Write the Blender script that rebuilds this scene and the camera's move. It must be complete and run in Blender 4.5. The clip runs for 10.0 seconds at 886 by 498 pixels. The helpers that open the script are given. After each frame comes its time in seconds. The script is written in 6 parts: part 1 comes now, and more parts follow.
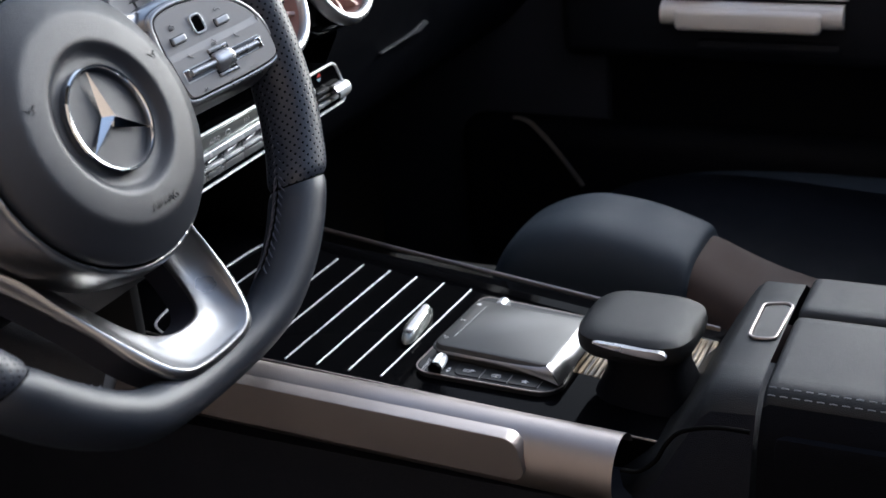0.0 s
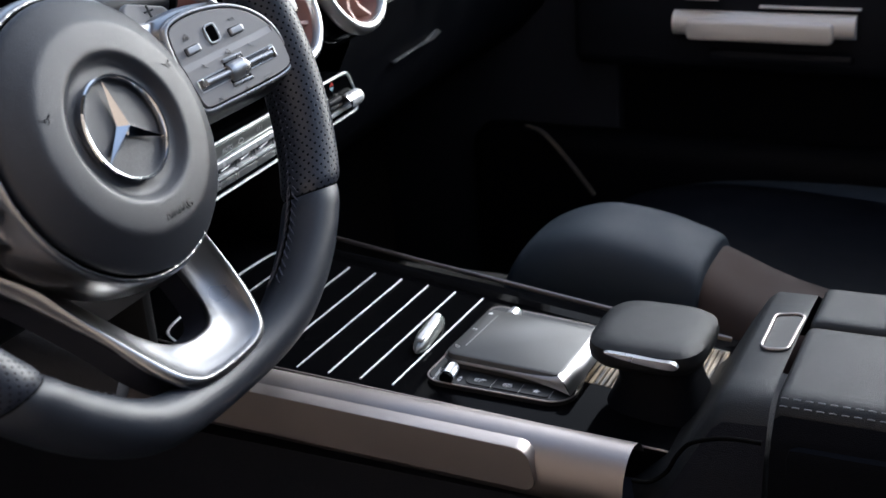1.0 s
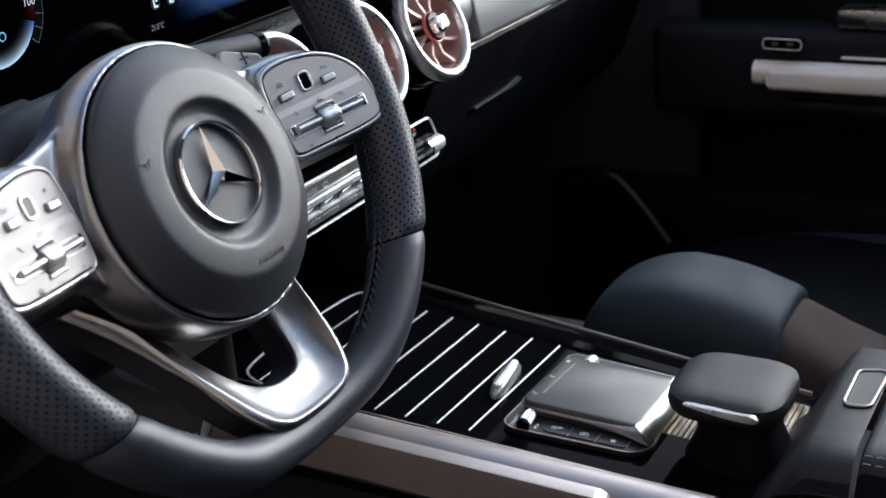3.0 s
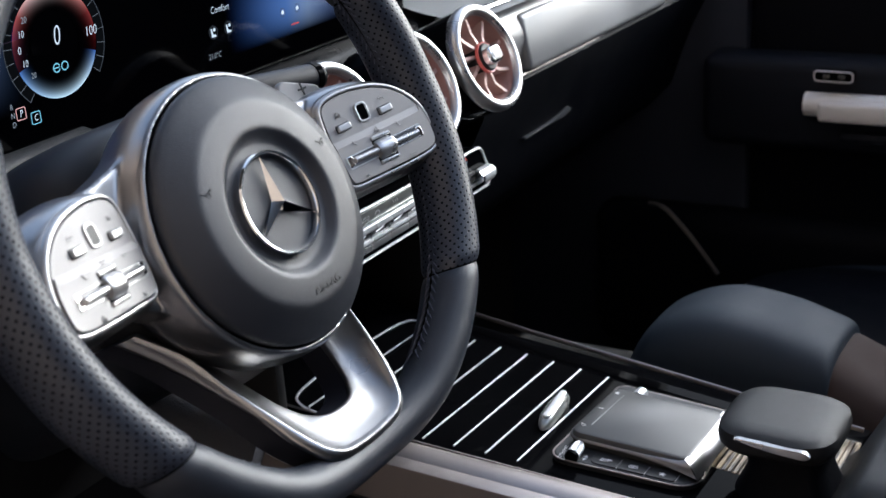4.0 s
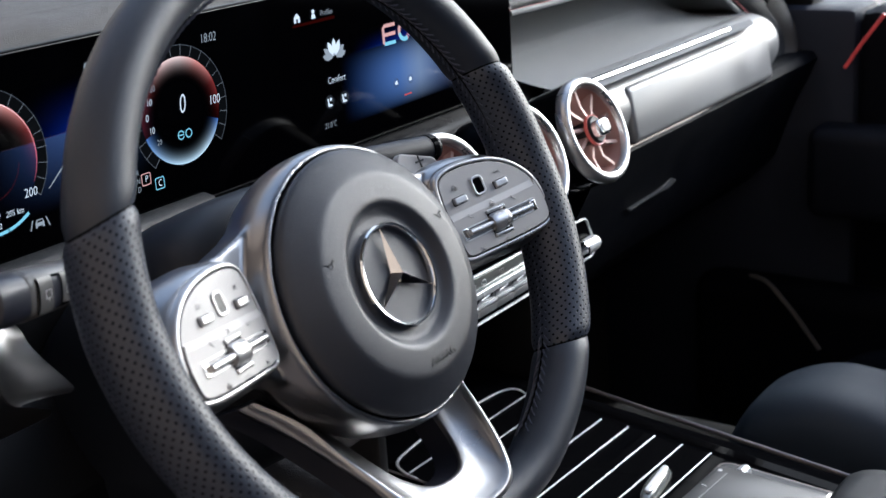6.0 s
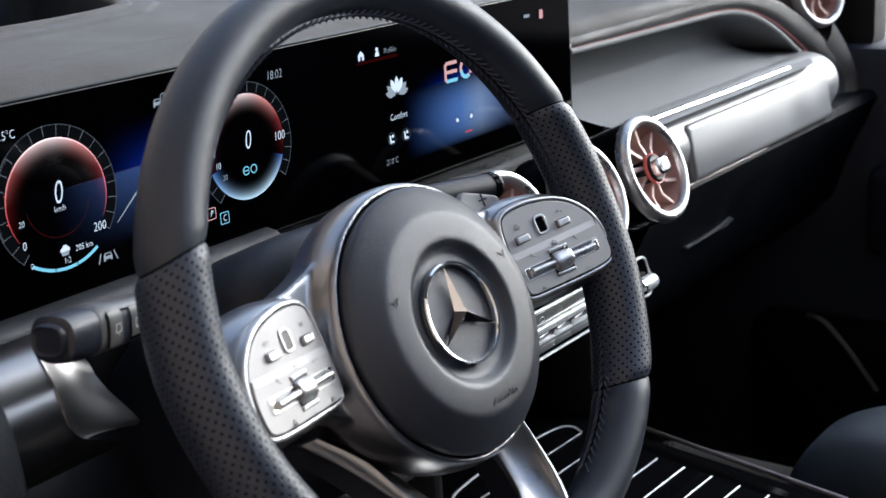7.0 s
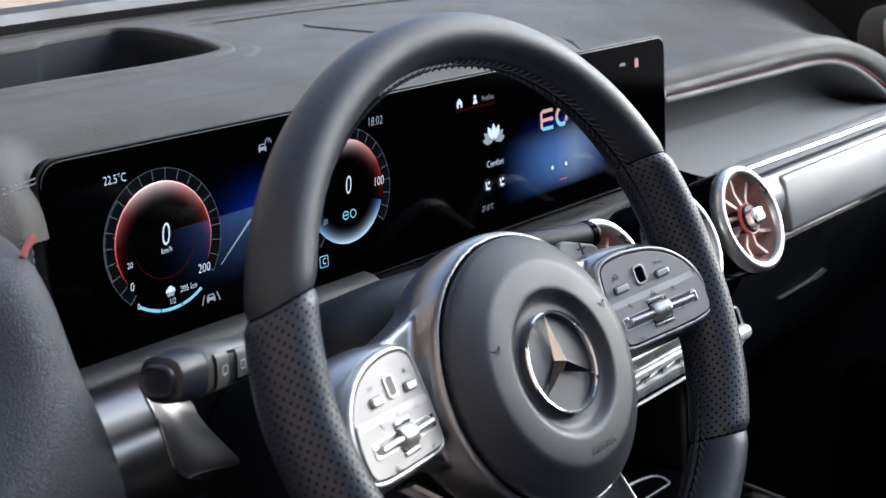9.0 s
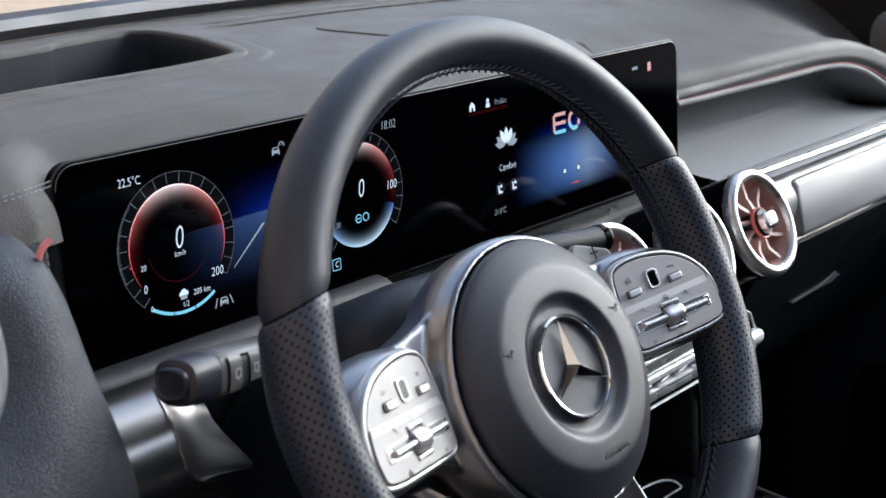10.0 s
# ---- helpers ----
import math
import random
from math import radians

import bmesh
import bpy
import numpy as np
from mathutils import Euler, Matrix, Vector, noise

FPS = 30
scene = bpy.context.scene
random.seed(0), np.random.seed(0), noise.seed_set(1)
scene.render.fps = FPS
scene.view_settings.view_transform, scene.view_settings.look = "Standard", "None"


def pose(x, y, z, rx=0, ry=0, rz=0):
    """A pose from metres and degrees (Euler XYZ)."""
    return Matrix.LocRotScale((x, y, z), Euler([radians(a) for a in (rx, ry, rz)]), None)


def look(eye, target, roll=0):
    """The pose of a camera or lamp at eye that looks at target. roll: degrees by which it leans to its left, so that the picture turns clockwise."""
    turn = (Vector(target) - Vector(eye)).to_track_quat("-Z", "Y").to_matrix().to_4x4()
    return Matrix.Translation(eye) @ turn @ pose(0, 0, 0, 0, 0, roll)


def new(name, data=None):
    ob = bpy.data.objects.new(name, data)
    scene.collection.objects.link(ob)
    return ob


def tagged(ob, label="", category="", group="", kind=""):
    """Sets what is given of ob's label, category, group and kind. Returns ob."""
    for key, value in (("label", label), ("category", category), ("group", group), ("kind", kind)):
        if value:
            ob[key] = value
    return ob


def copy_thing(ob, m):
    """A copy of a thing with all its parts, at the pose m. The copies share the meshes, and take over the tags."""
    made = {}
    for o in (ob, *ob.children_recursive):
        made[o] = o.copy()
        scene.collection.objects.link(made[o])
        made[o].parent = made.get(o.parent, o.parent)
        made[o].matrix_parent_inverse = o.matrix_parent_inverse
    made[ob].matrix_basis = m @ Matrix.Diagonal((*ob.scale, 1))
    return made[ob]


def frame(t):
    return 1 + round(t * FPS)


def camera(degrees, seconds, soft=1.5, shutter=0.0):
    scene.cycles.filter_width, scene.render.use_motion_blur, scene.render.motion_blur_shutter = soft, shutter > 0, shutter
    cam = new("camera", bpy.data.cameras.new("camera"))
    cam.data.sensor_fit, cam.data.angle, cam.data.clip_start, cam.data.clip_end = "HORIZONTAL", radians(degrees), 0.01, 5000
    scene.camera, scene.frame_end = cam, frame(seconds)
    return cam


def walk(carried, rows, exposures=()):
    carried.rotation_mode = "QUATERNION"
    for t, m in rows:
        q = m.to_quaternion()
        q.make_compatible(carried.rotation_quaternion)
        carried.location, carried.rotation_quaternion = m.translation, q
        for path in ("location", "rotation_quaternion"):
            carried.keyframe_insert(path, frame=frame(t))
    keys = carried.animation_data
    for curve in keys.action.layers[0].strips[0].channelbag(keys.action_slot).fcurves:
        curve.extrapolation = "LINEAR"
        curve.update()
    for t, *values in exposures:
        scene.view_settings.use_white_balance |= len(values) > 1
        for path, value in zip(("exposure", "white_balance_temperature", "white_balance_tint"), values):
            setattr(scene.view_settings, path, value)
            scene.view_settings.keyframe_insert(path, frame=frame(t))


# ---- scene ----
cam = camera(36.82, 10.0)
PATH = [
    (0.0, -0.87672, -0.43420, 0.82552, 66.016, 4.238, -65.305),
    (0.5, -0.87713, -0.43342, 0.82641, 66.123, 4.225, -65.198),
    (1.0, -0.87813, -0.43331, 0.82736, 66.382, 4.202, -64.822),
    (1.5, -0.87951, -0.43116, 0.82903, 66.754, 4.173, -64.357),
    (2.0, -0.88162, -0.42973, 0.83097, 67.273, 4.161, -63.590),
    (2.5, -0.88391, -0.42742, 0.83272, 67.823, 4.125, -62.657),
    (4.0, -0.89124, -0.41900, 0.83952, 69.557, 4.002, -59.801),
    (4.5, -0.89440, -0.41549, 0.84233, 70.352, 3.927, -58.780),
    (5.0, -0.89675, -0.41262, 0.84454, 70.939, 3.853, -57.791),
    (5.5, -0.89979, -0.41044, 0.84707, 71.639, 3.816, -56.840),
    (7.0, -0.90935, -0.40281, 0.85526, 73.913, 3.625, -53.565),
    (7.5, -0.91239, -0.40050, 0.85732, 74.535, 3.566, -52.499),
    (8.0, -0.91597, -0.39801, 0.85884, 75.090, 3.501, -51.534),
    (8.5, -0.91872, -0.39624, 0.86022, 75.620, 3.464, -50.645),
    (9.0, -0.92021, -0.39447, 0.86086, 75.898, 3.416, -50.105),
    (9.5, -0.92133, -0.39404, 0.86140, 76.018, 3.389, -49.797),
    (10.0, -0.92142, -0.39344, 0.86162, 76.034, 3.398, -49.648),
]
walk(cam, [(t, pose(*row)) for t, *row in PATH], [(0.0, 1.62, 5500, 7), (10.0, 1.68, 5500, 7)])
cam.data.dof.use_dof, cam.data.dof.focus_distance, cam.data.dof.aperture_fstop = True, 0.88, 13.0

# ---- daylight: bright overcast, soft low sun on the passenger side ----
SUN_EL, SUN_AZ = radians(28), radians(106)
world = bpy.data.worlds.new("overcast_day")
scene.world = world
world.use_nodes = True
wn = world.node_tree.nodes
sky = wn.new("ShaderNodeTexSky")
sky.sky_type = "NISHITA"
sky.sun_disc = False
sky.sun_elevation, sky.sun_rotation = SUN_EL, SUN_AZ
sky.air_density, sky.dust_density, sky.ozone_density = 1.0, 4.0, 1.0
soften = wn.new("ShaderNodeHueSaturation")
soften.inputs["Saturation"].default_value = 0.68
world.node_tree.links.new(sky.outputs[0], soften.inputs["Color"])
world.node_tree.links.new(soften.outputs[0], wn["Background"].inputs["Color"])
wn["Background"].inputs["Strength"].default_value = 0.14
sun = new("sun", bpy.data.lights.new("sun", "SUN"))
sun.data.energy, sun.data.angle, sun.data.color = 0.5, radians(45), (1.0, 0.985, 0.96)
sun.matrix_world = look((math.sin(SUN_AZ) * math.cos(SUN_EL), math.cos(SUN_AZ) * math.cos(SUN_EL), math.sin(SUN_EL)), (0, 0, 0))


# ---- materials ----
def mat(name, base, rough=0.5, metal=0.0, coat=0.0, emit=None, power=1.0, grain=0.0, size=0.0006, vary=0.12, kind="noise", spec=0.5, rough_vary=0.08):
    """A surface with its own grain (fine relief of that size in metres), slow tone changes and uneven gloss."""
    m = bpy.data.materials.new(name)
    m.use_nodes = True
    nt, b = m.node_tree, m.node_tree.nodes["Principled BSDF"]
    b.inputs["Base Color"].default_value = (*base, 1)
    b.inputs["Roughness"].default_value = rough
    b.inputs["Metallic"].default_value = metal
    b.inputs["Coat Weight"].default_value = coat
    b.inputs["Coat Roughness"].default_value = 0.04
    b.inputs["Specular IOR Level"].default_value = spec
    if emit:
        b.inputs["Emission Color"].default_value = (*emit, 1)
        b.inputs["Emission Strength"].default_value = power
        return m
    co = nt.nodes.new("ShaderNodeTexCoord")
    slow = nt.nodes.new("ShaderNodeTexNoise")
    slow.inputs["Scale"].default_value, slow.inputs["Detail"].default_value = 18.0, 4.0
    nt.links.new(co.outputs["Object"], slow.inputs["Vector"])
    if vary:
        mix = nt.nodes.new("ShaderNodeMix")
        mix.data_type = "RGBA"
        mix.inputs["A"].default_value = (*[c * (1 - vary) for c in base], 1)
        mix.inputs["B"].default_value = (*[min(1, c * (1 + vary)) for c in base], 1)
        nt.links.new(slow.outputs["Fac"], mix.inputs["Factor"])
        nt.links.new(mix.outputs["Result"], b.inputs["Base Color"])
    if rough_vary:
        rr = nt.nodes.new("ShaderNodeMapRange")
        rr.inputs["From Min"].default_value, rr.inputs["From Max"].default_value = 0.3, 0.7
        rr.inputs["To Min"].default_value, rr.inputs["To Max"].default_value = max(0.02, rough - rough_vary), min(1, rough + rough_vary)
        nt.links.new(slow.outputs["Fac"], rr.inputs["Value"])
        nt.links.new(rr.outputs["Result"], b.inputs["Roughness"])
    if grain:
        if kind == "leather":
            fine = nt.nodes.new("ShaderNodeTexVoronoi")
            fine.feature = "DISTANCE_TO_EDGE"
            fine.inputs["Scale"].default_value = 1 / size
            fine.inputs["Randomness"].default_value = 1.0
            warp = nt.nodes.new("ShaderNodeTexNoise")
            warp.inputs["Scale"].default_value = 0.5 / size
            add = nt.nodes.new("ShaderNodeVectorMath")
            add.operation = "MULTIPLY_ADD"
            add.inputs[1].default_value = (size * 0.9,) * 3
            nt.links.new(co.outputs["Object"], warp.inputs["Vector"])
            nt.links.new(warp.outputs["Color"], add.inputs[0])
            nt.links.new(co.outputs["Object"], add.inputs[2])
            nt.links.new(add.outputs[0], fine.inputs["Vector"])
            cl = nt.nodes.new("ShaderNodeMapRange")
            cl.inputs["From Max"].default_value = 0.25
            nt.links.new(fine.outputs["Distance"], cl.inputs["Value"])
            out = cl.outputs["Result"]
        else:
            fine = nt.nodes.new("ShaderNodeTexNoise")
            fine.inputs["Scale"].default_value, fine.inputs["Detail"].default_value = 1 / size, 3.0
            nt.links.new(co.outputs["Object"], fine.inputs["Vector"])
            out = fine.outputs["Fac"]
        bump = nt.nodes.new("ShaderNodeBump")
        bump.inputs["Strength"].default_value = grain
        bump.inputs["Distance"].default_value = size * 0.5
        nt.links.new(out, bump.inputs["Height"])
        nt.links.new(bump.outputs["Normal"], b.inputs["Normal"])
    return m


def perforated(name, base, rough, pitch=0.0064):
    """Leather with staggered punched holes, laid out by the surface's own coordinates in metres."""
    m = mat(name, base, rough, grain=0.08, size=0.0007, kind="leather")
    nt, b = m.node_tree, m.node_tree.nodes["Principled BSDF"]
    uv = nt.nodes.new("ShaderNodeUVMap")
    def vec(op, a, val=None, link=None):
        n = nt.nodes.new("ShaderNodeVectorMath")
        n.operation = op
        nt.links.new(a, n.inputs[0])
        if link is not None:
            nt.links.new(link, n.inputs[1])
        elif val is not None:
            n.inputs[1].default_value = val
        return n
    dist = []
    for off in ((0, 0, 0), (0.5, 0.5, 0)):
        s = vec("MULTIPLY", uv.outputs[0], (1 / pitch, 1 / (pitch * 0.85), 0))
        s = vec("ADD", s.outputs[0], off)
        s = vec("FRACTION", s.outputs[0])
        s = vec("SUBTRACT", s.outputs[0], (0.5, 0.5, 0))
        s = vec("MULTIPLY", s.outputs[0], (1.0, 0.85, 0))
        n = vec("LENGTH", s.outputs[0])
        dist.append(n.outputs["Value"])
    mn = nt.nodes.new("ShaderNodeMath")
    mn.operation = "MINIMUM"
    nt.links.new(dist[0], mn.inputs[0])
    nt.links.new(dist[1], mn.inputs[1])
    edge = nt.nodes.new("ShaderNodeMapRange")
    edge.inputs["From Min"].default_value, edge.inputs["From Max"].default_value = 0.095, 0.15
    nt.links.new(mn.outputs[0], edge.inputs["Value"])
    hole = nt.nodes.new("ShaderNodeMix")
    hole.data_type = "RGBA"
    hole.inputs["A"].default_value = (0.002, 0.002, 0.003, 1)
    old = b.inputs["Base Color"].links[0].from_socket
    nt.links.new(old, hole.inputs["B"])
    nt.links.new(edge.outputs["Result"], hole.inputs["Factor"])
    nt.links.new(hole.outputs["Result"], b.inputs["Base Color"])
    dull = nt.nodes.new("ShaderNodeMath")
    dull.operation = "MULTIPLY"
    dull.inputs[1].default_value = 0.55
    nt.links.new(edge.outputs["Result"], dull.inputs[0])
    nt.links.new(dull.outputs[0], b.inputs["Specular IOR Level"])
    bump = nt.nodes.new("ShaderNodeBump")
    bump.inputs["Strength"].default_value, bump.inputs["Distance"].default_value = 0.5, 0.0003
    nt.links.new(edge.outputs["Result"], bump.inputs["Height"])
    nt.links.new(b.inputs["Normal"].links[0].from_socket, bump.inputs["Normal"])
    nt.links.new(bump.outputs["Normal"], b.inputs["Normal"])
    return m


LEATHER = mat("nappa_leather", (0.0175, 0.0220, 0.0325), 0.42, vary=0.04, rough_vary=0.03, grain=0.2, size=0.0010, kind="leather", spec=0.5)
GRIP = perforated("perforated_leather", (0.0215, 0.0268, 0.0420), 0.42, 0.0057)
AIRBAG = mat("grained_airbag_plastic", (0.0135, 0.0163, 0.0245), 0.46, grain=0.22, size=0.0009, spec=0.65, vary=0.03, kind="leather", rough_vary=0.03)
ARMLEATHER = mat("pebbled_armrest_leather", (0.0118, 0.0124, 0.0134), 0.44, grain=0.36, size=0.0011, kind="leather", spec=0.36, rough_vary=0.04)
KEYPLASTIC = mat("satin_key_plastic", (0.014, 0.014, 0.0145), 0.38, vary=0.03, spec=0.4)
DASH = mat("grained_dash_vinyl", (0.066, 0.0615, 0.0565), 0.65, grain=0.3, size=0.0015, kind="leather", spec=0.33, vary=0.03)
SIDELEATHER = mat("grained_side_leather", (0.021, 0.0235, 0.031), 0.48, grain=0.4, size=0.0015, kind="leather", spec=0.45, vary=0.04)
POLISHED = mat("polished_silver_trim", (0.31, 0.30, 0.29), 0.30, 1.0, vary=0.03, rough_vary=0.02)
STALKNAVY = mat("navy_black_plastic", (0.005, 0.0065, 0.012), 0.45, vary=0.03, spec=0.15)
SHROUD = mat("blue_black_shroud_plastic", (0.0075, 0.0095, 0.0145), 0.45, grain=0.08, size=0.0008, spec=0.3)
BUTTON = mat("blue_black_rubber", (0.012, 0.0135, 0.022), 0.45, grain=0.1, size=0.0006)
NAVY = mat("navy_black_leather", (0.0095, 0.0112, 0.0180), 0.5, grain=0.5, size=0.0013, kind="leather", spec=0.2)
STACK = mat("dark_gloss_plastic", (0.003, 0.003, 0.0035), 0.22, vary=0.0, spec=0.05)
# Lower dash vinyl; also used where shade is put into the colour.
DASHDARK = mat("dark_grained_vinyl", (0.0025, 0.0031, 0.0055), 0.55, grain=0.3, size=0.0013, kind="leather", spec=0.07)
LEDGE = mat("grained_ledge_vinyl", (0.0105, 0.0115, 0.0140), 0.5, grain=0.3, size=0.0014, kind="leather", spec=0.4)
DOORNAVY = mat("navy_door_vinyl", (0.0065, 0.0085, 0.0150), 0.55, grain=0.3, size=0.0013, kind="leather", spec=0.2)
# Door vinyl lightened to stand in for light on its front part.
DOORLIT = mat("lightened_door_vinyl", (0.016, 0.021, 0.036), 0.6, grain=0.3, size=0.0013, kind="leather", spec=0.25)
PLASTIC = mat("matt_black_plastic", (0.004, 0.004, 0.0046), 0.5, grain=0.15, size=0.0007, spec=0.3)
RUBBER = mat("soft_black_rubber", (0.008, 0.008, 0.010), 0.42, grain=0.1, size=0.0006)
SATIN = mat("satin_silver_paint", (0.34, 0.338, 0.342), 0.30, 1.0, vary=0.04, grain=0.03, size=0.0004, rough_vary=0.03)
BARFACE = mat("brushed_bright_silver", (0.275, 0.277, 0.280), 0.42, 0.4, vary=0.03, grain=0.05, size=0.0004)
SATINLIGHT = mat("light_satin_silver", (0.50, 0.50, 0.505), 0.30, 0.8, vary=0.03, grain=0.03, size=0.0004)
SLOTGREY = mat("shaded_slot_metal", (0.12, 0.12, 0.125), 0.3, 0.8, vary=0.03)
PANEL = mat("silver_button_panel", (0.31, 0.302, 0.298), 0.52, 0.5, vary=0.05, grain=0.05, size=0.0004)
RAIL = mat("brushed_warm_aluminium", (0.355, 0.318, 0.305), 0.44, 0.95, vary=0.03, grain=0.06, size=0.0005)
STRIP = mat("bright_strip_metal", (0.75, 0.76, 0.77), 0.3, 0.4, vary=0.0)
HANDLE = mat("bright_satin_handle", (0.85, 0.86, 0.88), 0.42, 0.05, vary=0.03, spec=0.7)
# Dash plastic darkened: the shade inside the storage well is in this colour.
WELLSHADE = mat("shaded_well_plastic", (0.0050, 0.0075, 0.0120), 0.6, grain=0.15, size=0.0009, spec=0.2)
CHROME = mat("polished_chrome", (0.82, 0.83, 0.84), 0.07, 1.0, vary=0.0, rough_vary=0.03)
PIANO = mat("piano_black_lacquer", (0.0025, 0.0025, 0.003), 0.05, vary=0.0, rough_vary=0.02, spec=0.013)
GLOSSBEZEL = mat("black_screen_glass", (0.0005, 0.0005, 0.0008), 0.08, coat=0.0, vary=0.0, rough_vary=0.0, spec=0.03)
PAD = mat("touch_pad_grey", (0.066, 0.065, 0.063), 0.42, 0.3, grain=0.05, size=0.0004)
COPPER = mat("rose_copper_vent", (0.47, 0.33, 0.30), 0.5, 0.25, vary=0.1)
COPPERDARK = mat("dull_copper_vent", (0.34, 0.20, 0.175), 0.55, 0.2, vary=0.1)
FABRIC = mat("brown_microfibre", (0.0429, 0.0281, 0.0234), 0.9, grain=0.5, size=0.0008)
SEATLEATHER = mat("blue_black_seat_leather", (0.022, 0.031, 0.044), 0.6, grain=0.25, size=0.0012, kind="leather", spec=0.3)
CARPET = mat("black_carpet", (0.003, 0.003, 0.0036), 0.95, grain=0.6, size=0.0015)
THREAD = mat("grey_thread", (0.30, 0.31, 0.33), 0.7, grain=0.3, size=0.0003)
DARKTHREAD = mat("dark_blue_thread", (0.045, 0.05, 0.075), 0.5, grain=0.3, size=0.0003)
GREYPLASTIC = mat("grey_plastic", (0.095, 0.093, 0.089), 0.36, grain=0.05, vary=0.03)
# Near-black that stands in for the shade inside gaps and recesses.
SHADE = mat("gap_shade_black", (0.002, 0.002, 0.002), 0.8, vary=0.0, spec=0.05)
MARK = mat("printed_grey_mark", (0.30, 0.30, 0.30), 0.5, vary=0.0)
REDMARK = mat("printed_red_mark", (0.55, 0.04, 0.03), 0.4, vary=0.0)
BLUEMARK = mat("printed_pale_blue_mark", (0.30, 0.45, 0.55), 0.4, vary=0.0)
WHITEMARK = mat("printed_white_mark", (0.7, 0.7, 0.7), 0.5, vary=0.0)
CRYSTAL = mat("frosted_clear_plastic", (0.40, 0.41, 0.38), 0.18, 0.6, vary=0.15)
RECESS = mat("grey_ribbed_trim", (0.20, 0.205, 0.21), 0.6, vary=0.06, grain=0.2, size=0.0008)
GLOWPINK = mat("ambient_light_guide", (0.4, 0.12, 0.12), 0.4, emit=(1.0, 0.3, 0.28), power=0.04)
GLOWDIM = mat("dim_red_light_guide", (0.3, 0.06, 0.05), 0.4, emit=(1.0, 0.16, 0.12), power=0.05)
GLOWRED = mat("red_light_guide", (0.4, 0.05, 0.05), 0.4, emit=(1.0, 0.1, 0.09), power=0.05)
WOOD = mat("ribbed_wood_trim", (0.30, 0.22, 0.13), 0.4, 0.1, vary=0.15)
wn, wb = WOOD.node_tree, WOOD.node_tree.nodes["Principled BSDF"]
wco, wmap, wnoise, wramp = wn.nodes.new("ShaderNodeTexCoord"), wn.nodes.new("ShaderNodeMapping"), wn.nodes.new("ShaderNodeTexNoise"), wn.nodes.new("ShaderNodeValToRGB")
wmap.inputs["Scale"].default_value = (14, 190, 60)
wnoise.inputs["Scale"].default_value, wnoise.inputs["Detail"].default_value = 1.6, 3.0
wramp.color_ramp.elements[0].position, wramp.color_ramp.elements[0].color = 0.40, (0.035, 0.022, 0.012, 1)
wramp.color_ramp.elements[1].position, wramp.color_ramp.elements[1].color = 0.58, (0.42, 0.33, 0.21, 1)
for a, b in ((wco.outputs["Object"], wmap.inputs["Vector"]), (wmap.outputs["Vector"], wnoise.inputs["Vector"]), (wnoise.outputs["Fac"], wramp.inputs["Fac"]), (wramp.outputs["Color"], wb.inputs["Base Color"])):
    wn.links.new(a, b)
# Beige picked for the warm reflections it gives the metal below.
ROOFCLOTH = mat("beige_headliner", (0.42, 0.36, 0.30), 0.9, grain=0.3, size=0.001)
# Tones of the two added walls, picked for light and reflections in the cabin.
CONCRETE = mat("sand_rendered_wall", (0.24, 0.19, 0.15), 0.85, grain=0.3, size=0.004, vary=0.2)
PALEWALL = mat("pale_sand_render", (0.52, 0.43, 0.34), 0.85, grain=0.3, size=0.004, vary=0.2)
PAVING = mat("pale_paving", (0.24, 0.205, 0.18), 0.8, vary=0.15)


def glow(name, colour, power=1.0):
    return mat(name, (0.0, 0.0, 0.0), 0.08, emit=colour, power=power, spec=0.03)


G_WHITE = glow("display_white", (0.9, 0.95, 1.0), 0.30)
G_GREY = glow("display_grey", (0.5, 0.53, 0.56), 0.22)
G_TICK = glow("display_tick", (0.4, 0.42, 0.45), 0.15)
G_DIM = glow("display_dim", (0.25, 0.27, 0.3), 0.10)
G_CYAN = glow("display_cyan", (0.35, 0.8, 0.95), 0.26)
G_RED = glow("display_red", (1.0, 0.12, 0.1), 0.22)
G_ROSE = glow("display_rose", (0.95, 0.5, 0.45), 0.26)


def gradient(name, stops, axis="X", power=1.0):
    """A display field that runs from colour to colour along the mesh's own first map axis."""
    m = bpy.data.materials.new(name)
    m.use_nodes = True
    nt, b = m.node_tree, m.node_tree.nodes["Principled BSDF"]
    b.inputs["Base Color"].default_value, b.inputs["Roughness"].default_value = (0, 0, 0, 1), 0.08
    b.inputs["Specular IOR Level"].default_value = 0.03
    uv, sep, ramp = nt.nodes.new("ShaderNodeUVMap"), nt.nodes.new("ShaderNodeSeparateXYZ"), nt.nodes.new("ShaderNodeValToRGB")
    nt.links.new(uv.outputs[0], sep.inputs[0])
    nt.links.new(sep.outputs[axis], ramp.inputs[0])
    el = ramp.color_ramp.elements
    while len(el) < len(stops):
        el.new(0.5)
    for e, (p, c) in zip(el, stops):
        e.position, e.color = p, (*c, 1)
    nt.links.new(ramp.outputs[0], b.inputs["Emission Color"])
    b.inputs["Emission Strength"].default_value = power
    return m


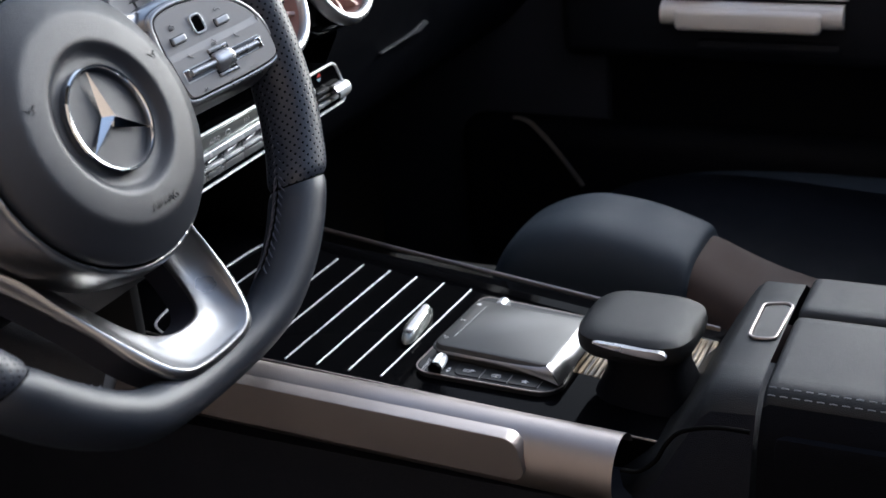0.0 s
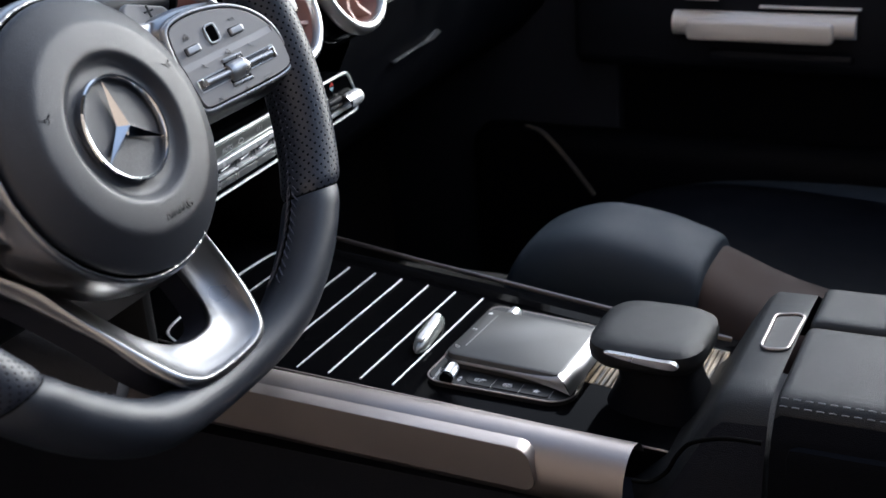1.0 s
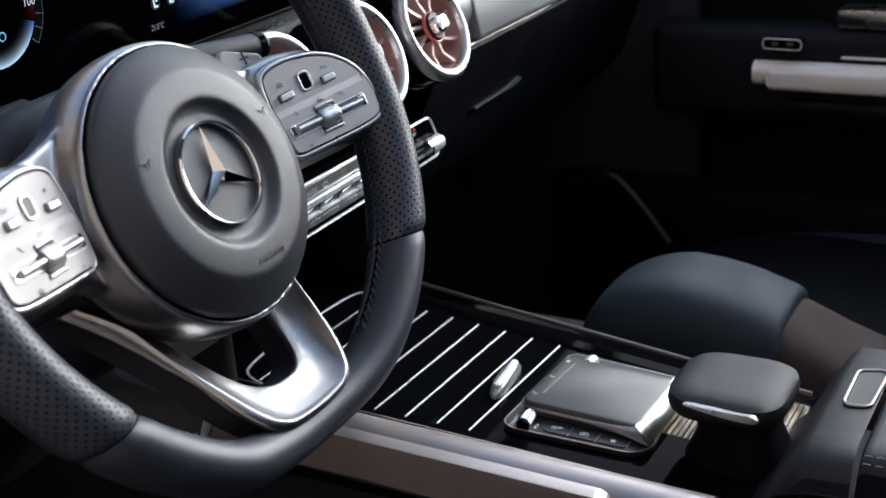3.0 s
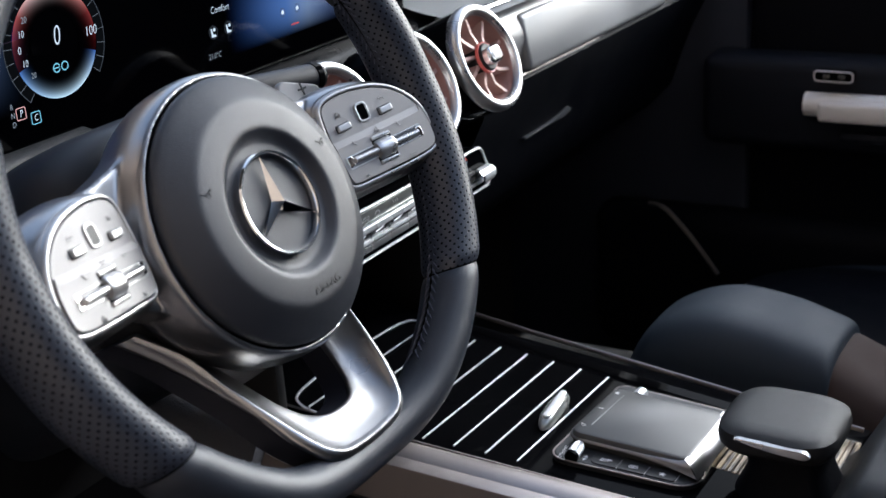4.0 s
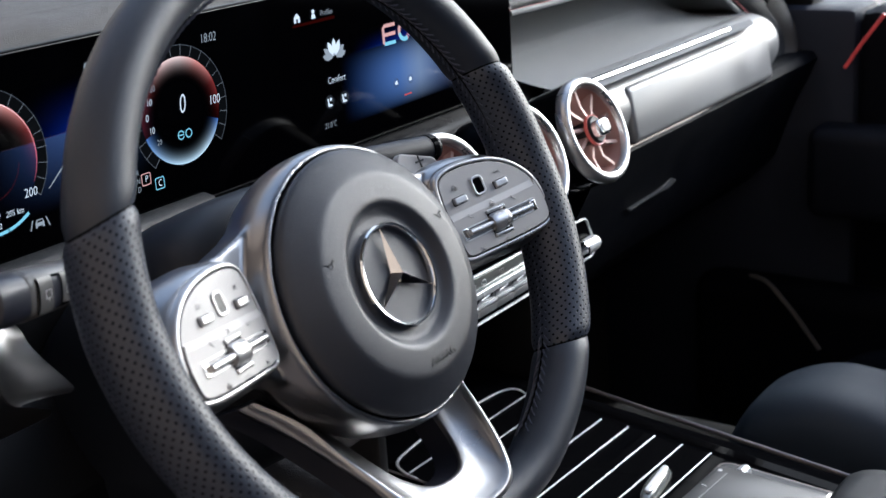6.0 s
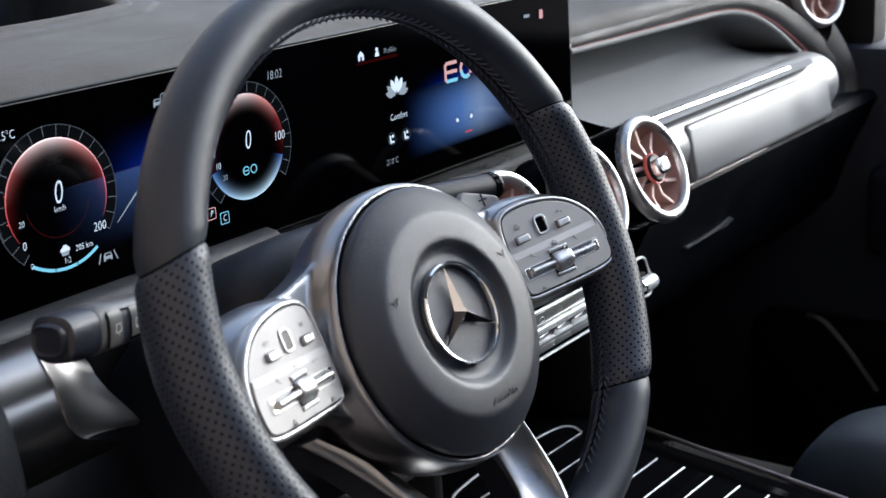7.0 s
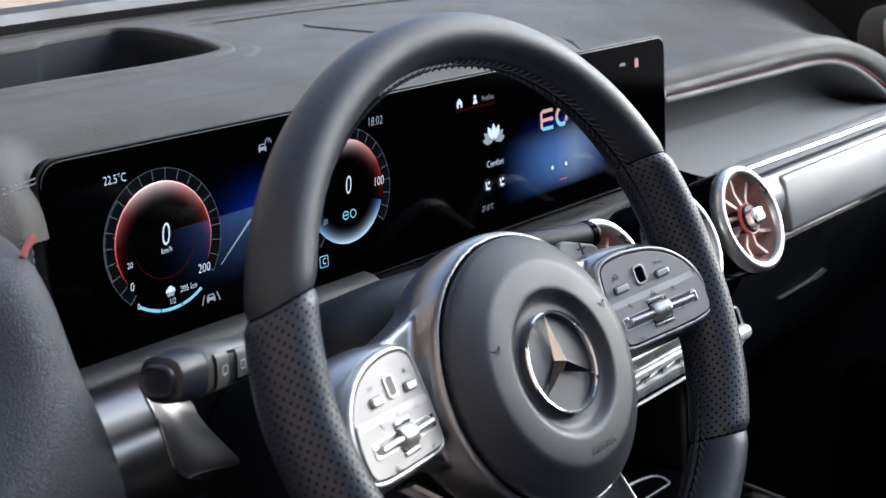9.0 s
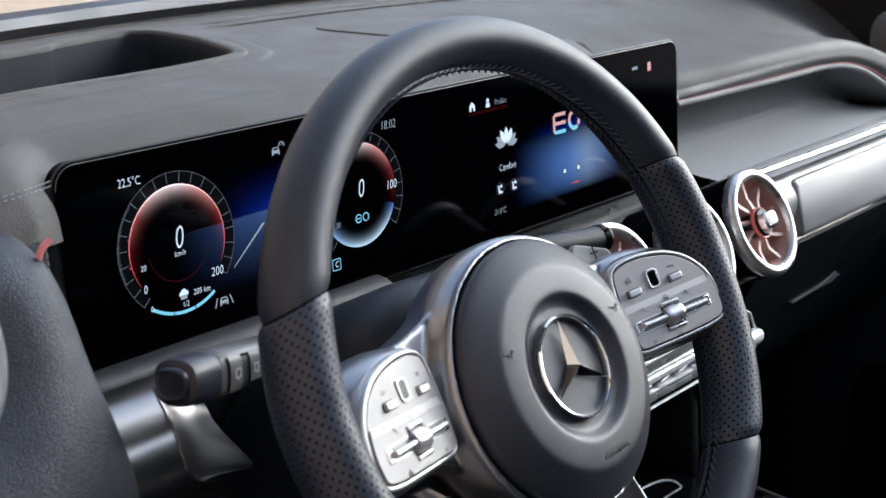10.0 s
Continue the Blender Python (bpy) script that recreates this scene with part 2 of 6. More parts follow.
def haze(name, stops, power, ku=1.0, kv=1.0, ring=False, fall=False):
    """A display field with soft edges: colour along the map's first axis, fading out to its borders (or, for a ring, inwards)."""
    m = gradient(name, stops, "X", power)
    nt, b = m.node_tree, m.node_tree.nodes["Principled BSDF"]
    sep = next(n for n in nt.nodes if n.type == "SEPXYZ")
    def op(kind, a, c):
        n = nt.nodes.new("ShaderNodeMath")
        n.operation = kind
        for sock, v in zip(n.inputs, (a, c)):
            if hasattr(v, "links"):
                nt.links.new(v, sock)
            else:
                sock.default_value = v
        return n.outputs[0]
    if ring:
        f = op("POWER", sep.outputs["Y"], kv)
    else:
        bell = lambda o: op("MULTIPLY", op("MULTIPLY", o, op("SUBTRACT", 1.0, o)), 4.0)
        g = op("SUBTRACT", 1.0, sep.outputs["Y"]) if fall else bell(sep.outputs["Y"])
        f = op("MULTIPLY", op("POWER", bell(sep.outputs["X"]), ku), op("POWER", g, kv))
    glowing, clear, both = nt.nodes.new("ShaderNodeEmission"), nt.nodes.new("ShaderNodeBsdfTransparent"), nt.nodes.new("ShaderNodeAddShader")
    nt.links.new(b.inputs["Emission Color"].links[0].from_socket, glowing.inputs["Color"])
    nt.links.new(op("MULTIPLY", f, power), glowing.inputs["Strength"])
    nt.links.new(glowing.outputs[0], both.inputs[0])
    nt.links.new(clear.outputs[0], both.inputs[1])
    nt.links.new(both.outputs[0], nt.nodes["Material Output"].inputs["Surface"])
    nt.nodes.remove(b)
    return m


# ---- building helpers: everything is drawn in the car's own metres ----
BASE = {}


def thing(name, label, category, at=(0, 0, 0), group="", kind=""):
    ob = new(name)
    ob.empty_display_size = 0.05
    ob.location = at
    BASE[ob] = Matrix.Translation(at)
    return tagged(ob, label, category, group, kind)


def finish(bm, sharp=38):
    bmesh.ops.remove_doubles(bm, verts=bm.verts, dist=1e-6)
    bmesh.ops.recalc_face_normals(bm, faces=bm.faces)
    for f in bm.faces:
        f.smooth = True
    for e in bm.edges:
        if len(e.link_faces) == 2 and e.calc_face_angle(0) > radians(sharp):
            e.smooth = False


def part(name, bm, material, parent, label="", sharp=38, clean=True):
    if clean:
        finish(bm, sharp)
    if parent is not None:
        bm.transform(BASE[parent].inverted())
    me = bpy.data.meshes.new(name)
    bm.to_mesh(me)
    bm.free()
    me.materials.append(material)
    ob = new(name, me)
    if parent is not None:
        ob.parent = parent
        BASE[ob] = BASE[parent]
    if label:
        ob["label"] = label
    return ob


def solid(name, bm, material, label, category, kind="", group="", sharp=38):
    ob = part(name, bm, material, None, "", sharp)
    BASE[ob] = Matrix.Identity(4)
    return tagged(ob, label, category, group, kind)


def fillet(pts, radii, n=6):
    """A closed 2D outline with rounded corners."""
    out, k = [], len(pts)
    for i, p in enumerate(pts):
        r = radii[i] if hasattr(radii, "__len__") else radii
        p = Vector(p)
        a, b = Vector(pts[i - 1]) - p, Vector(pts[(i + 1) % k]) - p
        if r <= 0:
            out.append(p)
            continue
        ang = a.angle(b)
        d = min(r / math.tan(ang / 2), a.length * 0.49, b.length * 0.49)
        r = d * math.tan(ang / 2)
        c = p + (a.normalized() + b.normalized()).normalized() * (r / math.sin(ang / 2))
        s, e = p + a.normalized() * d - c, p + b.normalized() * d - c
        w = s.angle_signed(e)
        for j in range(n + 1):
            t = -w * j / n
            out.append(c + Vector((s.x * math.cos(t) - s.y * math.sin(t), s.x * math.sin(t) + s.y * math.cos(t))))
    return out


def grid(bm, rows, ring=False, loop=False, uvs=None):
    """A skin through rows of points. ring: each row closes; loop: the last row joins the first."""
    vs = [[bm.verts.new(p) for p in r] for r in rows]
    layer = bm.loops.layers.uv.verify() if uvs else None
    n, k = len(vs), len(vs[0])
    for i in range(n if loop else n - 1):
        for j in range(k if ring else k - 1):
            f = bm.faces.new((vs[i][j], vs[(i + 1) % n][j], vs[(i + 1) % n][(j + 1) % k], vs[i][(j + 1) % k]))
            if uvs:
                for l, (a, b) in zip(f.loops, ((i, j), (i + 1, j), (i + 1, j + 1), (i, j + 1))):
                    l[layer].uv = uvs(a, b)
    return vs


def cap(bm, row):
    bm.faces.new(row)


def plate(bm, outline, frm, lo, hi, bevel=0.0, steps=3):
    """A solid plate: a 2D outline (x, y) from height lo to hi in the frame frm, its upper edge rounded."""
    c = sum((Vector(p) for p in outline), Vector((0, 0))) / len(outline)
    rows, k = [], len(outline)
    pts = [Vector(p) for p in outline]
    area = sum(pts[i].cross(pts[(i + 1) % k]) for i in range(k))
    def inset(d):
        if d <= 0:
            return pts
        res = []
        for i in range(k):
            t = (pts[(i + 1) % k] - pts[i - 1])
            t = t.normalized() if t.length > 1e-9 else Vector((1, 0))
            nrm = Vector((-t.y, t.x)) * (1 if area > 0 else -1)
            res.append(pts[i] + nrm * d)
        return res
    rows.append([frm @ Vector((p.x, p.y, lo)) for p in pts])
    if bevel <= 0:
        rows.append([frm @ Vector((p.x, p.y, hi)) for p in pts])
    else:
        for s in range(steps + 1):
            a = math.pi / 2 * s / steps
            rows.append([frm @ Vector((p.x, p.y, hi - bevel + bevel * math.sin(a))) for p in inset(bevel * (1 - math.cos(a)))])
        rows.append([frm @ Vector((p.x, p.y, hi)) for p in inset(bevel * 1.3)])
    vs = grid(bm, rows, ring=True)
    cap(bm, vs[0])
    cap(bm, vs[-1])
    return bm


def spin(profile, frm, seg=64):
    """A turned body: profile of (radius, height)."""
    bm = bmesh.new()
    rows = []
    for r, h in profile:
        rows.append([frm @ Vector((max(r, 1e-5) * math.cos(2 * math.pi * i / seg), max(r, 1e-5) * math.sin(2 * math.pi * i / seg), h)) for i in range(seg)])
    grid(bm, rows, ring=True)
    return bm


def smooth_path(pts, n=8, closed=False):
    """A Catmull-Rom curve through points."""
    pts = [Vector(p) for p in pts]
    out, k = [], len(pts)
    for i in range(k if closed else k - 1):
        p0, p1, p2, p3 = (pts[(i - 1) % k], pts[i], pts[(i + 1) % k], pts[(i + 2) % k]) if closed else (pts[max(i - 1, 0)], pts[i], pts[i + 1], pts[min(i + 2, k - 1)])
        for j in range(n):
            t = j / n
            out.append(0.5 * ((2 * p1) + (p2 - p0) * t + (2 * p0 - 5 * p1 + 4 * p2 - p3) * t * t + (3 * p1 - p0 - 3 * p2 + p3) * t ** 3))
    if not closed:
        out.append(pts[-1])
    return out


def tube(bm, path, r, seg=10, up=(0, 0, 1), closed=False, caps=True):
    """A rod along a path; r is one radius or (across, along up)."""
    ra, rb = r if hasattr(r, "__len__") else (r, r)
    rows, n = [], len(path)
    for i, p in enumerate(path):
        a = path[(i + 1) % n] if closed or i < n - 1 else path[i]
        b = path[i - 1] if closed or i > 0 else path[i]
        t = (Vector(a) - Vector(b)).normalized()
        side = t.cross(Vector(up))
        side = side.normalized() if side.length > 1e-6 else t.orthogonal().normalized()
        top = side.cross(t).normalized()
        rows.append([Vector(p) + side * ra * math.cos(2 * math.pi * j / seg) + top * rb * math.sin(2 * math.pi * j / seg) for j in range(seg)])
    vs = grid(bm, rows, ring=True, loop=closed)
    if caps and not closed:
        cap(bm, vs[0])
        cap(bm, vs[-1])
    return bm


def box(bm, lo, hi, frm=None, r=0.0, seg=2):
    """A block between two corners with rounded edges."""
    lo, hi = Vector(lo), Vector(hi)
    b = bmesh.new()
    bmesh.ops.create_cube(b, size=1)
    for v in b.verts:
        v.co = Vector([(lo[i] + hi[i]) / 2 + v.co[i] * (hi[i] - lo[i]) for i in range(3)])
    if r:
        bmesh.ops.bevel(b, geom=b.edges[:], offset=min(r, 0.49 * min(abs(hi[i] - lo[i]) for i in range(3))), segments=seg, profile=0.5, affect="EDGES")
    if frm is not None:
        b.transform(frm)
    me = bpy.data.meshes.new("scratch")
    b.to_mesh(me)
    b.free()
    bm.from_mesh(me)
    bpy.data.meshes.remove(me)
    return bm


def block(lo, hi, frm=None, r=0.0, seg=2):
    return box(bmesh.new(), lo, hi, frm, r, seg)


def lettering(body, size, frm, depth=0.0, centre=True, squash=1.0, thin=0.0, shear=0.0):
    """Characters of the built-in font as a mesh in the frame's x-y plane."""
    cu = bpy.data.curves.new("letters", "FONT")
    cu.body, cu.size, cu.extrude = body, size, depth
    cu.align_x, cu.align_y = ("CENTER", "CENTER") if centre else ("LEFT", "CENTER")
    cu.resolution_u, cu.offset, cu.shear = 3, thin, shear
    ob = bpy.data.objects.new("letters", cu)
    me = ob.to_mesh()
    bm = bmesh.new()
    bm.from_mesh(me)
    ob.to_mesh_clear()
    bpy.data.objects.remove(ob)
    bpy.data.curves.remove(cu)
    bm.transform(frm @ Matrix.Diagonal((squash, 1, 1, 1)))
    return bm


def arc(c, r, a0, a1, n):
    return [(c[0] + r * math.cos(radians(a0 + (a1 - a0) * i / n)), c[1] + r * math.sin(radians(a0 + (a1 - a0) * i / n))) for i in range(n + 1)]

# ---- ground and car shell ----
bm = bmesh.new()
grid(bm, [[(x, y, -0.42) for x in (-400, -40, -6, -1.2, 1.2, 6, 40, 400)] for y in (-400, -40, -6, 0, 6, 40, 400)])
solid("ground", bm, PAVING, "pale sand-coloured paving round the parked car", "ground", "structure")
bm = bmesh.new()
box(bm, (-0.78, -1.3, -0.06), (0.78, 0.75, 0.0))
solid("floor", bm, CARPET, "black carpeted car floor", "floor", "structure")
bm = bmesh.new()
box(bm, (-0.78, 0.45, 0.0), (0.78, 0.54, 0.60), r=0.02)
solid("wall_firewall", bm, CARPET, "black carpeted firewall behind the dashboard", "wall", "structure")
# Unseen roof: added to block top light, its opening lets some in.
bm = bmesh.new()
for xs_, ys_ in (((-0.62, -0.5, -0.40), (-1.5, -1.1, -0.6, -0.14, 0.02)), ((0.40, 0.5, 0.62), (-1.5, -1.1, -0.6, -0.14, 0.02)), ((-0.40, 0.0, 0.40), (-1.5, -1.3, -1.1)), ((-0.40, 0.0, 0.40), (-0.14, -0.06, 0.02))):
    grid(bm, [[(x, y, 1.24 - 0.06 * (y + 0.5) ** 2 - 0.09 * (abs(x) / 0.7) ** 3) for x in xs_] for y in ys_])
bmesh.ops.remove_doubles(bm, verts=bm.verts, dist=1e-4)
bmesh.ops.solidify(bm, geom=bm.faces[:], thickness=0.04)
solid("ceiling", bm, ROOFCLOTH, "unseen beige roof with an opening added for top light", "ceiling", "structure")
# Unseen rear and side walls, added to cut the light from behind.
bm = bmesh.new()
box(bm, (-0.75, -1.56, -0.05), (0.75, -1.50, 1.06), r=0.02)
solid("wall_rear", bm, CARPET, "unseen dark rear wall added to hold back light", "wall", "structure")
for nm, x0, x1, y1 in (("wall_rear_near", -0.80, -0.74, -0.56), ("wall_rear_far", 0.74, 0.80, -0.95)):
    bm = bmesh.new()
    box(bm, (x0, -1.56, -0.05), (x1, y1, 1.14), r=0.02)
    solid(nm, bm, CARPET, "unseen dark cabin side added to block rear light", "wall", "structure")

# Unseen wall, added to keep sky light off the driver's side.
bm = bmesh.new()
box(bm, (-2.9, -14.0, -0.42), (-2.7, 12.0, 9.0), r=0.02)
solid("wall_side_blocker", bm, CONCRETE, "unseen sand-coloured wall added beside the car to block sky", "wall", "structure")

# Added wall that gives the wheel hub a warm reflection.
bm = bmesh.new()
box(bm, (-2.7, 7.0, -0.42), (5.0, 7.2, 4.4), r=0.02)
solid("wall_front_reflector", bm, PALEWALL, "pale sand wall added before the car for warm reflections", "wall", "structure")

# windscreen with its pillars
screen_frame = thing("windscreen", "clear raked windscreen above the dashboard", "windscreen", (0, 0.75, 0.78), kind="structure")
bm = bmesh.new()
grid(bm, [[(x, y - 0.10 * (x / 0.72) ** 2, z) for x in (-0.70, -0.5, -0.25, 0, 0.25, 0.5, 0.70)] for y, z in ((0.67, 0.782), (0.35, 0.99), (0.03, 1.19))])
bmesh.ops.solidify(bm, geom=bm.faces[:], thickness=0.004)
GLASS = bpy.data.materials.new("clear_glass")
GLASS.use_nodes = True
gb = GLASS.node_tree.nodes["Principled BSDF"]
gb.inputs["Transmission Weight"].default_value, gb.inputs["Roughness"].default_value, gb.inputs["IOR"].default_value = 1.0, 0.0, 1.02
pane = part("pane", bm, GLASS, screen_frame)
pane.visible_shadow = False
for s in (-1, 1):
    bm = bmesh.new()
    tube(bm, [Vector((s * 0.775, 0.62, 0.70)), Vector((s * 0.73, 0.30, 0.96)), Vector((s * 0.63, 0.0, 1.17))], (0.045, 0.045), 12)
    part("pillar", bm, PLASTIC, screen_frame)
bm = bmesh.new()
tube(bm, smooth_path([(-0.80, 0.462, 0.778), (-0.55, 0.566, 0.787), (-0.28, 0.635, 0.7925), (0, 0.657, 0.794), (0.28, 0.635, 0.7925), (0.55, 0.566, 0.787), (0.75, 0.486, 0.780)], 6), (0.016, 0.012), 8)
part("seal", bm, RUBBER, screen_frame, "black rubber seal")

# ---- passenger door ----
door = thing("door_passenger", "black car door panel with silver grab handle", "door", (0.74, -0.2, 0.1), kind="structure")
# Rear panel near-black, front lighter: light and shade are in the vinyl colours.
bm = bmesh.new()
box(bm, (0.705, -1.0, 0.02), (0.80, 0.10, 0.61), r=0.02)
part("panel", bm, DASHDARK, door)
part("front_panel", block((0.703, 0.0985, 0.02), (0.80, 0.50, 0.61), r=0.012), DOORLIT, door, "door vinyl front, lightened as if lit")
bm = bmesh.new()
box(bm, (0.655, -0.9, 0.355), (0.72, 0.145, 0.47), r=0.018, seg=3)
part("armrest", bm, DOORNAVY, door)
bm = bmesh.new()
plate(bm, fillet([(0.16, 0.60), (0.68, 0.60), (0.68, 0.92), (0.42, 0.92), (0.16, 0.73)], 0.02), Matrix(((0, 0, 1, 0.74), (1, 0, 0, 0), (0, 1, 0, 0), (0, 0, 0, 1))), -0.015, 0.03, 0.004)
part("mirror_corner", bm, PLASTIC, door)
bm = bmesh.new()
box(bm, (0.645, -0.20, 0.372), (0.70, -0.03, 0.388), r=0.007)
part("lower_moulding", bm, DOORNAVY, door)
bm = bmesh.new()
tube(bm, [Vector((0.652, 0.011, 0.418)), Vector((0.652, -0.201, 0.419))], (0.0145, 0.0145), 24)
handle = part("grab_handle", bm, HANDLE, door, "satin silver tubular grab handle")
part("grip_plate", block((0.632, -0.178, 0.4005), (0.648, -0.007, 0.4265), r=0.006, seg=3), HANDLE, handle)
switch = part("memory_switch", block((0.642, -0.046, 0.4485), (0.660, -0.001, 0.4605), r=0.003), PIANO, door, "chrome-edged seat switch")
oval_line = fillet([(-0.0460, 0.4485), (-0.0010, 0.4490), (-0.0010, 0.4610), (-0.0460, 0.4605)], 0.0045, 5)
part("switch_rim", tube(bmesh.new(), [Vector((0.6415, p.x, p.y)) for p in oval_line], (0.0009, 0.0009), 6, up=(1, 0, 0), closed=True), HANDLE, switch, "slim bright rim")
for y in (-0.0330, -0.0150):
    part("switch_key", block((0.6402, y - 0.004, 0.4525), (0.6425, y + 0.004, 0.4570), r=0.001), GREYPLASTIC, switch)
part("handle_bar", block((0.648, -0.205, 0.4385), (0.656, -0.0900, 0.4408), r=0.001), HANDLE, door, "thin bright bar over the handle")
bm = bmesh.new()
box(bm, (0.66, -0.25, 0.47), (0.70, -0.08, 0.495), r=0.008)
part("door_opener", bm, SATIN, door, "silver door opener")
bm = bmesh.new()
tube(bm, [Vector((0.690, 0.108, 0.540)), Vector((0.690, 0.090, 0.568)), Vector((0.690, 0.062, 0.606))], 0.0022, 8)
part("light_guide", bm, GLOWRED, door, "thin red ambient light line")
# Grey tube paints the highlight along the glossy pocket edge.
bm = bmesh.new()
tube(bm, smooth_path([(0.660, 0.215, 0.268), (0.650, 0.198, 0.270), (0.648, 0.1825, 0.262), (0.648, 0.1526, 0.2300), (0.648, 0.118, 0.185)], 6), (0.0032, 0.0032), 8)
part("pocket_edge", bm, GREYPLASTIC, door, "pocket edge, grey for its highlight")
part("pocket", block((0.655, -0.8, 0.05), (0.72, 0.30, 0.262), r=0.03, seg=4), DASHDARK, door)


# ---- turbine air vents ----
def air_vent(at, face, tilt=23, group="turbine air vents", pod=None):
    """A round vent: chrome ring, copper cone, blades and a pull knob. face: degrees it turns to the driver."""
    frm = Matrix.Translation(at) @ pose(0, 0, 0, 90, 0, 0) @ pose(0, 0, 0, -tilt, face, 0)
    ob = thing("air_vent", "round turbine air vent with chrome ring and copper blades", "air vent", at, group)
    part("ring", spin([(0.0386, -0.006), (0.0390, 0.0018), (0.0396, 0.0036), (0.0408, 0.0046), (0.0440, 0.0050), (0.0456, 0.0042), (0.0470, 0.0020), (0.0477, -0.001), (0.0475, -0.005), (0.0465, -0.007)], frm, 72), SATINLIGHT, ob, "satin silver ring")
    part("inner_ring", spin([(0.0376, -0.012), (0.0378, 0.0006), (0.0385, 0.0018), (0.0391, 0.0010)], frm, 64), SATIN, ob)
    part("barrel", spin([(0.0380, -0.006), (0.0462, -0.007), (0.0462, -0.045)], frm, 48), pod or PIANO, ob)
    part("cone", spin([(0.0380, 0.000), (0.035, -0.010), (0.022, -0.028), (0.010, -0.030), (0.0, -0.030)], frm, 48), COPPERDARK, ob, "dull copper inner cone")
    for i in range(9):
        a = 2 * math.pi * i / 9
        bm = bmesh.new()
        rows = []
        for r, h in ((0.011, -0.003), (0.024, -0.006), (0.0378, -0.003)):
            tw = a + 0.25 * (r - 0.011) / 0.03
            t = Vector((-math.sin(tw), math.cos(tw), 0)) * 0.0015
            p = Vector((r * math.cos(tw), r * math.sin(tw), 0))
            rows.append([frm @ (p + t + Vector((0, 0, h))), frm @ (p - t + Vector((0, 0, h))), frm @ (p - t * 2.2 + Vector((0, 0, h - 0.016))), frm @ (p + t * 2.2 + Vector((0, 0, h - 0.016)))])
        vs = grid(bm, rows, ring=True)
        cap(bm, vs[0])
        cap(bm, vs[-1])
        part("blade", bm, COPPER, ob)
    part("knob_glow", spin([(0.0126, 0.0008), (0.0136, 0.0010), (0.0139, 0.0002), (0.0136, -0.002)], frm, 32), GLOWDIM, ob, "thin red ring of light")
    part("hub", spin([(0.013, -0.02), (0.0125, 0.001), (0.011, 0.003), (0.0, 0.003)], frm, 32), PLASTIC, ob)
    knob = bmesh.new()
    plate(knob, fillet([(-0.0105, -0.0075), (0.0105, -0.0075), (0.0105, 0.0075), (-0.0105, 0.0075)], 0.0062), frm, 0.002, 0.011, 0.003)
    k = part("pull_knob", knob, CHROME, ob, "chrome pull knob")
    face_bm = bmesh.new()
    plate(face_bm, fillet([(-0.0072, -0.0046), (0.0072, -0.0046), (0.0072, 0.0046), (-0.0072, 0.0046)], 0.0038), frm, 0.0105, 0.0118, 0.0006)
    part("knob_face", face_bm, PANEL, k)
    return ob


for x in (0.0915, -0.018, -0.1275):
    air_vent((x - 0.003, 0.1278, 0.5940), 0)
air_vent((-0.689, 0.088, 0.704), 14, 10)
air_vent((0.640, 0.200, 0.688), -14, 14, pod=DASH)

# ---- dashboard ----
dash = thing("dashboard", "dark grained dashboard with pale daylight on its top", "dashboard", (0, 0.45, 0.5), kind="structure")
CUBBY = [(-0.78, 0.355), (-0.451, 0.393), (-0.347, 0.398), (-0.296, 0.402), (-0.245, 0.412), (-0.220, 0.432), (-0.196, 0.503), (-0.190, 0.560), (-0.198, 0.578), (-0.216, 0.586), (-0.286, 0.572), (-0.351, 0.553), (-0.78, 0.50)]


def inside(px, py, poly):
    """Signed distance to a polygon, positive inside."""
    best, odd = 1e9, False
    for (ax, ay), (bx, by) in zip(poly, poly[1:] + poly[:1]):
        t = max(0, min(1, ((px - ax) * (bx - ax) + (py - ay) * (by - ay)) / ((bx - ax) ** 2 + (by - ay) ** 2)))
        best = min(best, math.hypot(px - ax - t * (bx - ax), py - ay - t * (by - ay)))
        if (ay > py) != (by > py) and px < (bx - ax) * (py - ay) / (by - ay) + ax:
            odd = not odd
    return best if odd else -best


def step(a, b, x):
    t = max(0, min(1, (x - a) / (b - a)))
    return t * t * (3 - 2 * t)


LIP = [(0.1165, 0.2275, 0.6872), (0.166, 0.2239, 0.6872), (0.215, 0.2200, 0.6877), (0.304, 0.2131, 0.6885), (0.379, 0.2120, 0.6882), (0.434, 0.2110, 0.6838), (0.483, 0.2095, 0.6720), (0.532, 0.2070, 0.6510), (0.580, 0.2045, 0.6248), (0.612, 0.2025, 0.6050), (0.622, 0.2010, 0.5960)]
BAND = [(0.1165, 0.2275, 0.6992), (0.174, 0.2213, 0.7005), (0.229, 0.2151, 0.7020), (0.303, 0.2067, 0.7038), (0.362, 0.2045, 0.7030), (0.445, 0.2035, 0.6968), (0.525, 0.2010, 0.6775), (0.580, 0.1975, 0.6560), (0.625, 0.1920, 0.6320), (0.660, 0.1860, 0.6040), (0.676, 0.1810, 0.5780)]
lip_curve, band_curve = smooth_path(LIP, 8), smooth_path(BAND, 8)


def along(curve, x):
    """The height and depth of a curve where it passes x."""
    for a, b in zip(curve, curve[1:]):
        if a.x <= x <= b.x:
            return a.lerp(b, (x - a.x) / (b.x - a.x))
    return curve[0] if x < curve[0].x else curve[-1]


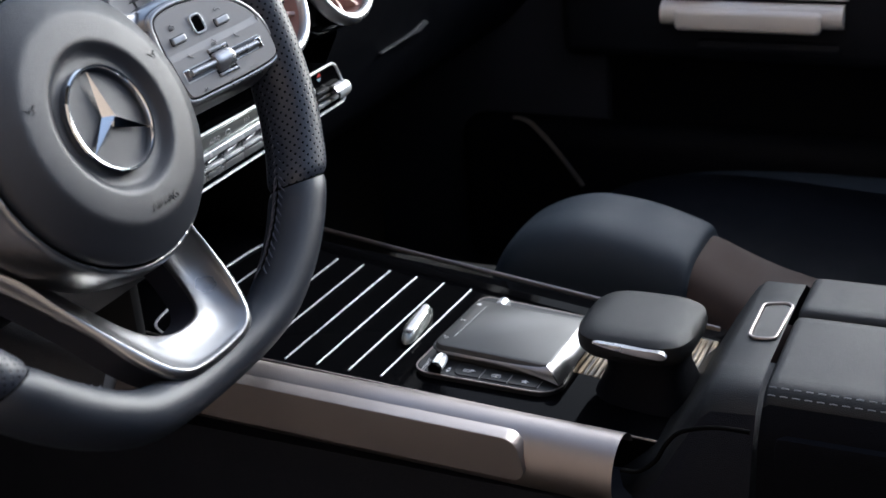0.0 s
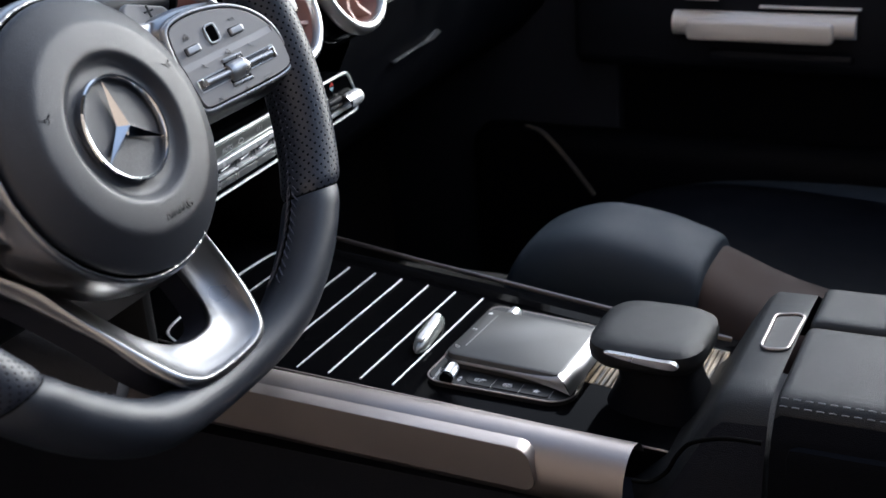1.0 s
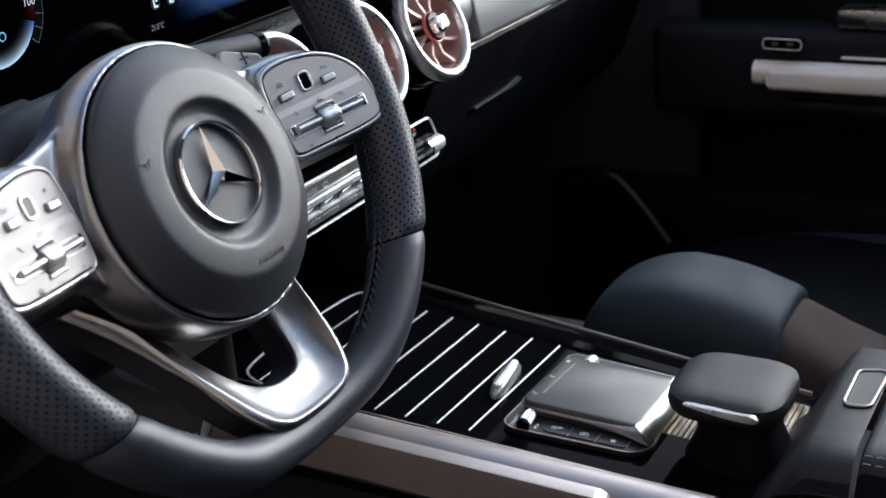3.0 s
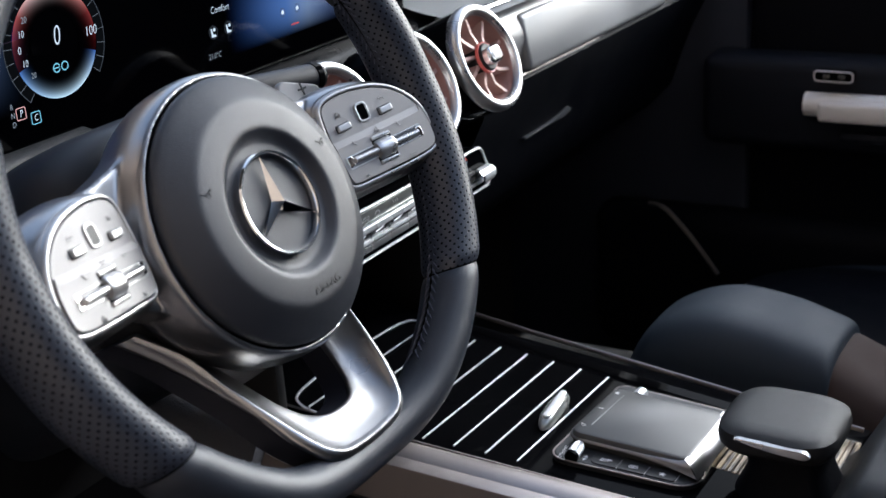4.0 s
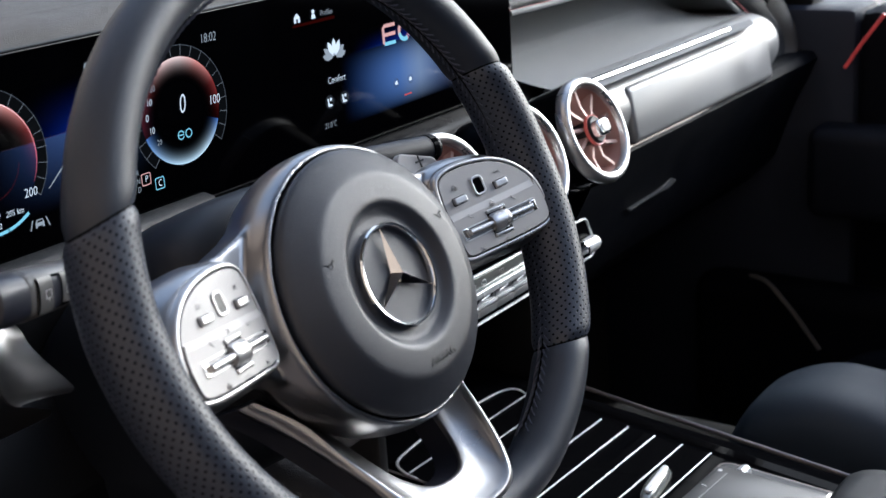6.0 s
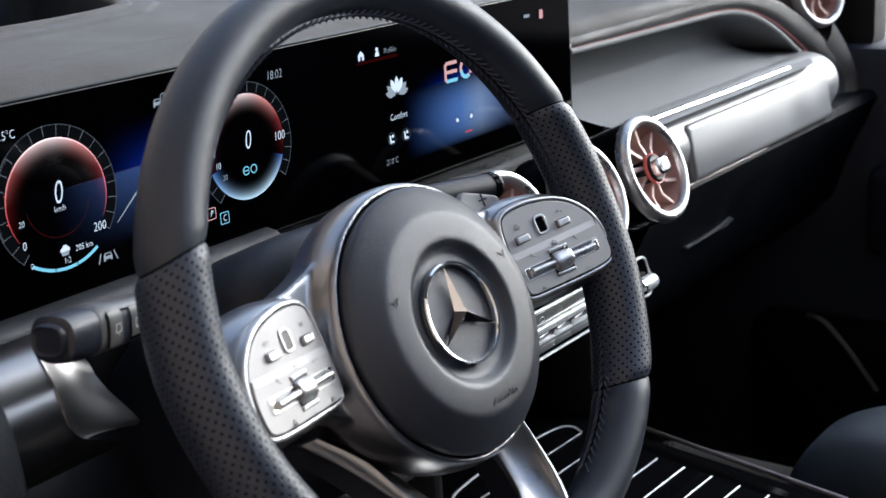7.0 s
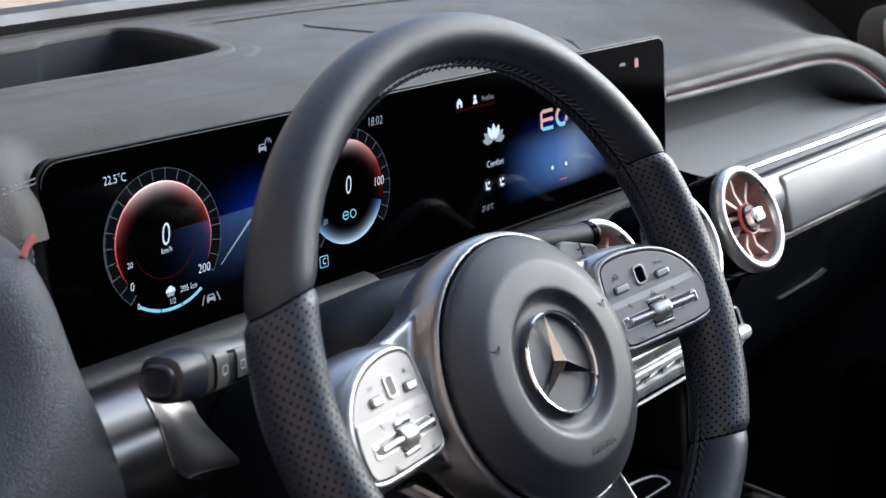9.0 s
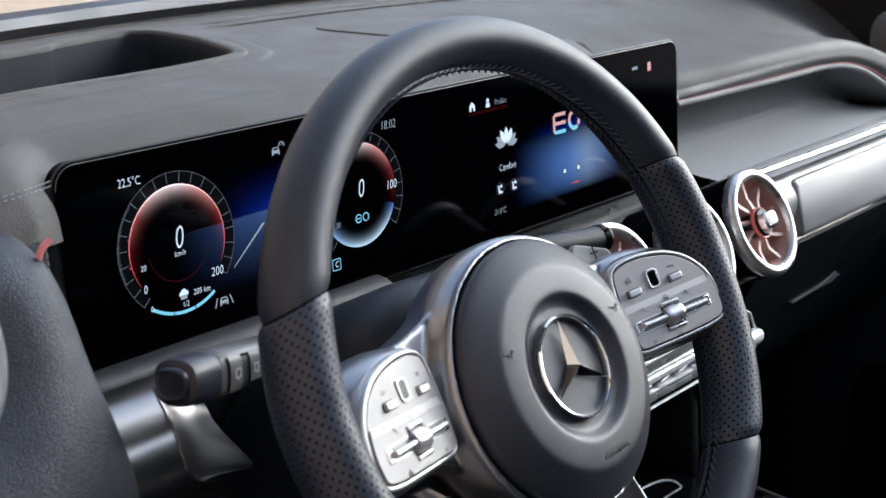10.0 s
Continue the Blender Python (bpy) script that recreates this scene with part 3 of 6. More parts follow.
def lip(x):
    """Where the dashboard's upper pad ends towards the cabin: y, z."""
    if x < 0.1165:
        k = step(-0.50, -0.56, x) if x < -0.50 else 0
        j = step(0.085, 0.1165, x)
        return 0.243 - 0.045 * k - 0.0155 * j, 0.700 + 0.01 * k - 0.0008 * j
    p = along(band_curve, x)
    return p.y, p.z


xs = sorted([-0.80 + 0.003 * i for i in range(211)] + [-0.17 + 0.02 * i for i in range(1, 46)] + [0.09 + 0.003 * i for i in range(30)])
ys = [0.0, 0.02, 0.06, 0.10] + [0.10 + 0.018 * i for i in range(1, 51)]
bm = bmesh.new()
rows = []
for x in xs:
    ly, lz = lip(min(x, 0.672))
    row = []
    top0 = 0.7545 - (0.02 * step(0.45, 0.70, x))
    w = step(0.030, 0.075, x)
    front = top0 + (lz + 0.013 - top0) * w
    roll = 0.045 + (0.014 - 0.045) * w
    for k in range(7):
        a = math.pi / 2 * k / 6
        row.append(Vector((x, ly + roll * (1 - math.cos(a)), lz + (front - lz) * math.sin(a))))
    y0 = ly + roll
    for i in range(1, 151):
        ye = 0.648 - 0.30 * x * x
        y = y0 + (ye - y0) * i / 150
        z = front + (top0 + 0.08 * (y - 0.28) - front) * (step(y0 - 0.02, y0 + 0.24, y) * w + 1 - w)
        d = inside(x, y, CUBBY)
        if d > -0.036:
            z += 0.0022 * step(-0.033, -0.030, d)
        row.append(Vector((x, y, z)))
    rows.append(row)
grid(bm, rows)
bmesh.ops.delete(bm, geom=[f for f in bm.faces if inside(*f.calc_center_median().xy, CUBBY) > -0.0025], context="FACES")
part("upper_pad", bm, DASH, dash, "grey grained soft-touch top")
mouth = [p.xy for p in smooth_path([(x, y, 0) for x, y in CUBBY], 6, closed=True)]
mid = Vector((-0.45, 0.475))
level = lambda p: 0.7567 + 0.08 * (p.y - 0.28)
bm = bmesh.new()
rings = []
for s, d in ((1.0, 0.0), (0.992, 0.003), (0.985, 0.012), (0.965, 0.045), (0.945, 0.062), (0.90, 0.070), (0.5, 0.072)):
    rings.append([Vector((*(mid + (p - mid) * s), level(p) - d)) for p in mouth])
vs = grid(bm, rings, ring=True)
cap(bm, vs[-1])
part("storage_well", bm, WELLSHADE, dash, "open storage well darkened for shade", sharp=70)
bm = bmesh.new()
rows = []
for k, p in enumerate(mouth):
    t = (mouth[(k + 1) % len(mouth)] - mouth[k - 1]).normalized()
    out = Vector((t.y, -t.x))
    rows.append([Vector((*(p + out * o), level(p) + h)) for o, h in ((-0.0012, -0.004), (-0.0010, 0.0004), (0.0008, 0.0016), (0.0085, 0.0016), (0.0110, 0.0010), (0.0122, -0.001))])
grid(bm, rows, loop=True)
part("well_rim", bm, DASH, dash, sharp=70)
for x0, off in ((-0.142, 0.566), (-0.130, 0.590)):
    ribs = [(x, off - 0.45 * max(0, x + 0.02) ** 2) for x in [x0 + 0.03 * i for i in range(16)]]
    bm = tube(bmesh.new(), [Vector((x, y, 0.7545 + 0.08 * (y - 0.28) + (0.0006 if i else -0.0034))) for i, (x, y) in enumerate(ribs)], (0.0065, 0.0030), 10)
    part("defroster_rib", bm, DASH, dash)

bm = bmesh.new()
plate(bm, fillet([(-0.077, 0.497), (-0.052, 0.300), (0.012, 0.296), (0.028, 0.318), (0.032, 0.360), (0.032, 0.512)], 0.025), pose(0, 0, 0.7322, 4.57, 0, 0), -0.02, 0.0014, 0.0012)
part("speaker_cover", bm, DASH, dash, "grey centre speaker cover")

# ledge under the display
bm = bmesh.new()
prof = [(0.245, 0.6290), (0.222, 0.6272), (0.2145, 0.6258), (0.2095, 0.6230), (0.2080, 0.6195), (0.2088, 0.6160), (0.2105, 0.6080), (0.2150, 0.5850), (0.2200, 0.5400), (0.235, 0.500)]
grid(bm, [[Vector((x, y, z)) for y, z in prof] for x in (-0.60, -0.5, -0.4, -0.3, -0.287)])
bmesh.ops.solidify(bm, geom=bm.faces[:], thickness=0.004)
part("display_ledge", bm, LEDGE, dash, "dark grained ledge")
bm = bmesh.new()
grid(bm, [[Vector((x, y, z)) for y, z in ((0.224, 0.616), (0.226, 0.585), (0.229, 0.540), (0.240, 0.495))] for x in (-0.2875, -0.21, -0.132)])
bmesh.ops.solidify(bm, geom=bm.faces[:], thickness=0.004)
part("stack_side", bm, DASHDARK, dash, "dark panel under the display")
# piano black centre stack
bm = bmesh.new()
prof = [(0.24, 0.622), (0.212, 0.6195), (0.202, 0.612), (0.190, 0.602), (0.180, 0.59), (0.172, 0.54), (0.176, 0.52), (0.20, 0.515)]
grid(bm, [[Vector((x, y, z)) for y, z in prof] for x in (-0.286, -0.235, -0.20, 0.0, 0.13, 0.16)])
bmesh.ops.solidify(bm, geom=bm.faces[:], thickness=0.004)
part("centre_stack", bm, STACK, dash, "glossy black centre stack")
# passenger side: recessed ribbed panel, light line, silver bar
bm = bmesh.new()
rows = []
for x in [0.1165 + 0.0131 * i for i in range(39)]:
    q = along(lip_curve, x)
    ly, lz = q.y, q.z
    c = [Vector((ly, max(lz, 0.6215))), Vector((0.282, max(lz, 0.622) - 0.004)), Vector((0.282, 0.6185)), Vector((0.152 + 0.045 * step(0.50, 0.60, x), 0.6188))]
    row = []
    for i in range(361):
        t = i / 360
        p = c[0] * (1 - t) ** 3 + c[1] * 3 * t * (1 - t) ** 2 + c[2] * 3 * t * t * (1 - t) + c[3] * t ** 3
        row.append(Vector((x, p.x - 0.0007 * math.sin(2 * math.pi * i / 5) * (1 if i < 216 else 0), p.y)))
    rows.append(row)
grid(bm, rows)
part("ribbed_panel", bm, RECESS, dash, "grey finely ribbed trim in the recess", sharp=80)
bm = bmesh.new()
tube(bm, [p + Vector((0, -0.0015, 0)) for p in lip_curve], (0.0030, 0.0030), 12)
part("recess_lip", bm, RECESS, dash, "rounded pale grey lip")
bm = bmesh.new()
tube(bm, [p.lerp(q, 0.24) + Vector((0, -0.0016, 0)) for p, q in zip(lip_curve, band_curve)], 0.0009, 8)
part("light_guide", bm, GLOWPINK, dash, "thin rose ambient light line")
bm = bmesh.new()
grid(bm, [[p.lerp(q, t) + Vector((0, -0.0035 * math.sin(math.pi * t), 0)) for t in (-0.05, 0.1, 0.3, 0.5, 0.7, 0.9, 1.0)] for p, q in zip(lip_curve, band_curve)])
part("recess_band", bm, LEDGE, dash, "dark navy leather band round the recess", sharp=80)
bm = bmesh.new()
tube(bm, [Vector((0.135, 0.185, 0.585)), Vector((0.555, 0.185, 0.585)), Vector((0.570, 0.1856, 0.585)), Vector((0.580, 0.188, 0.584))], (0.036, 0.036), 40)
bar = part("silver_bar", bm, BARFACE, dash, "satin silver tube trim")
part("bar_plate", block((0.198, -0.0095, -0.0275), (0.545, 0.0095, 0.0275), pose(0, 0.1555, 0.5800, -10, 0, 0), r=0.006, seg=3), BARFACE, bar, "bright brushed silver plate")
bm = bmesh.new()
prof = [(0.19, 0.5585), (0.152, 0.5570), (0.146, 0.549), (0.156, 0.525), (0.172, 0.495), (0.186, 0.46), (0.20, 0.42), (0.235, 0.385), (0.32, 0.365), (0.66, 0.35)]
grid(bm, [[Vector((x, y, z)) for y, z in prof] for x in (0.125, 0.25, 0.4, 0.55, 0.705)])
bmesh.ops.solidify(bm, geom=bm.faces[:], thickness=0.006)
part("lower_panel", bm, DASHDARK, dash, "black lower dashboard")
# Near-black fill: the shade deep under the dash is in its colour.
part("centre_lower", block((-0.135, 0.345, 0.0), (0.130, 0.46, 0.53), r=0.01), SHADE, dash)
for x in (-0.135, 0.118):
    part("tray_cheek", block((x, 0.215, 0.20), (x + 0.012, 0.36, 0.51), r=0.004), PLASTIC, dash)
part("tray_roof", block((-0.125, 0.205, 0.462), (0.12, 0.36, 0.470), r=0.003), PLASTIC, dash)
bm = bmesh.new()
plate(bm, fillet([(0.2452, 0.4730), (0.3020, 0.4740), (0.3359, 0.4735), (0.3545, 0.4773), (0.3423, 0.4829), (0.3198, 0.4778), (0.3022, 0.4764), (0.2454, 0.4753)], 0.0004, 3), pose(0, 0, 0, 90, 0, 0), -0.19, -0.176, 0.0006)
pull = part("glovebox_handle", bm, SIDELEATHER, dash, "glovebox pull handle")
bm = bmesh.new()
plate(bm, [(0.2802, 0.4929), (0.3474, 0.4929), (0.3489, 0.4947), (0.2804, 0.4946)], pose(0, 0, 0, 90, 0, 0), -0.19, -0.176, 0.0004)
part("upper_edge", bm, NAVY, pull)
# rounded right end of the recess: dark surround, then the pad wrapping round it
ring_a = smooth_path([(0.600, 0.2055, 0.6150), (0.618, 0.2010, 0.6010), (0.622, 0.1950, 0.5880), (0.618, 0.1880, 0.5700), (0.600, 0.1800, 0.5550), (0.560, 0.1720, 0.5460)], 6)
ring_b = smooth_path([(0.640, 0.1895, 0.6210), (0.664, 0.1850, 0.5990), (0.678, 0.1800, 0.5740), (0.668, 0.1760, 0.5560), (0.640, 0.1720, 0.5440), (0.570, 0.1660, 0.5400)], 6)
ring_c = smooth_path([(0.672, 0.2050, 0.6600), (0.704, 0.1960, 0.6250), (0.716, 0.1840, 0.5850), (0.704, 0.1760, 0.5500), (0.660, 0.1720, 0.5280), (0.580, 0.1720, 0.5240)], 6)
bm = bmesh.new()
grid(bm, [[a.lerp(b, t) + Vector((0, 0.006 * (1 - t) ** 2, 0)) for t in (-0.3, 0.0, 0.25, 0.5, 0.75, 1.0)] for a, b in zip(ring_a, ring_b)])
part("recess_surround", bm, LEDGE, dash, "dark navy surround of the recess end", sharp=80)
bm = bmesh.new()
grid(bm, [[b.lerp(c, t) + Vector((0, -0.010 * math.sin(math.pi * t), 0)) for t in (0.0, 0.06, 0.15, 0.3, 0.5, 0.7, 0.85, 1.0)] + [c + Vector((0.012, 0.04, 0.0))] for b, c in zip(ring_b, ring_c)])
part("end_pad", bm, DASH, dash, "grey pad wrapping round the recess end", sharp=80)
# Silver tube stands in for light on the lower panel's lip.
bm = tube(bmesh.new(), [Vector((0.135, 0.1480, 0.5535)), Vector((0.40, 0.1500, 0.5505)), Vector((0.595, 0.1560, 0.5470))], (0.002, 0.002), 10)
part("lower_lip", bm, RAIL, dash, "lower panel lip, silvered as if lit")
# twin seam and light line at the corner beside the display
for drop in (0.0, 0.0026):
    bm = bmesh.new()
    line = smooth_path([(-0.640, 0.206, 0.738), (-0.600, 0.2065, 0.7385), (-0.570, 0.207, 0.739), (-0.545, 0.2135, 0.7395), (-0.533, 0.221, 0.739)], 12)
    for i in range(0, len(line) - 2, 2):
        tube(bm, [line[i] - Vector((0, 0.0012, drop)), line[i + 1] - Vector((0, 0.0016, drop))], 0.00036, 5)
    part("seam_stitching", bm, THREAD, dash, "grey contrast stitching")
part("corner_filler", block((-0.64, 0.196, 0.60), (-0.553, 0.235, 0.714), r=0.005, seg=3), NAVY, dash, "dark leather corner")
# Black block hides the display's bright side; the slit's shade is its colour.
part("corner_shade", block((-0.557, 0.2225, 0.60), (-0.5312, 0.236, 0.735), r=0.002), SHADE, dash)
for k in (0, 1):
    bm = bmesh.new()
    for i in range(7):
        tube(bm, [Vector((-0.5591 + 0.0034 * k, 0.1956, 0.7075 - 0.0042 * i)), Vector((-0.5588 + 0.0034 * k, 0.1956, 0.7052 - 0.0042 * i))], 0.0003, 5)
    part("seam_stitching", bm, THREAD, dash, "grey contrast stitching")
bm = tube(bmesh.new(), [Vector((-0.5769, 0.1695, 0.7125)), Vector((-0.5757, 0.1695, 0.7153)), Vector((-0.5732, 0.1695, 0.7182)), Vector((-0.5693, 0.1695, 0.7206))], (0.0018, 0.0018), 10)
part("corner_light", bm, GLOWPINK, dash, "short red ambient light")
# driver's side lower dash
bm = bmesh.new()
prof = [(0.235, 0.57), (0.20, 0.55), (0.17, 0.50), (0.20, 0.40), (0.30, 0.34), (0.66, 0.30)]
grid(bm, [[Vector((x, y, z)) for y, z in prof] for x in (-0.78, -0.5, -0.3, -0.12)])
bmesh.ops.solidify(bm, geom=bm.faces[:], thickness=0.006)
part("knee_panel", bm, PLASTIC, dash)
END = [(-60, -0.495), (-30, -0.505), (0, -0.521), (15, -0.5289), (32, -0.5331), (49, -0.5350), (63, -0.5358), (75, -0.5360), (90, -0.5346), (99, -0.5313), (106, -0.5266), (114, -0.516), (130, -0.500), (170, -0.490)]
end_at = lambda f: next(xa + (xb - xa) * (f - fa) / (fb - fa) for (fa, xa), (fb, xb) in zip(END, END[1:]) if fa <= f <= fb)
on_tube = lambda x, f, r=0.037: Vector((x, 0.165 - r * math.sin(radians(f)), 0.597 + r * math.cos(radians(f))))
bm = bmesh.new()
rows = []
for i in range(47):
    f = -60 + 5 * i
    rows.append([on_tube(-0.70 + (end_at(f) + 0.70) * k / 6, f) for k in range(7)])
grid(bm, rows)
bmesh.ops.solidify(bm, geom=bm.faces[:], thickness=0.002)
part("silver_tube", bm, POLISHED, dash, "satin silver tube trim")
# hollowed end piece that turns in from the tube
bm = bmesh.new()
right = smooth_path([(-0.5020, 0.166, 0.626), (-0.4935, 0.161, 0.6122), (-0.4932, 0.156, 0.6050), (-0.4897, 0.152, 0.5964), (-0.4838, 0.1485, 0.5868), (-0.4795, 0.1440, 0.5785), (-0.4790, 0.1425, 0.5757), (-0.4815, 0.1425, 0.5742)], 6)
n = len(right) - 1
rows = []
for i, b in enumerate(right):
    f = 0 + 108 * (i / n) ** 0.9
    a = on_tube(end_at(f) + 0.0006, f, 0.0372)
    rows.append([a.lerp(b, t) + Vector((0, 0.0095 * math.sin(math.pi * t ** 0.8) * (0.35 + 0.65 * math.sin(math.pi * min(1, i / n * 0.9 + 0.1))), 0)) for t in [k / 12 for k in range(13)]])
grid(bm, rows)
bmesh.ops.solidify(bm, geom=bm.faces[:], thickness=0.002)
part("polished_end", bm, POLISHED, dash, "polished hollow end of the silver trim", sharp=80)
bm = bmesh.new()
tube(bm, [on_tube(end_at(f), f, 0.0374) for f in range(0, 108, 2)], 0.0007, 8)
part("end_lip", bm, POLISHED, dash, "thin bright lip")
bm = bmesh.new()
edge = smooth_path([(-0.570, 0.112, 0.46), (-0.574, 0.109, 0.54), (-0.577, 0.110, 0.602), (-0.580, 0.116, 0.634), (-0.581, 0.130, 0.662), (-0.578, 0.150, 0.694), (-0.577, 0.168, 0.711), (-0.578, 0.195, 0.722), (-0.58, 0.23, 0.725)], 8)
rows = []
for e in edge:
    row = []
    for dx, dy in ((0.012, 0.080), (0.0085, 0.030), (0.007, 0.016), (0.0045, 0.007), (0.0, 0.0), (-0.007, -0.0045), (-0.014, -0.0075), (-0.021, -0.010), (-0.028, -0.0125), (-0.036, -0.015), (-0.044, -0.0175), (-0.054, -0.020), (-0.065, -0.022), (-0.08, -0.025), (-0.10, -0.029), (-0.12, -0.032), (-0.15, -0.037), (-0.19, -0.043), (-0.24, -0.05)):
        p = Vector((e.x + dx, e.y + dy, e.z))
        r = math.hypot(p.x + 0.689, p.z - 0.704)
        p.y += 0.030 * step(0.098, 0.052, r) if dx < 0.005 else 0
        row.append(p)
    rows.append(row)
grid(bm, rows)
part("vent_housing", bm, SIDELEATHER, dash, "dark leather vent surround", sharp=80)

bm = bmesh.new()
tube(bm, [Vector((0.142, 0.168, 0.6215)), Vector((0.30, 0.164, 0.6215)), Vector((0.462, 0.164, 0.6212))], (0.0042, 0.0024), 12)
part("bar_lip", bm, CHROME, bar, "bright upper lip")

# ---- climate control bar ----
clim = thing("climate_panel", "chrome climate control bar with toggle keys", "control panel", (0, 0.16, 0.49))
FR = pose(0, 0.152, 0.49, 90, 0, 0)
BARLINE = fillet([(-0.135, -0.0220), (0.1225, -0.0220), (0.1225, -0.0080), (0.1090, 0.0170), (-0.135, 0.0200)], [0.004, 0.007, 0.008, 0.012, 0.004])
bm = bmesh.new()
plate(bm, BARLINE, FR, -0.05, 0.0, 0.002)
part("body", bm, PIANO, clim, "gloss black face")
bm = bmesh.new()
tube(bm, [FR @ Vector((p.x, p.y, 0.0005)) for p in BARLINE], 0.0013, 8, up=(0, 1, 0), closed=True)
part("chrome_edge", bm, STRIP, clim, "bright chrome edge")
strip = part("display_strip", block((-0.130, 0.1495, 0.4975), (0.0640, 0.1525, 0.5080), r=0.0008), CRYSTAL, clim, "reflective status strip")
part("strip_word", lettering("AUTO", 0.0052, pose(-0.0843, 0.1493, 0.5017, 90, 0, 0), 0), WHITEMARK, strip, clean=False)
bm = bmesh.new()
for k in range(3):
    tube(bm, [Vector((-0.0388 - 0.003 + 0.003 * k, 0.1493, 0.5033 - 0.0018)), Vector((-0.0388 - 0.0022 + 0.003 * k, 0.1493, 0.5033)), Vector((-0.0388 - 0.003 + 0.003 * k, 0.1493, 0.5033 + 0.0018))], 0.0003, 4)
part("heat_mark", bm, WHITEMARK, strip, clean=False)
bm = bmesh.new()
tube(bm, [Vector((-0.0654 + 0.0035 * math.cos(a), 0.1493, 0.5015 + 0.0024 * math.sin(a))) for a in [radians(200 - 22 * k) for k in range(11)]], 0.0003, 4)
tube(bm, [Vector((-0.0654 - 0.0022, 0.1493, 0.5015 - 0.0014)), Vector((-0.0654 + 0.0022, 0.1493, 0.5015 - 0.0014))], 0.0003, 4)
part("screen_mark", bm, WHITEMARK, strip, clean=False)
part("upper_rail", block((-0.130, 0.1462, 0.4908), (0.0650, 0.1525, 0.4970), r=0.0016, seg=3), STRIP, clim, "broad bright chrome rail")
for i in range(7):
    x = -0.1285 + 0.0272 * i
    bm = bmesh.new()
    plate(bm, [(x, -0.0085), (x + 0.0262, -0.0085), (x + 0.0262, 0.0006), (x, 0.0006)], FR, -0.003, 0.0012, 0.0006)
    key = part("toggle_key", bm, SLOTGREY, clim, "dark chrome toggle key")
    part("key_edge", block((x, 0.1478, 0.4815), (x + 0.0262, 0.1515, 0.4836), r=0.0006), STRIP, key, "bright chrome edge")
    part("key_lip", block((x, 0.1492, 0.4738), (x + 0.0262, 0.1522, 0.4796), r=0.0008), SATINLIGHT, key)
    part("key_mark", tube(bmesh.new(), [Vector((x + 0.0060, 0.1505, 0.4870)), Vector((x + 0.0165, 0.1503, 0.4880)), Vector((x + 0.0200, 0.1503, 0.4898))], (0.0006, 0.0006), 5), STRIP, key)
bm = bmesh.new()
rows = []
for i in range(9):
    x = 0.0945 + 0.0030 * i
    rr = 0.0072 if 0 < i < 8 else 0.0062
    rows.append([Vector((x, 0.1475 + rr * (1 if j % 2 else 0.95) * math.cos(math.pi * j / 22), 0.4822 + rr * (1 if j % 2 else 0.95) * math.sin(math.pi * j / 22))) for j in range(44)])
vs = grid(bm, rows, ring=True)
cap(bm, vs[0])
cap(bm, vs[-1])
part("temperature_roller", bm, STRIP, clim, "knurled chrome temperature roller", sharp=80)
part("roller_ring", tube(bmesh.new(), [Vector((0.0915, 0.1475, 0.4822)), Vector((0.0945, 0.1475, 0.4822))], (0.0080, 0.0080), 24), CHROME, clim)
for z in (0.4755, 0.4815, 0.4868):
    part("fan_key", block((0.0690, 0.1472, z), (0.0905, 0.1520, z + 0.0036), r=0.0008), STRIP if z < 0.48 else SLOTGREY, clim, "slim chrome key")
for z, e, m in ((0.5030, 1, REDMARK), (0.4988, -1, BLUEMARK)):
    bm = bmesh.new()
    bm.faces.new([bm.verts.new(Vector((0.0812 + px, 0.1516, z + pz))) for px, pz in ((-0.0036, -0.0014 * e), (0.0036, -0.0014 * e), (0.0, 0.0022 * e))])
    part("temperature_mark", bm, m, clim, clean=False)

# ---- steering wheel, drawn in its own plane: across, up the wheel, towards the driver ----
HUB, TAU = Vector((-0.37, 0.0, 0.6257)), radians(24.15)
WM = Matrix(((1, 0, 0, HUB.x), (0, math.sin(TAU), -math.cos(TAU), HUB.y), (0, math.cos(TAU), math.sin(TAU), HUB.z), (0, 0, 0, 1)))
wheel = thing("steering_wheel", "black leather sports steering wheel with satin silver spokes", "steering wheel", HUB)
RIM_R, RIM_V, RIM_N = 0.1690, 0.0225, -0.0147


def low_end(a):
    """One at the bottom of the rim, where it thins behind the lower spoke, falling to nought at its sides."""
    return math.exp(-(math.degrees(math.atan2(math.cos(a), -math.sin(a))) / 30) ** 2)


def rim_line(a):
    v = RIM_V + RIM_R * math.sin(a) - 0.004 * low_end(a)
    low = -0.152
    if v < low + 0.02:
        d = low + 0.02 - v
        v = low + 0.02 - 0.02 * (1 - math.exp(-d / 0.02))
    v -= 0.0043 * max(0, math.sin(a))
    return Vector((RIM_R * math.cos(a), v, RIM_N - 0.013 * low_end(a) + 0.079 * max(0, v - 0.03)))


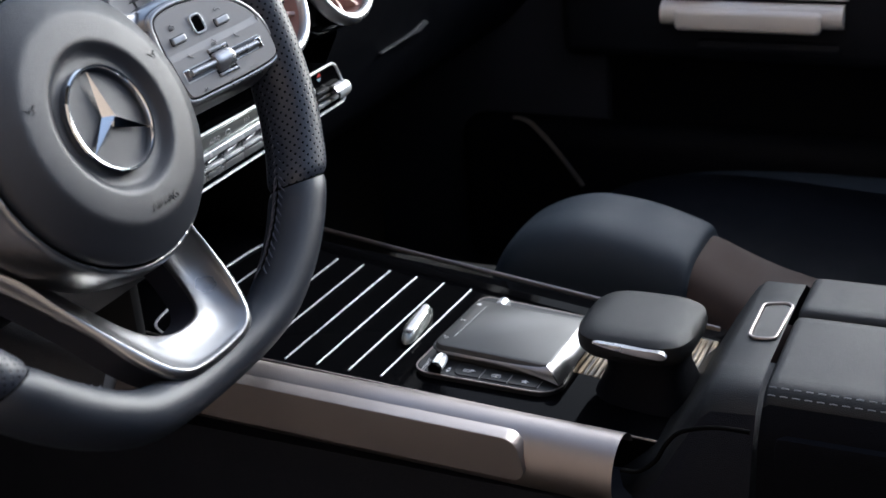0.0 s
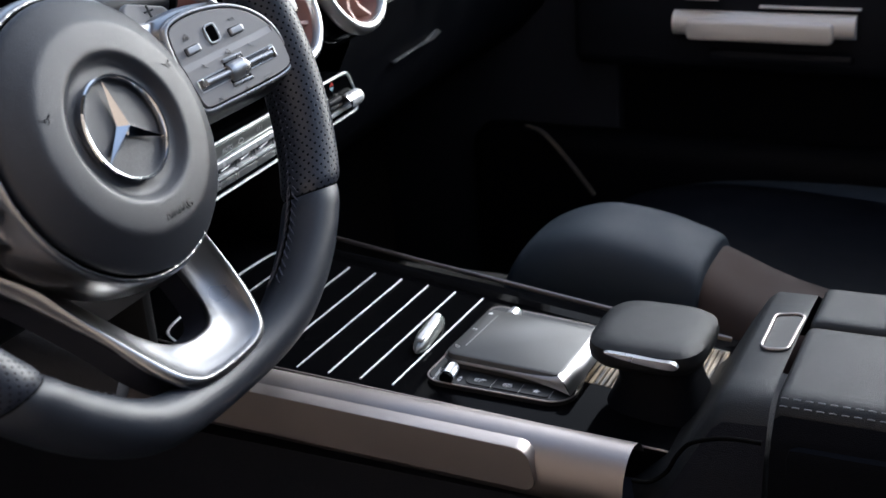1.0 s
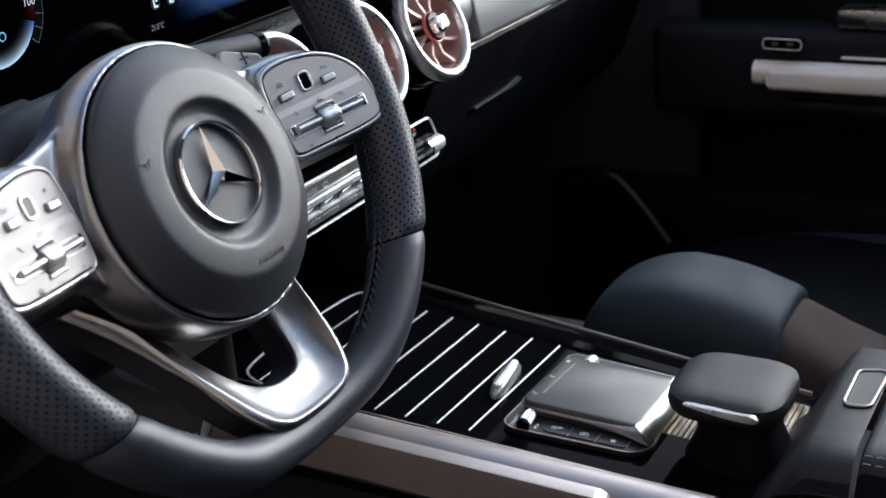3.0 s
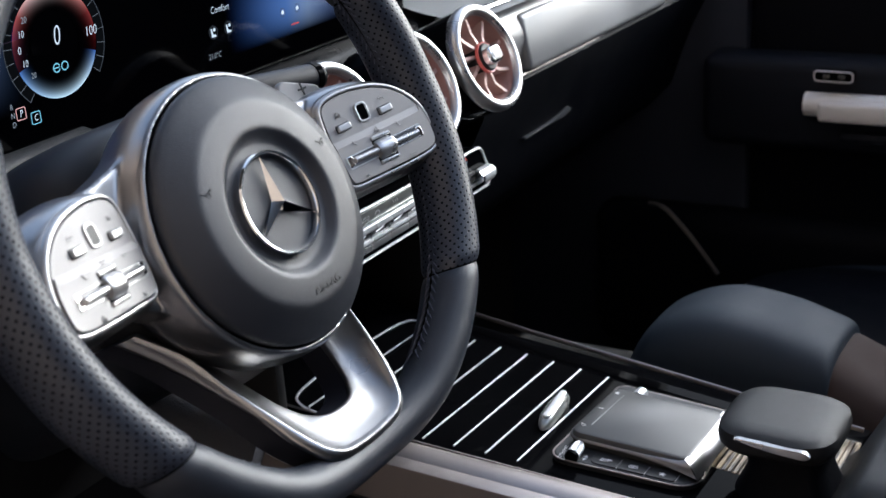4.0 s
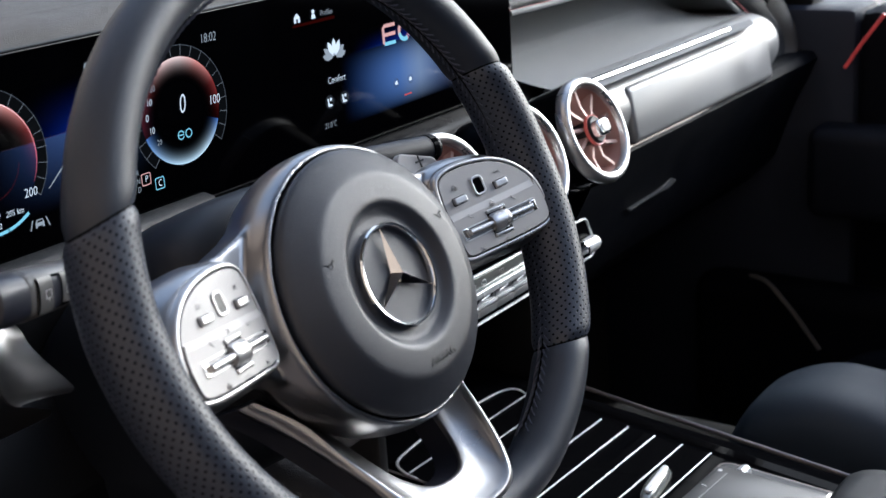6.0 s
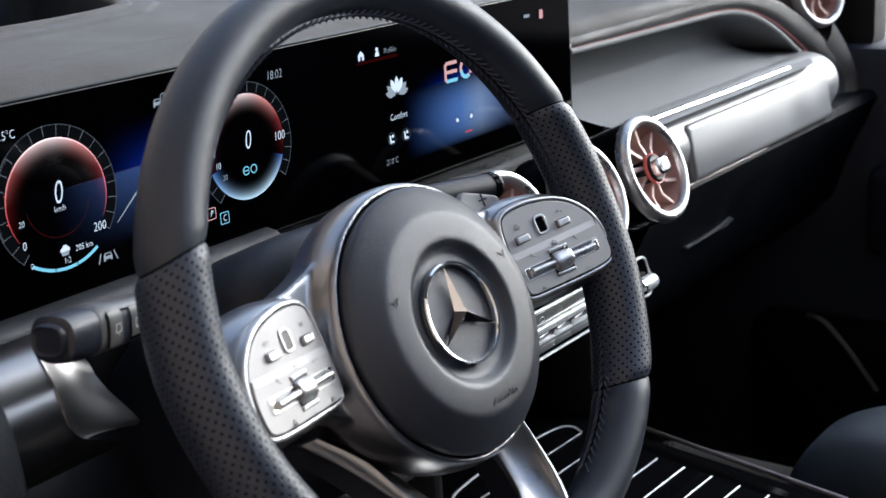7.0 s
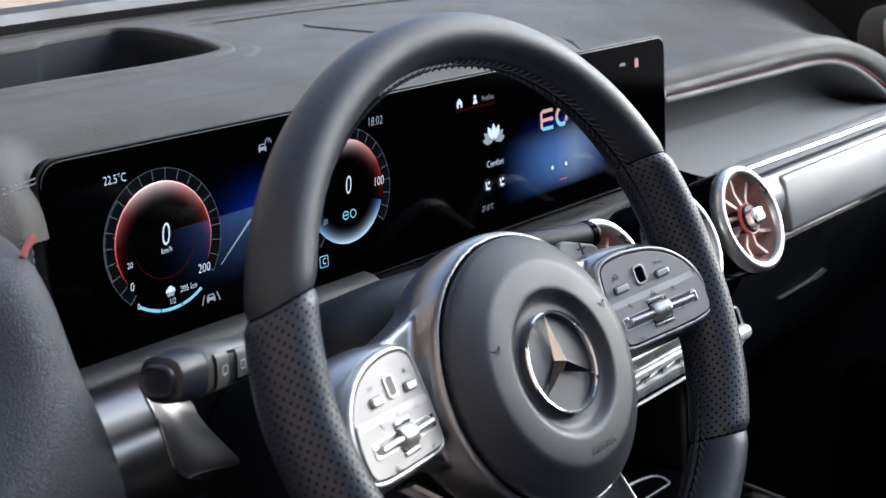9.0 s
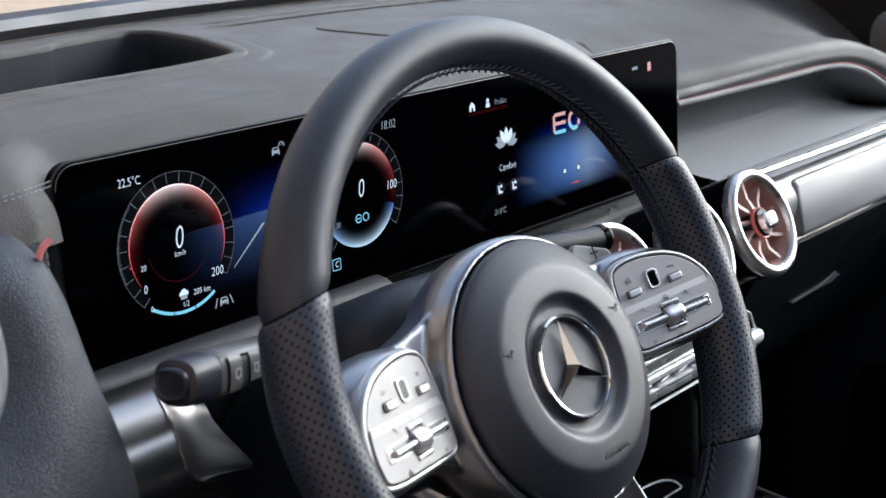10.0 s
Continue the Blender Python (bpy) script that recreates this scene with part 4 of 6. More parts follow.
def rim_part(name, a0, a1, n, material, fat=0.0, label="", slant=(0.0, 0.0)):
    """A length of the rim from angle a0 to a1; slant: degrees by which its two seams lean from the rim's inner side to the outer."""
    bm = bmesh.new()
    seg = 36
    side = lambda a: (lambda t: (t, Vector((t.y, -t.x, 0))))((rim_line(a + 0.01) - rim_line(a - 0.01)).normalized())
    rows = []
    for i in range(n + 1):
        k = i / n
        edge = min(1, min(i, n - i) / 2.0) ** 0.5
        row = []
        for j in range(seg):
            b = 2 * math.pi * j / seg
            a = radians(a0 + (a1 - a0) * k + (slant[0] * (1 - k) + slant[1] * k) * math.cos(b))
            f = fat * edge - 0.0014 * (1 - edge) - 0.0032 * low_end(a) - 0.0025 * max(0, math.sin(a)) ** 1.5
            row.append(WM @ (rim_line(a) + side(a)[1] * (0.0161 + f) * math.cos(b) + Vector((0, 0, (0.0190 + f) * math.sin(b)))))
        rows.append(row)
    span = RIM_R * radians(a1 - a0)
    grid(bm, rows, ring=True, uvs=lambda i, j: (span * i / n, j / seg * 0.109))
    return part(name, bm, material, wheel, label)


rim_part("rim_top", 24.4, 159.4, 96, LEATHER, 0.0, "smooth black leather", (-2.6, 2.8))
rim_part("rim_bottom", 219, 320.3, 72, LEATHER, 0.0, "smooth black leather", (-2.6, 2.8))
rim_part("grip", -39.3, 24.0, 60, GRIP, 0.0006, "perforated black leather", (2.8, -2.6))
rim_part("grip", 159.8, 218.6, 60, GRIP, 0.0006, "perforated black leather", (2.8, -2.6))
rim_part("rim_core", 0, 360, 120, SHADE, -0.0020)
# herringbone stitching over the seam on the inside of the rim
for name, side in (("stitching", 1), ("stitching", -1)):
    bm = bmesh.new()
    for i in range(150):
        a = radians(-62 + 304 * i / 150)
        p, t = rim_line(a), (rim_line(a + 0.01) - rim_line(a - 0.01)).normalized()
        inn = Vector((-t.y, t.x, 0))
        c = p + inn * 0.0158 + Vector((0, 0, -0.0010))
        far = c - t * 0.0046 - inn * 0.0010 + Vector((0, 0, 0.0046 * side))
        mid = c - t * 0.0010 + inn * 0.0005 + Vector((0, 0, 0.0023 * side))
        tube(bm, [WM @ far, WM @ mid, WM @ (c + t * 0.0026 - inn * 0.0002)], 0.00055, 5)
    part(name, bm, DARKTHREAD, wheel, "dark blue herringbone stitching", clean=False)
bm = bmesh.new()
tube(bm, [WM @ (rim_line(a) + Vector((-math.cos(a), -math.sin(a), 0)) * 0.0158 + Vector((0, 0, -0.0010))) for a in [radians(-62 + 304 * i / 120) for i in range(121)]], 0.0006, 5)
part("seam", bm, SHADE, wheel)

# hub shell: a turned collar with an arm running out to the rim on either side, blended into one casting
PANEL_OUT = [(-0.0040, 0.0417), (-0.0108, 0.0376), (-0.0136, 0.0290), (-0.0146, 0.0120), (-0.0142, 0.0), (-0.0128, -0.0108), (-0.0075, -0.0152), (0.0060, -0.0159), (0.0370, -0.0163), (0.0540, -0.0155), (0.0615, -0.0128), (0.0648, -0.0060), (0.0646, 0.0085), (0.0598, 0.0208), (0.0490, 0.0318), (0.0350, 0.0388), (0.0190, 0.0422), (0.0070, 0.0430)]
ALPHA = 15.3
panel_frame = lambda s: WM @ pose(0.095 * s, 0, -0.0172) @ pose(0, 0, 0, 0, -ALPHA * s, 0)


def panel_line(s, d=0.0):
    """The outline of a button panel, grown by d."""
    o = [p.xy for p in smooth_path([(s * x, y, 0) for x, y in PANEL_OUT], 5, closed=True)]
    k, res = len(o), []
    for i in range(k):
        t = (o[(i + 1) % k] - o[i - 1]).normalized()
        res.append(o[i] + Vector((-t.y, t.x)) * d * (1 if s < 0 else -1))
    return res


bm = spin([(0.0, -0.0235), (0.0735, -0.0235), (0.0749, -0.0160), (0.0757, -0.0140), (0.0772, -0.0146), (0.0792, -0.0185), (0.0804, -0.0250), (0.0807, -0.0340), (0.0804, -0.0400), (0.0795, -0.0470), (0.0765, -0.0560), (0.0700, -0.0620), (0.0, -0.0640)], WM, 96)
for s in (-1, 1):
    fr = panel_frame(s)
    vs = grid(bm, [[fr @ Vector((p.x, p.y, z)) for p in panel_line(s, d)] for d, z in ((-0.002, -0.0035), (0.0002, -0.0035), (0.0012, -0.0052), (0.0030, -0.0095), (0.0046, -0.0150), (0.0056, -0.0220), (0.0052, -0.0310), (0.0010, -0.0400))], ring=True)
    cap(bm, vs[0])
    cap(bm, vs[-1])
    # web that fills the corner between collar and arm
    vs = grid(bm, [[WM @ Vector((s * u, v, n)) for u, v in ((0.048, 0.060), (0.066, 0.052), (0.086, 0.0465), (0.105, 0.0460), (0.105, -0.0185), (0.086, -0.0195), (0.070, -0.030), (0.050, -0.054))] for n in (-0.0300, -0.0520)], ring=True)
    cap(bm, vs[0])
    cap(bm, vs[-1])
shell = part("hub_shell", bm, SATIN, wheel, "satin silver hub surround", sharp=180)
blend = shell.modifiers.new("blend", "REMESH")
blend.mode, blend.voxel_size, blend.use_smooth_shade = "VOXEL", 0.0011, True
soft = shell.modifiers.new("soft", "SMOOTH")
soft.factor, soft.iterations = 0.5, 26
# airbag cover
part("airbag_cover", spin([(0.066, -0.030), (0.0733, -0.0190), (0.0744, -0.0140), (0.0744, -0.0122), (0.0738, -0.0108), (0.0722, -0.0093), (0.0690, -0.0072), (0.0640, -0.0040), (0.0605, -0.0018), (0.0585, -0.0006), (0.0572, 0.0001), (0.0558, 0.0006), (0.0540, 0.0009), (0.0490, 0.0014), (0.0430, 0.0018), (0.0410, 0.0018), (0.0398, 0.0013), (0.0382, -0.0001), (0.0362, -0.0022), (0.0346, -0.0034), (0.0328, -0.0036), (0.0300, -0.0036), (0.0, -0.0032)], WM, 96), AIRBAG, wheel, "grained black airbag cover", sharp=60)
part("cover_gap", spin([(0.070, -0.0190), (0.0750, -0.0165), (0.0752, -0.03)], WM, 96), SHADE, wheel)
# badge: a plain ring and three pointed arms
badge = part("badge_ring", spin([(0.0262, -0.0030), (0.0263, -0.0004), (0.0270, 0.0007), (0.0280, 0.0008), (0.0288, 0.0), (0.0290, -0.0030)], WM, 72), CHROME, wheel, "polished chrome ring")
for i in range(3):
    a = radians(90 + 120 * i)
    bm = bmesh.new()
    v = [bm.verts.new(WM @ Vector(p)) for p in ((0, 0, 0.0028), (0.0264 * math.cos(a), 0.0264 * math.sin(a), -0.0004), (0.0047 * math.cos(a + math.pi / 3), 0.0047 * math.sin(a + math.pi / 3), -0.0020), (0.0047 * math.cos(a - math.pi / 3), 0.0047 * math.sin(a - math.pi / 3), -0.0020), (0, 0, -0.0025))]
    for f in ((0, 1, 2), (0, 3, 1), (4, 2, 1), (4, 1, 3)):
        bm.faces.new([v[j] for j in f])
    part("badge_arm", bm, CHROME, badge, sharp=10)
word = lettering("AIRBAG", 0.0066, WM @ pose(0.0045, -0.0495, 0.0011, 0, 0, 0), 0.0004, thin=-0.00005)
part("word_airbag", word, KEYPLASTIC, wheel, "embossed word")
for u in (0.0485, -0.0480):
    bm = bmesh.new()
    fr = WM @ pose(u, 0.0195, 0.0012, 0, 6 if u > 0 else -6, 0)
    loop = [(1.4 * math.cos(radians(a)) + 0.6, 1.4 * math.sin(radians(a)) - 0.5) for a in range(200, -150, -25)]
    for line in ([(-3.6, 1.6), (-1.6, 0.6), (-0.6, -0.4)], loop, [(1.6, 0.6), (3.0, 2.2), (3.6, 1.2)]):
        tube(bm, [fr @ Vector((x * 0.001, y * 0.001, 0)) for x, y in line], 0.00026, 5, up=(0, -1, 0))
    part("horn_mark", bm, KEYPLASTIC, wheel, clean=False)

# button panels
def button_panel(s):
    frm = panel_frame(s)
    up = tuple(frm.to_3x3() @ Vector((0, 0, 1)))
    bm = bmesh.new()
    rows = [[frm @ Vector((p.x, p.y, z)) for p in panel_line(s, d)] for d, z in ((0.0002, -0.0100), (0.0002, -0.0022), (-0.0002, -0.0010), (-0.0009, -0.0003), (-0.0018, -0.0001), (-0.0025, -0.0004), (-0.0028, -0.0012), (-0.0030, -0.0030))]
    vs = grid(bm, rows, ring=True)
    cap(bm, vs[0])
    base = part("button_panel", bm, SATINLIGHT, wheel, "silver panel with buttons and roller", sharp=60)
    bm = bmesh.new()
    plate(bm, panel_line(s, -0.0029), frm, -0.004, -0.0016)
    part("groove", bm, SHADE, base)
    # upper field, and the lower one proud of it behind a sloping crease
    bm = bmesh.new()
    plate(bm, panel_line(s, -0.0034), frm, -0.004, -0.0004, 0.0005)
    part("panel_face", bm, PANEL, base)
    crease = lambda x: 0.0150 + 0.02 * max(0, s * x - 0.045)
    low = [Vector((p.x, min(p.y, crease(p.x)))) for p in panel_line(s, -0.0038)]
    bm = bmesh.new()
    rows = [[frm @ Vector((p.x, p.y, -0.0008)) for p in low], [frm @ Vector((p.x, p.y, -0.0003)) for p in low], [frm @ Vector((p.x, p.y - (0.0040 if p.y > crease(p.x) - 0.0004 else 0), 0.0009)) for p in low]]
    vs = grid(bm, rows, ring=True)
    cap(bm, vs[-1])
    part("lower_field", bm, PANEL, base, sharp=14)

    def key(x, y, w, h, z0, z1, m, name, turn=0, r=0.001, label=""):
        f = frm @ pose(s * x, y, 0, 0, 0, turn * s)
        b = bmesh.new()
        plate(b, fillet([(-w / 2, -h / 2), (w / 2, -h / 2), (w / 2, h / 2), (-w / 2, h / 2)], r, 4), f, z0, z1, min(0.0008, (z1 - z0) * 0.4))
        return part(name, b, m, base, label)

    def ringed(x, y, w, h, r, t, z, m, name):
        """A raised frame round an opening."""
        o = fillet([(-w / 2, -h / 2), (w / 2, -h / 2), (w / 2, h / 2), (-w / 2, h / 2)], r, 4)
        f = frm @ pose(s * x, y, 0)
        b = bmesh.new()
        tube(b, [f @ Vector((p.x, p.y, z)) for p in o], (t, t * 0.8), 8, up=up, closed=True)
        return part(name, b, m, base)

    # touch key in its frame, a push key on either side
    key(0.0183, 0.0251, 0.0072, 0.0100, -0.001, 0.0002, PIANO if s > 0 else KEYPLASTIC, "touch_key", r=0.0020)
    ringed(0.0183, 0.0251, 0.0080, 0.0108, 0.0024, 0.0008, 0.0001, SATINLIGHT, "touch_frame")
    for x, y in ((0.0010, 0.0213), (0.0347, 0.0211)):
        key(x, y, 0.0106, 0.0050, -0.001, -0.0001, SHADE, "key_gap", r=0.0008)
        key(x, y, 0.0098, 0.0042, -0.001, 0.0020, SATINLIGHT, "push_key")
    # rocker in its slot with the roller across it
    key(0.0228, 0.0006, 0.0605, 0.0072, 0.0004, 0.0011, SLOTGREY, "rocker_slot", turn=-1.2, r=0.0008)
    ringed(0.0228, 0.0006, 0.0605, 0.0072, 0.0008, 0.0004, 0.0010, SATINLIGHT, "slot_edge")
    for x in (-0.0053, 0.0509):
        key(x, 0.0006 + (0.0006 if x < 0 else -0.0006), 0.0042, 0.0066, 0.0004, 0.0016, CHROME, "slot_end", r=0.0008)
    b = bmesh.new()
    tube(b, [frm @ Vector((s * -0.0030, 0.0012, 0.0026)), frm @ Vector((s * 0.0490, 0.0, 0.0026))], (0.0019, 0.0016), 14, up=up)
    part("rocker", b, SATINLIGHT, base, "bright rocker bar")
    key(0.0222, 0.0004, 0.0158, 0.0176, 0.0, 0.0010, SHADE, "roller_well", turn=-1.2, r=0.001)
    for dy in (-0.0072, 0.0080):
        key(0.0222, dy, 0.0150, 0.0024, 0.0, 0.0021, SATINLIGHT, "roller_seat", turn=-1.2, r=0.0006)
    b = bmesh.new()
    rows = []
    for i in range(9):
        xx = s * 0.0222 + (-0.0068 + 0.0136 * i / 8)
        rr = 0.0060 if 0 < i < 8 else 0.0053
        rows.append([frm @ Vector((xx, 0.0004 + rr * math.cos(2 * math.pi * j / 56) * (1 if j % 2 else 0.965), 0.0005 + rr * 0.85 * math.sin(2 * math.pi * j / 56) * (1 if j % 2 else 0.965))) for j in range(56)])
    vs = grid(b, rows, ring=True)
    cap(b, vs[0])
    cap(b, vs[-1])
    part("roller", b, SATINLIGHT, base, "knurled silver roller")

    # fine line signs beside the keys
    def sign(x, y, lines, z):
        b = bmesh.new()
        for line in lines:
            tube(b, [frm @ Vector((s * x + px * 0.001, y + py * 0.001, z)) for px, py in line], 0.00022, 4, up=up)
        part("printed_mark", b, MARK, base, clean=False)
    house = [[(-1.6, -1.6), (-1.6, 0.4), (0, 1.8), (1.6, 0.4), (1.6, -1.6), (0.5, -1.6), (0.5, 0), (-0.5, 0), (-0.5, -1.6), (-1.6, -1.6)]]
    back = [[(2.2, -0.8), (1.6, 0.6), (-1.8, 0.6)], [(-0.8, 1.4), (-1.8, 0.6), (-0.8, -0.2)]]
    handset = [[(-1.6, 1.4), (-1.4, 0.2), (-0.2, -1.2), (1.4, -1.6)]]
    bars = [[(-2.4, 0.8), (2.4, 0.8)], [(-2.4, -0.4), (1.2, -0.4)]]
    small = [[(-1.2, -1.0), (1.2, 1.0)], [(-1.2, 1.0), (1.2, -1.0)], [(-1.4, 0), (1.4, 0)]]
    cross = [[(-1.2, 0), (1.2, 0)], [(0, -1.2), (0, 1.2)]]
    sign(0.0005, 0.0292, house if s > 0 else small, 0.0)
    sign(0.0350, 0.0278, back if s > 0 else bars, 0.0)
    for x, y, lines in ((0.0030, 0.0105, handset if s > 0 else bars), (0.0215, 0.0118, house if s > 0 else bars), (0.0390, 0.0100, handset), (0.0020, -0.0105, small), (0.0225, -0.0120, cross if s > 0 else bars), (0.0400, -0.0112, bars if s > 0 else house)):
        sign(x, y, lines, 0.0011)
    return base


button_panel(1)
button_panel(-1)

# lower double spoke: a dished fork, its outer edge standing higher than the inner one
EDGE = [(0.0830, -0.0300, -0.0660), (0.0700, -0.0500, -0.0555), (0.0607, -0.0705, -0.0440), (0.0531, -0.0932, -0.0300), (0.0475, -0.1126, -0.0210), (0.0415, -0.1244, -0.0160), (0.0352, -0.1322, -0.0135), (0.0262, -0.1362, -0.0125), (0.0130, -0.1378, -0.0123), (0.0, -0.1382, -0.0123)]
RIDGE = [(0.0770, -0.0300, -0.0600), (0.0635, -0.0500, -0.0485), (0.0570, -0.0690, -0.0405), (0.0510, -0.0868, -0.0315), (0.0436, -0.1075, -0.0212), (0.0368, -0.1215, -0.0150), (0.0308, -0.1282, -0.0120), (0.0225, -0.1322, -0.0112), (0.0110, -0.1336, -0.0112), (0.0, -0.1340, -0.0112)]
INNER = [(0.0560, -0.0300, -0.0760), (0.0450, -0.0500, -0.0660), (0.0385, -0.0650, -0.0575), (0.0333, -0.0802, -0.0490), (0.0276, -0.0966, -0.0390), (0.0222, -0.1062, -0.0322), (0.0168, -0.1112, -0.0278), (0.0110, -0.1138, -0.0252), (0.0055, -0.1148, -0.0243), (0.0, -0.1150, -0.0240)]
both = lambda h: smooth_path(h + [(-u, v, n) for u, v, n in reversed(h[:-1])], 6)
edge, ridge, inner = both(EDGE), both(RIDGE), both(INNER)


def forked(section):
    """A skin along the fork; each corner of its section is (place between ridge and inner edge, or past the ridge to the edge, lift)."""
    bm = bmesh.new()
    rows = []
    for e, r, i in zip(edge, ridge, inner):
        rows.append([WM @ ((r.lerp(i, s) if s >= 0 else r.lerp(e, -s)) + Vector((0, 0, h))) for s, h in section])
    vs = grid(bm, rows, ring=True)
    cap(bm, vs[0])
    cap(bm, vs[-1])
    return bm


spoke = part("lower_spoke", forked([(-1.0, -0.0030), (-1.0, -0.0006), (-0.85, 0.0003), (-0.5, 0.0009), (-0.15, 0.0011), (0.0, 0.0006), (0.05, -0.0006), (0.12, -0.0014), (0.3, -0.0022), (0.5, -0.0026), (0.75, -0.0020), (0.94, -0.0005), (1.0, -0.0008), (1.0, -0.0030)]), SATIN, wheel, "satin silver forked lower spoke", sharp=60)
part("spoke_back", forked([(-0.95, -0.0032), (0.97, -0.0030), (1.02, -0.0200), (-0.8, -0.0260)]), BUTTON, spoke, "dark blue-black inner wall")
# shift paddles behind the upper spokes
for s in (1,):
    bm = bmesh.new()
    plate(bm, fillet([(s * 0.070, 0.036), (s * 0.125, 0.040), (s * 0.120, 0.052), (s * 0.088, 0.062)], 0.006), WM @ pose(0, 0, -0.040), -0.004, 0.0, 0.0015)
    pd = part("shift_paddle", bm, PANEL, wheel, "silver shift paddle")
    bm = bmesh.new()
    fr = WM @ pose(s * 0.104, 0.0525, -0.0396)
    box(bm, (-0.004, -0.0006, 0), (0.004, 0.0006, 0.0003), fr)
    if s > 0:
        box(bm, (-0.0006, -0.004, 0), (0.0006, 0.004, 0.00035), fr)
    part("paddle_sign", bm, RUBBER, pd)

# steering column with its two stalks
column = thing("steering_column", "black steering column shroud behind the wheel", "steering column", HUB + Vector((0, 0.15, -0.07)))
bm = bmesh.new()
rows = []
for n, w, up, dn in ((-0.066, 0.054, 0.062, 0.055), (-0.072, 0.068, 0.072, 0.060), (-0.085, 0.076, 0.0775, 0.066), (-0.11, 0.080, 0.0795, 0.074), (-0.14, 0.082, 0.080, 0.078), (-0.18, 0.083, 0.074, 0.083), (-0.22, 0.082, 0.055, 0.087), (-0.27, 0.080, 0.03, 0.09)):
    rows.append([WM @ Vector((w * math.copysign(abs(math.cos(a)) ** 0.7, math.cos(a)), (up if math.sin(a) > 0 else dn) * math.copysign(abs(math.sin(a)) ** 0.7, math.sin(a)), n)) for a in [2 * math.pi * i / 40 for i in range(40)]])
vs = grid(bm, rows, ring=True)
cap(bm, vs[0])
cap(bm, vs[-1])
part("shroud", bm, SHROUD, column, "smooth blue-black column shroud")
bm = bmesh.new()
tube(bm, [WM @ Vector((0, 0, -0.02)), WM @ Vector((0, 0, -0.09))], 0.048, 32)
part("collar", bm, RUBBER, column)

stalk = thing("indicator_stalk", "grey indicator and wiper stalk on the column", "stalk", (-0.50, 0.12, 0.65))
SK = look((-0.5530, 0.1060, 0.6525), (-0.40, 0.150, 0.6285)) @ pose(0, 0, 0, 0, 0, 0)
# along the stalk: local -z
bm = bmesh.new()
rows = []
sec = lambda w, h, z: [SK @ Vector((w * math.copysign(abs(math.cos(a)) ** 0.72, math.cos(a)), h * math.copysign(abs(math.sin(a)) ** 0.72, math.sin(a)), z)) for a in [2 * math.pi * i / 32 for i in range(32)]]
for w, h, z in ((0.0100, 0.0088, 0.0), (0.0124, 0.0114, -0.002), (0.0133, 0.0123, -0.010), (0.0131, 0.0121, -0.022)):
    rows.append(sec(w, h, z))
vs = grid(bm, rows, ring=True)
cap(bm, vs[0])
cap(bm, vs[-1])
part("end_cap", bm, BUTTON, stalk, "rounded blue-black end cap")
bm = bmesh.new()
rows = [sec(0.0125, 0.0115, -0.022), sec(0.0135, 0.0125, -0.0235), sec(0.0125, 0.0118, -0.05), sec(0.0105, 0.0100, -0.085), sec(0.0095, 0.0090, -0.108)]
vs = grid(bm, rows, ring=True)
cap(bm, vs[0])
cap(bm, vs[-1])
body = part("stalk_body", bm, GREYPLASTIC, stalk)
bm = bmesh.new()
rows = [sec(0.0097, 0.0084, 0.0002), sec(0.0093, 0.0080, 0.0022), sec(0.0084, 0.0071, 0.0030), sec(0.0075, 0.0062, 0.0020), sec(0.0070, 0.0056, 0.0018)]
vs = grid(bm, rows, ring=True)
cap(bm, vs[-1])
part("end_button", bm, BUTTON, stalk, "rounded blue-black end button")
def stalk_skin(name, z0, z1, a0, a1, lift, m, label=""):
    bm = bmesh.new()
    size = lambda z: 1 - max(0, -z - 0.03) * 3.2
    rows = [[SK @ Vector(((0.0136 * size(z) + lift) * math.copysign(abs(math.cos(a)) ** 0.72, math.cos(a)), (0.0126 * size(z) + lift) * math.copysign(abs(math.sin(a)) ** 0.72, math.sin(a)), z)) for a in [radians(a0 + (a1 - a0) * i / 16) for i in range(17)]] for z in [z0 + (z1 - z0) * i / 4 for i in range(5)]]
    grid(bm, rows)
    bmesh.ops.solidify(bm, geom=bm.faces[:], thickness=-0.0016)
    return part(name, bm, m, stalk, label)


stalk_skin("window_bezel", -0.0265, -0.082, -33, 38, 0.0006, SHADE)
stalk_skin("rotary_ring", -0.0272, -0.0385, -31, 36, 0.0012, GREYPLASTIC)
stalk_skin("ring_gap", -0.0388, -0.0460, -31, 30, 0.0007, BUTTON, "blue-black gap")
stalk_skin("rotary_ring", -0.0455, -0.0660, -18, 34, 0.0018, GREYPLASTIC)
stalk_skin("window_tail", -0.0665, -0.0810, -31, 36, 0.0008, GREYPLASTIC)
stalk_skin("seam_line", -0.024, -0.0246, 60, 150, 0.0004, SHADE)
for z, kind in ((-0.033, 0), (-0.050, 1), (-0.060, 2)):
    bm = bmesh.new()
    r = 0.0136 * (1 - max(0, -z - 0.03) * 3.2) + 0.0021 + (0.0 if kind == 0 else 0.0005)
    for line in ([[(-2, -2), (-2, 1.4), (1.6, 1.8), (2, -1.6), (-2, -2)], [(0, -1.6), (0, -3)]], [[(-1.6, -2), (-1.8, 1.6), (1.4, 1.8), (1.6, -1.8), (-1.6, -2)]], [[(-1.6, -1), (-1.8, 2), (1.6, 2), (1.8, -1), (-1.6, -1)], [(0, -1), (0, -2.6)]])[kind]:
        tube(bm, [SK @ Vector((r, y * 0.0012 + 0.001, z - x * 0.0011)) for x, y in line], 0.00022, 4, up=(1, 0, 0))
    part("printed_mark", bm, WHITEMARK, stalk, clean=False)
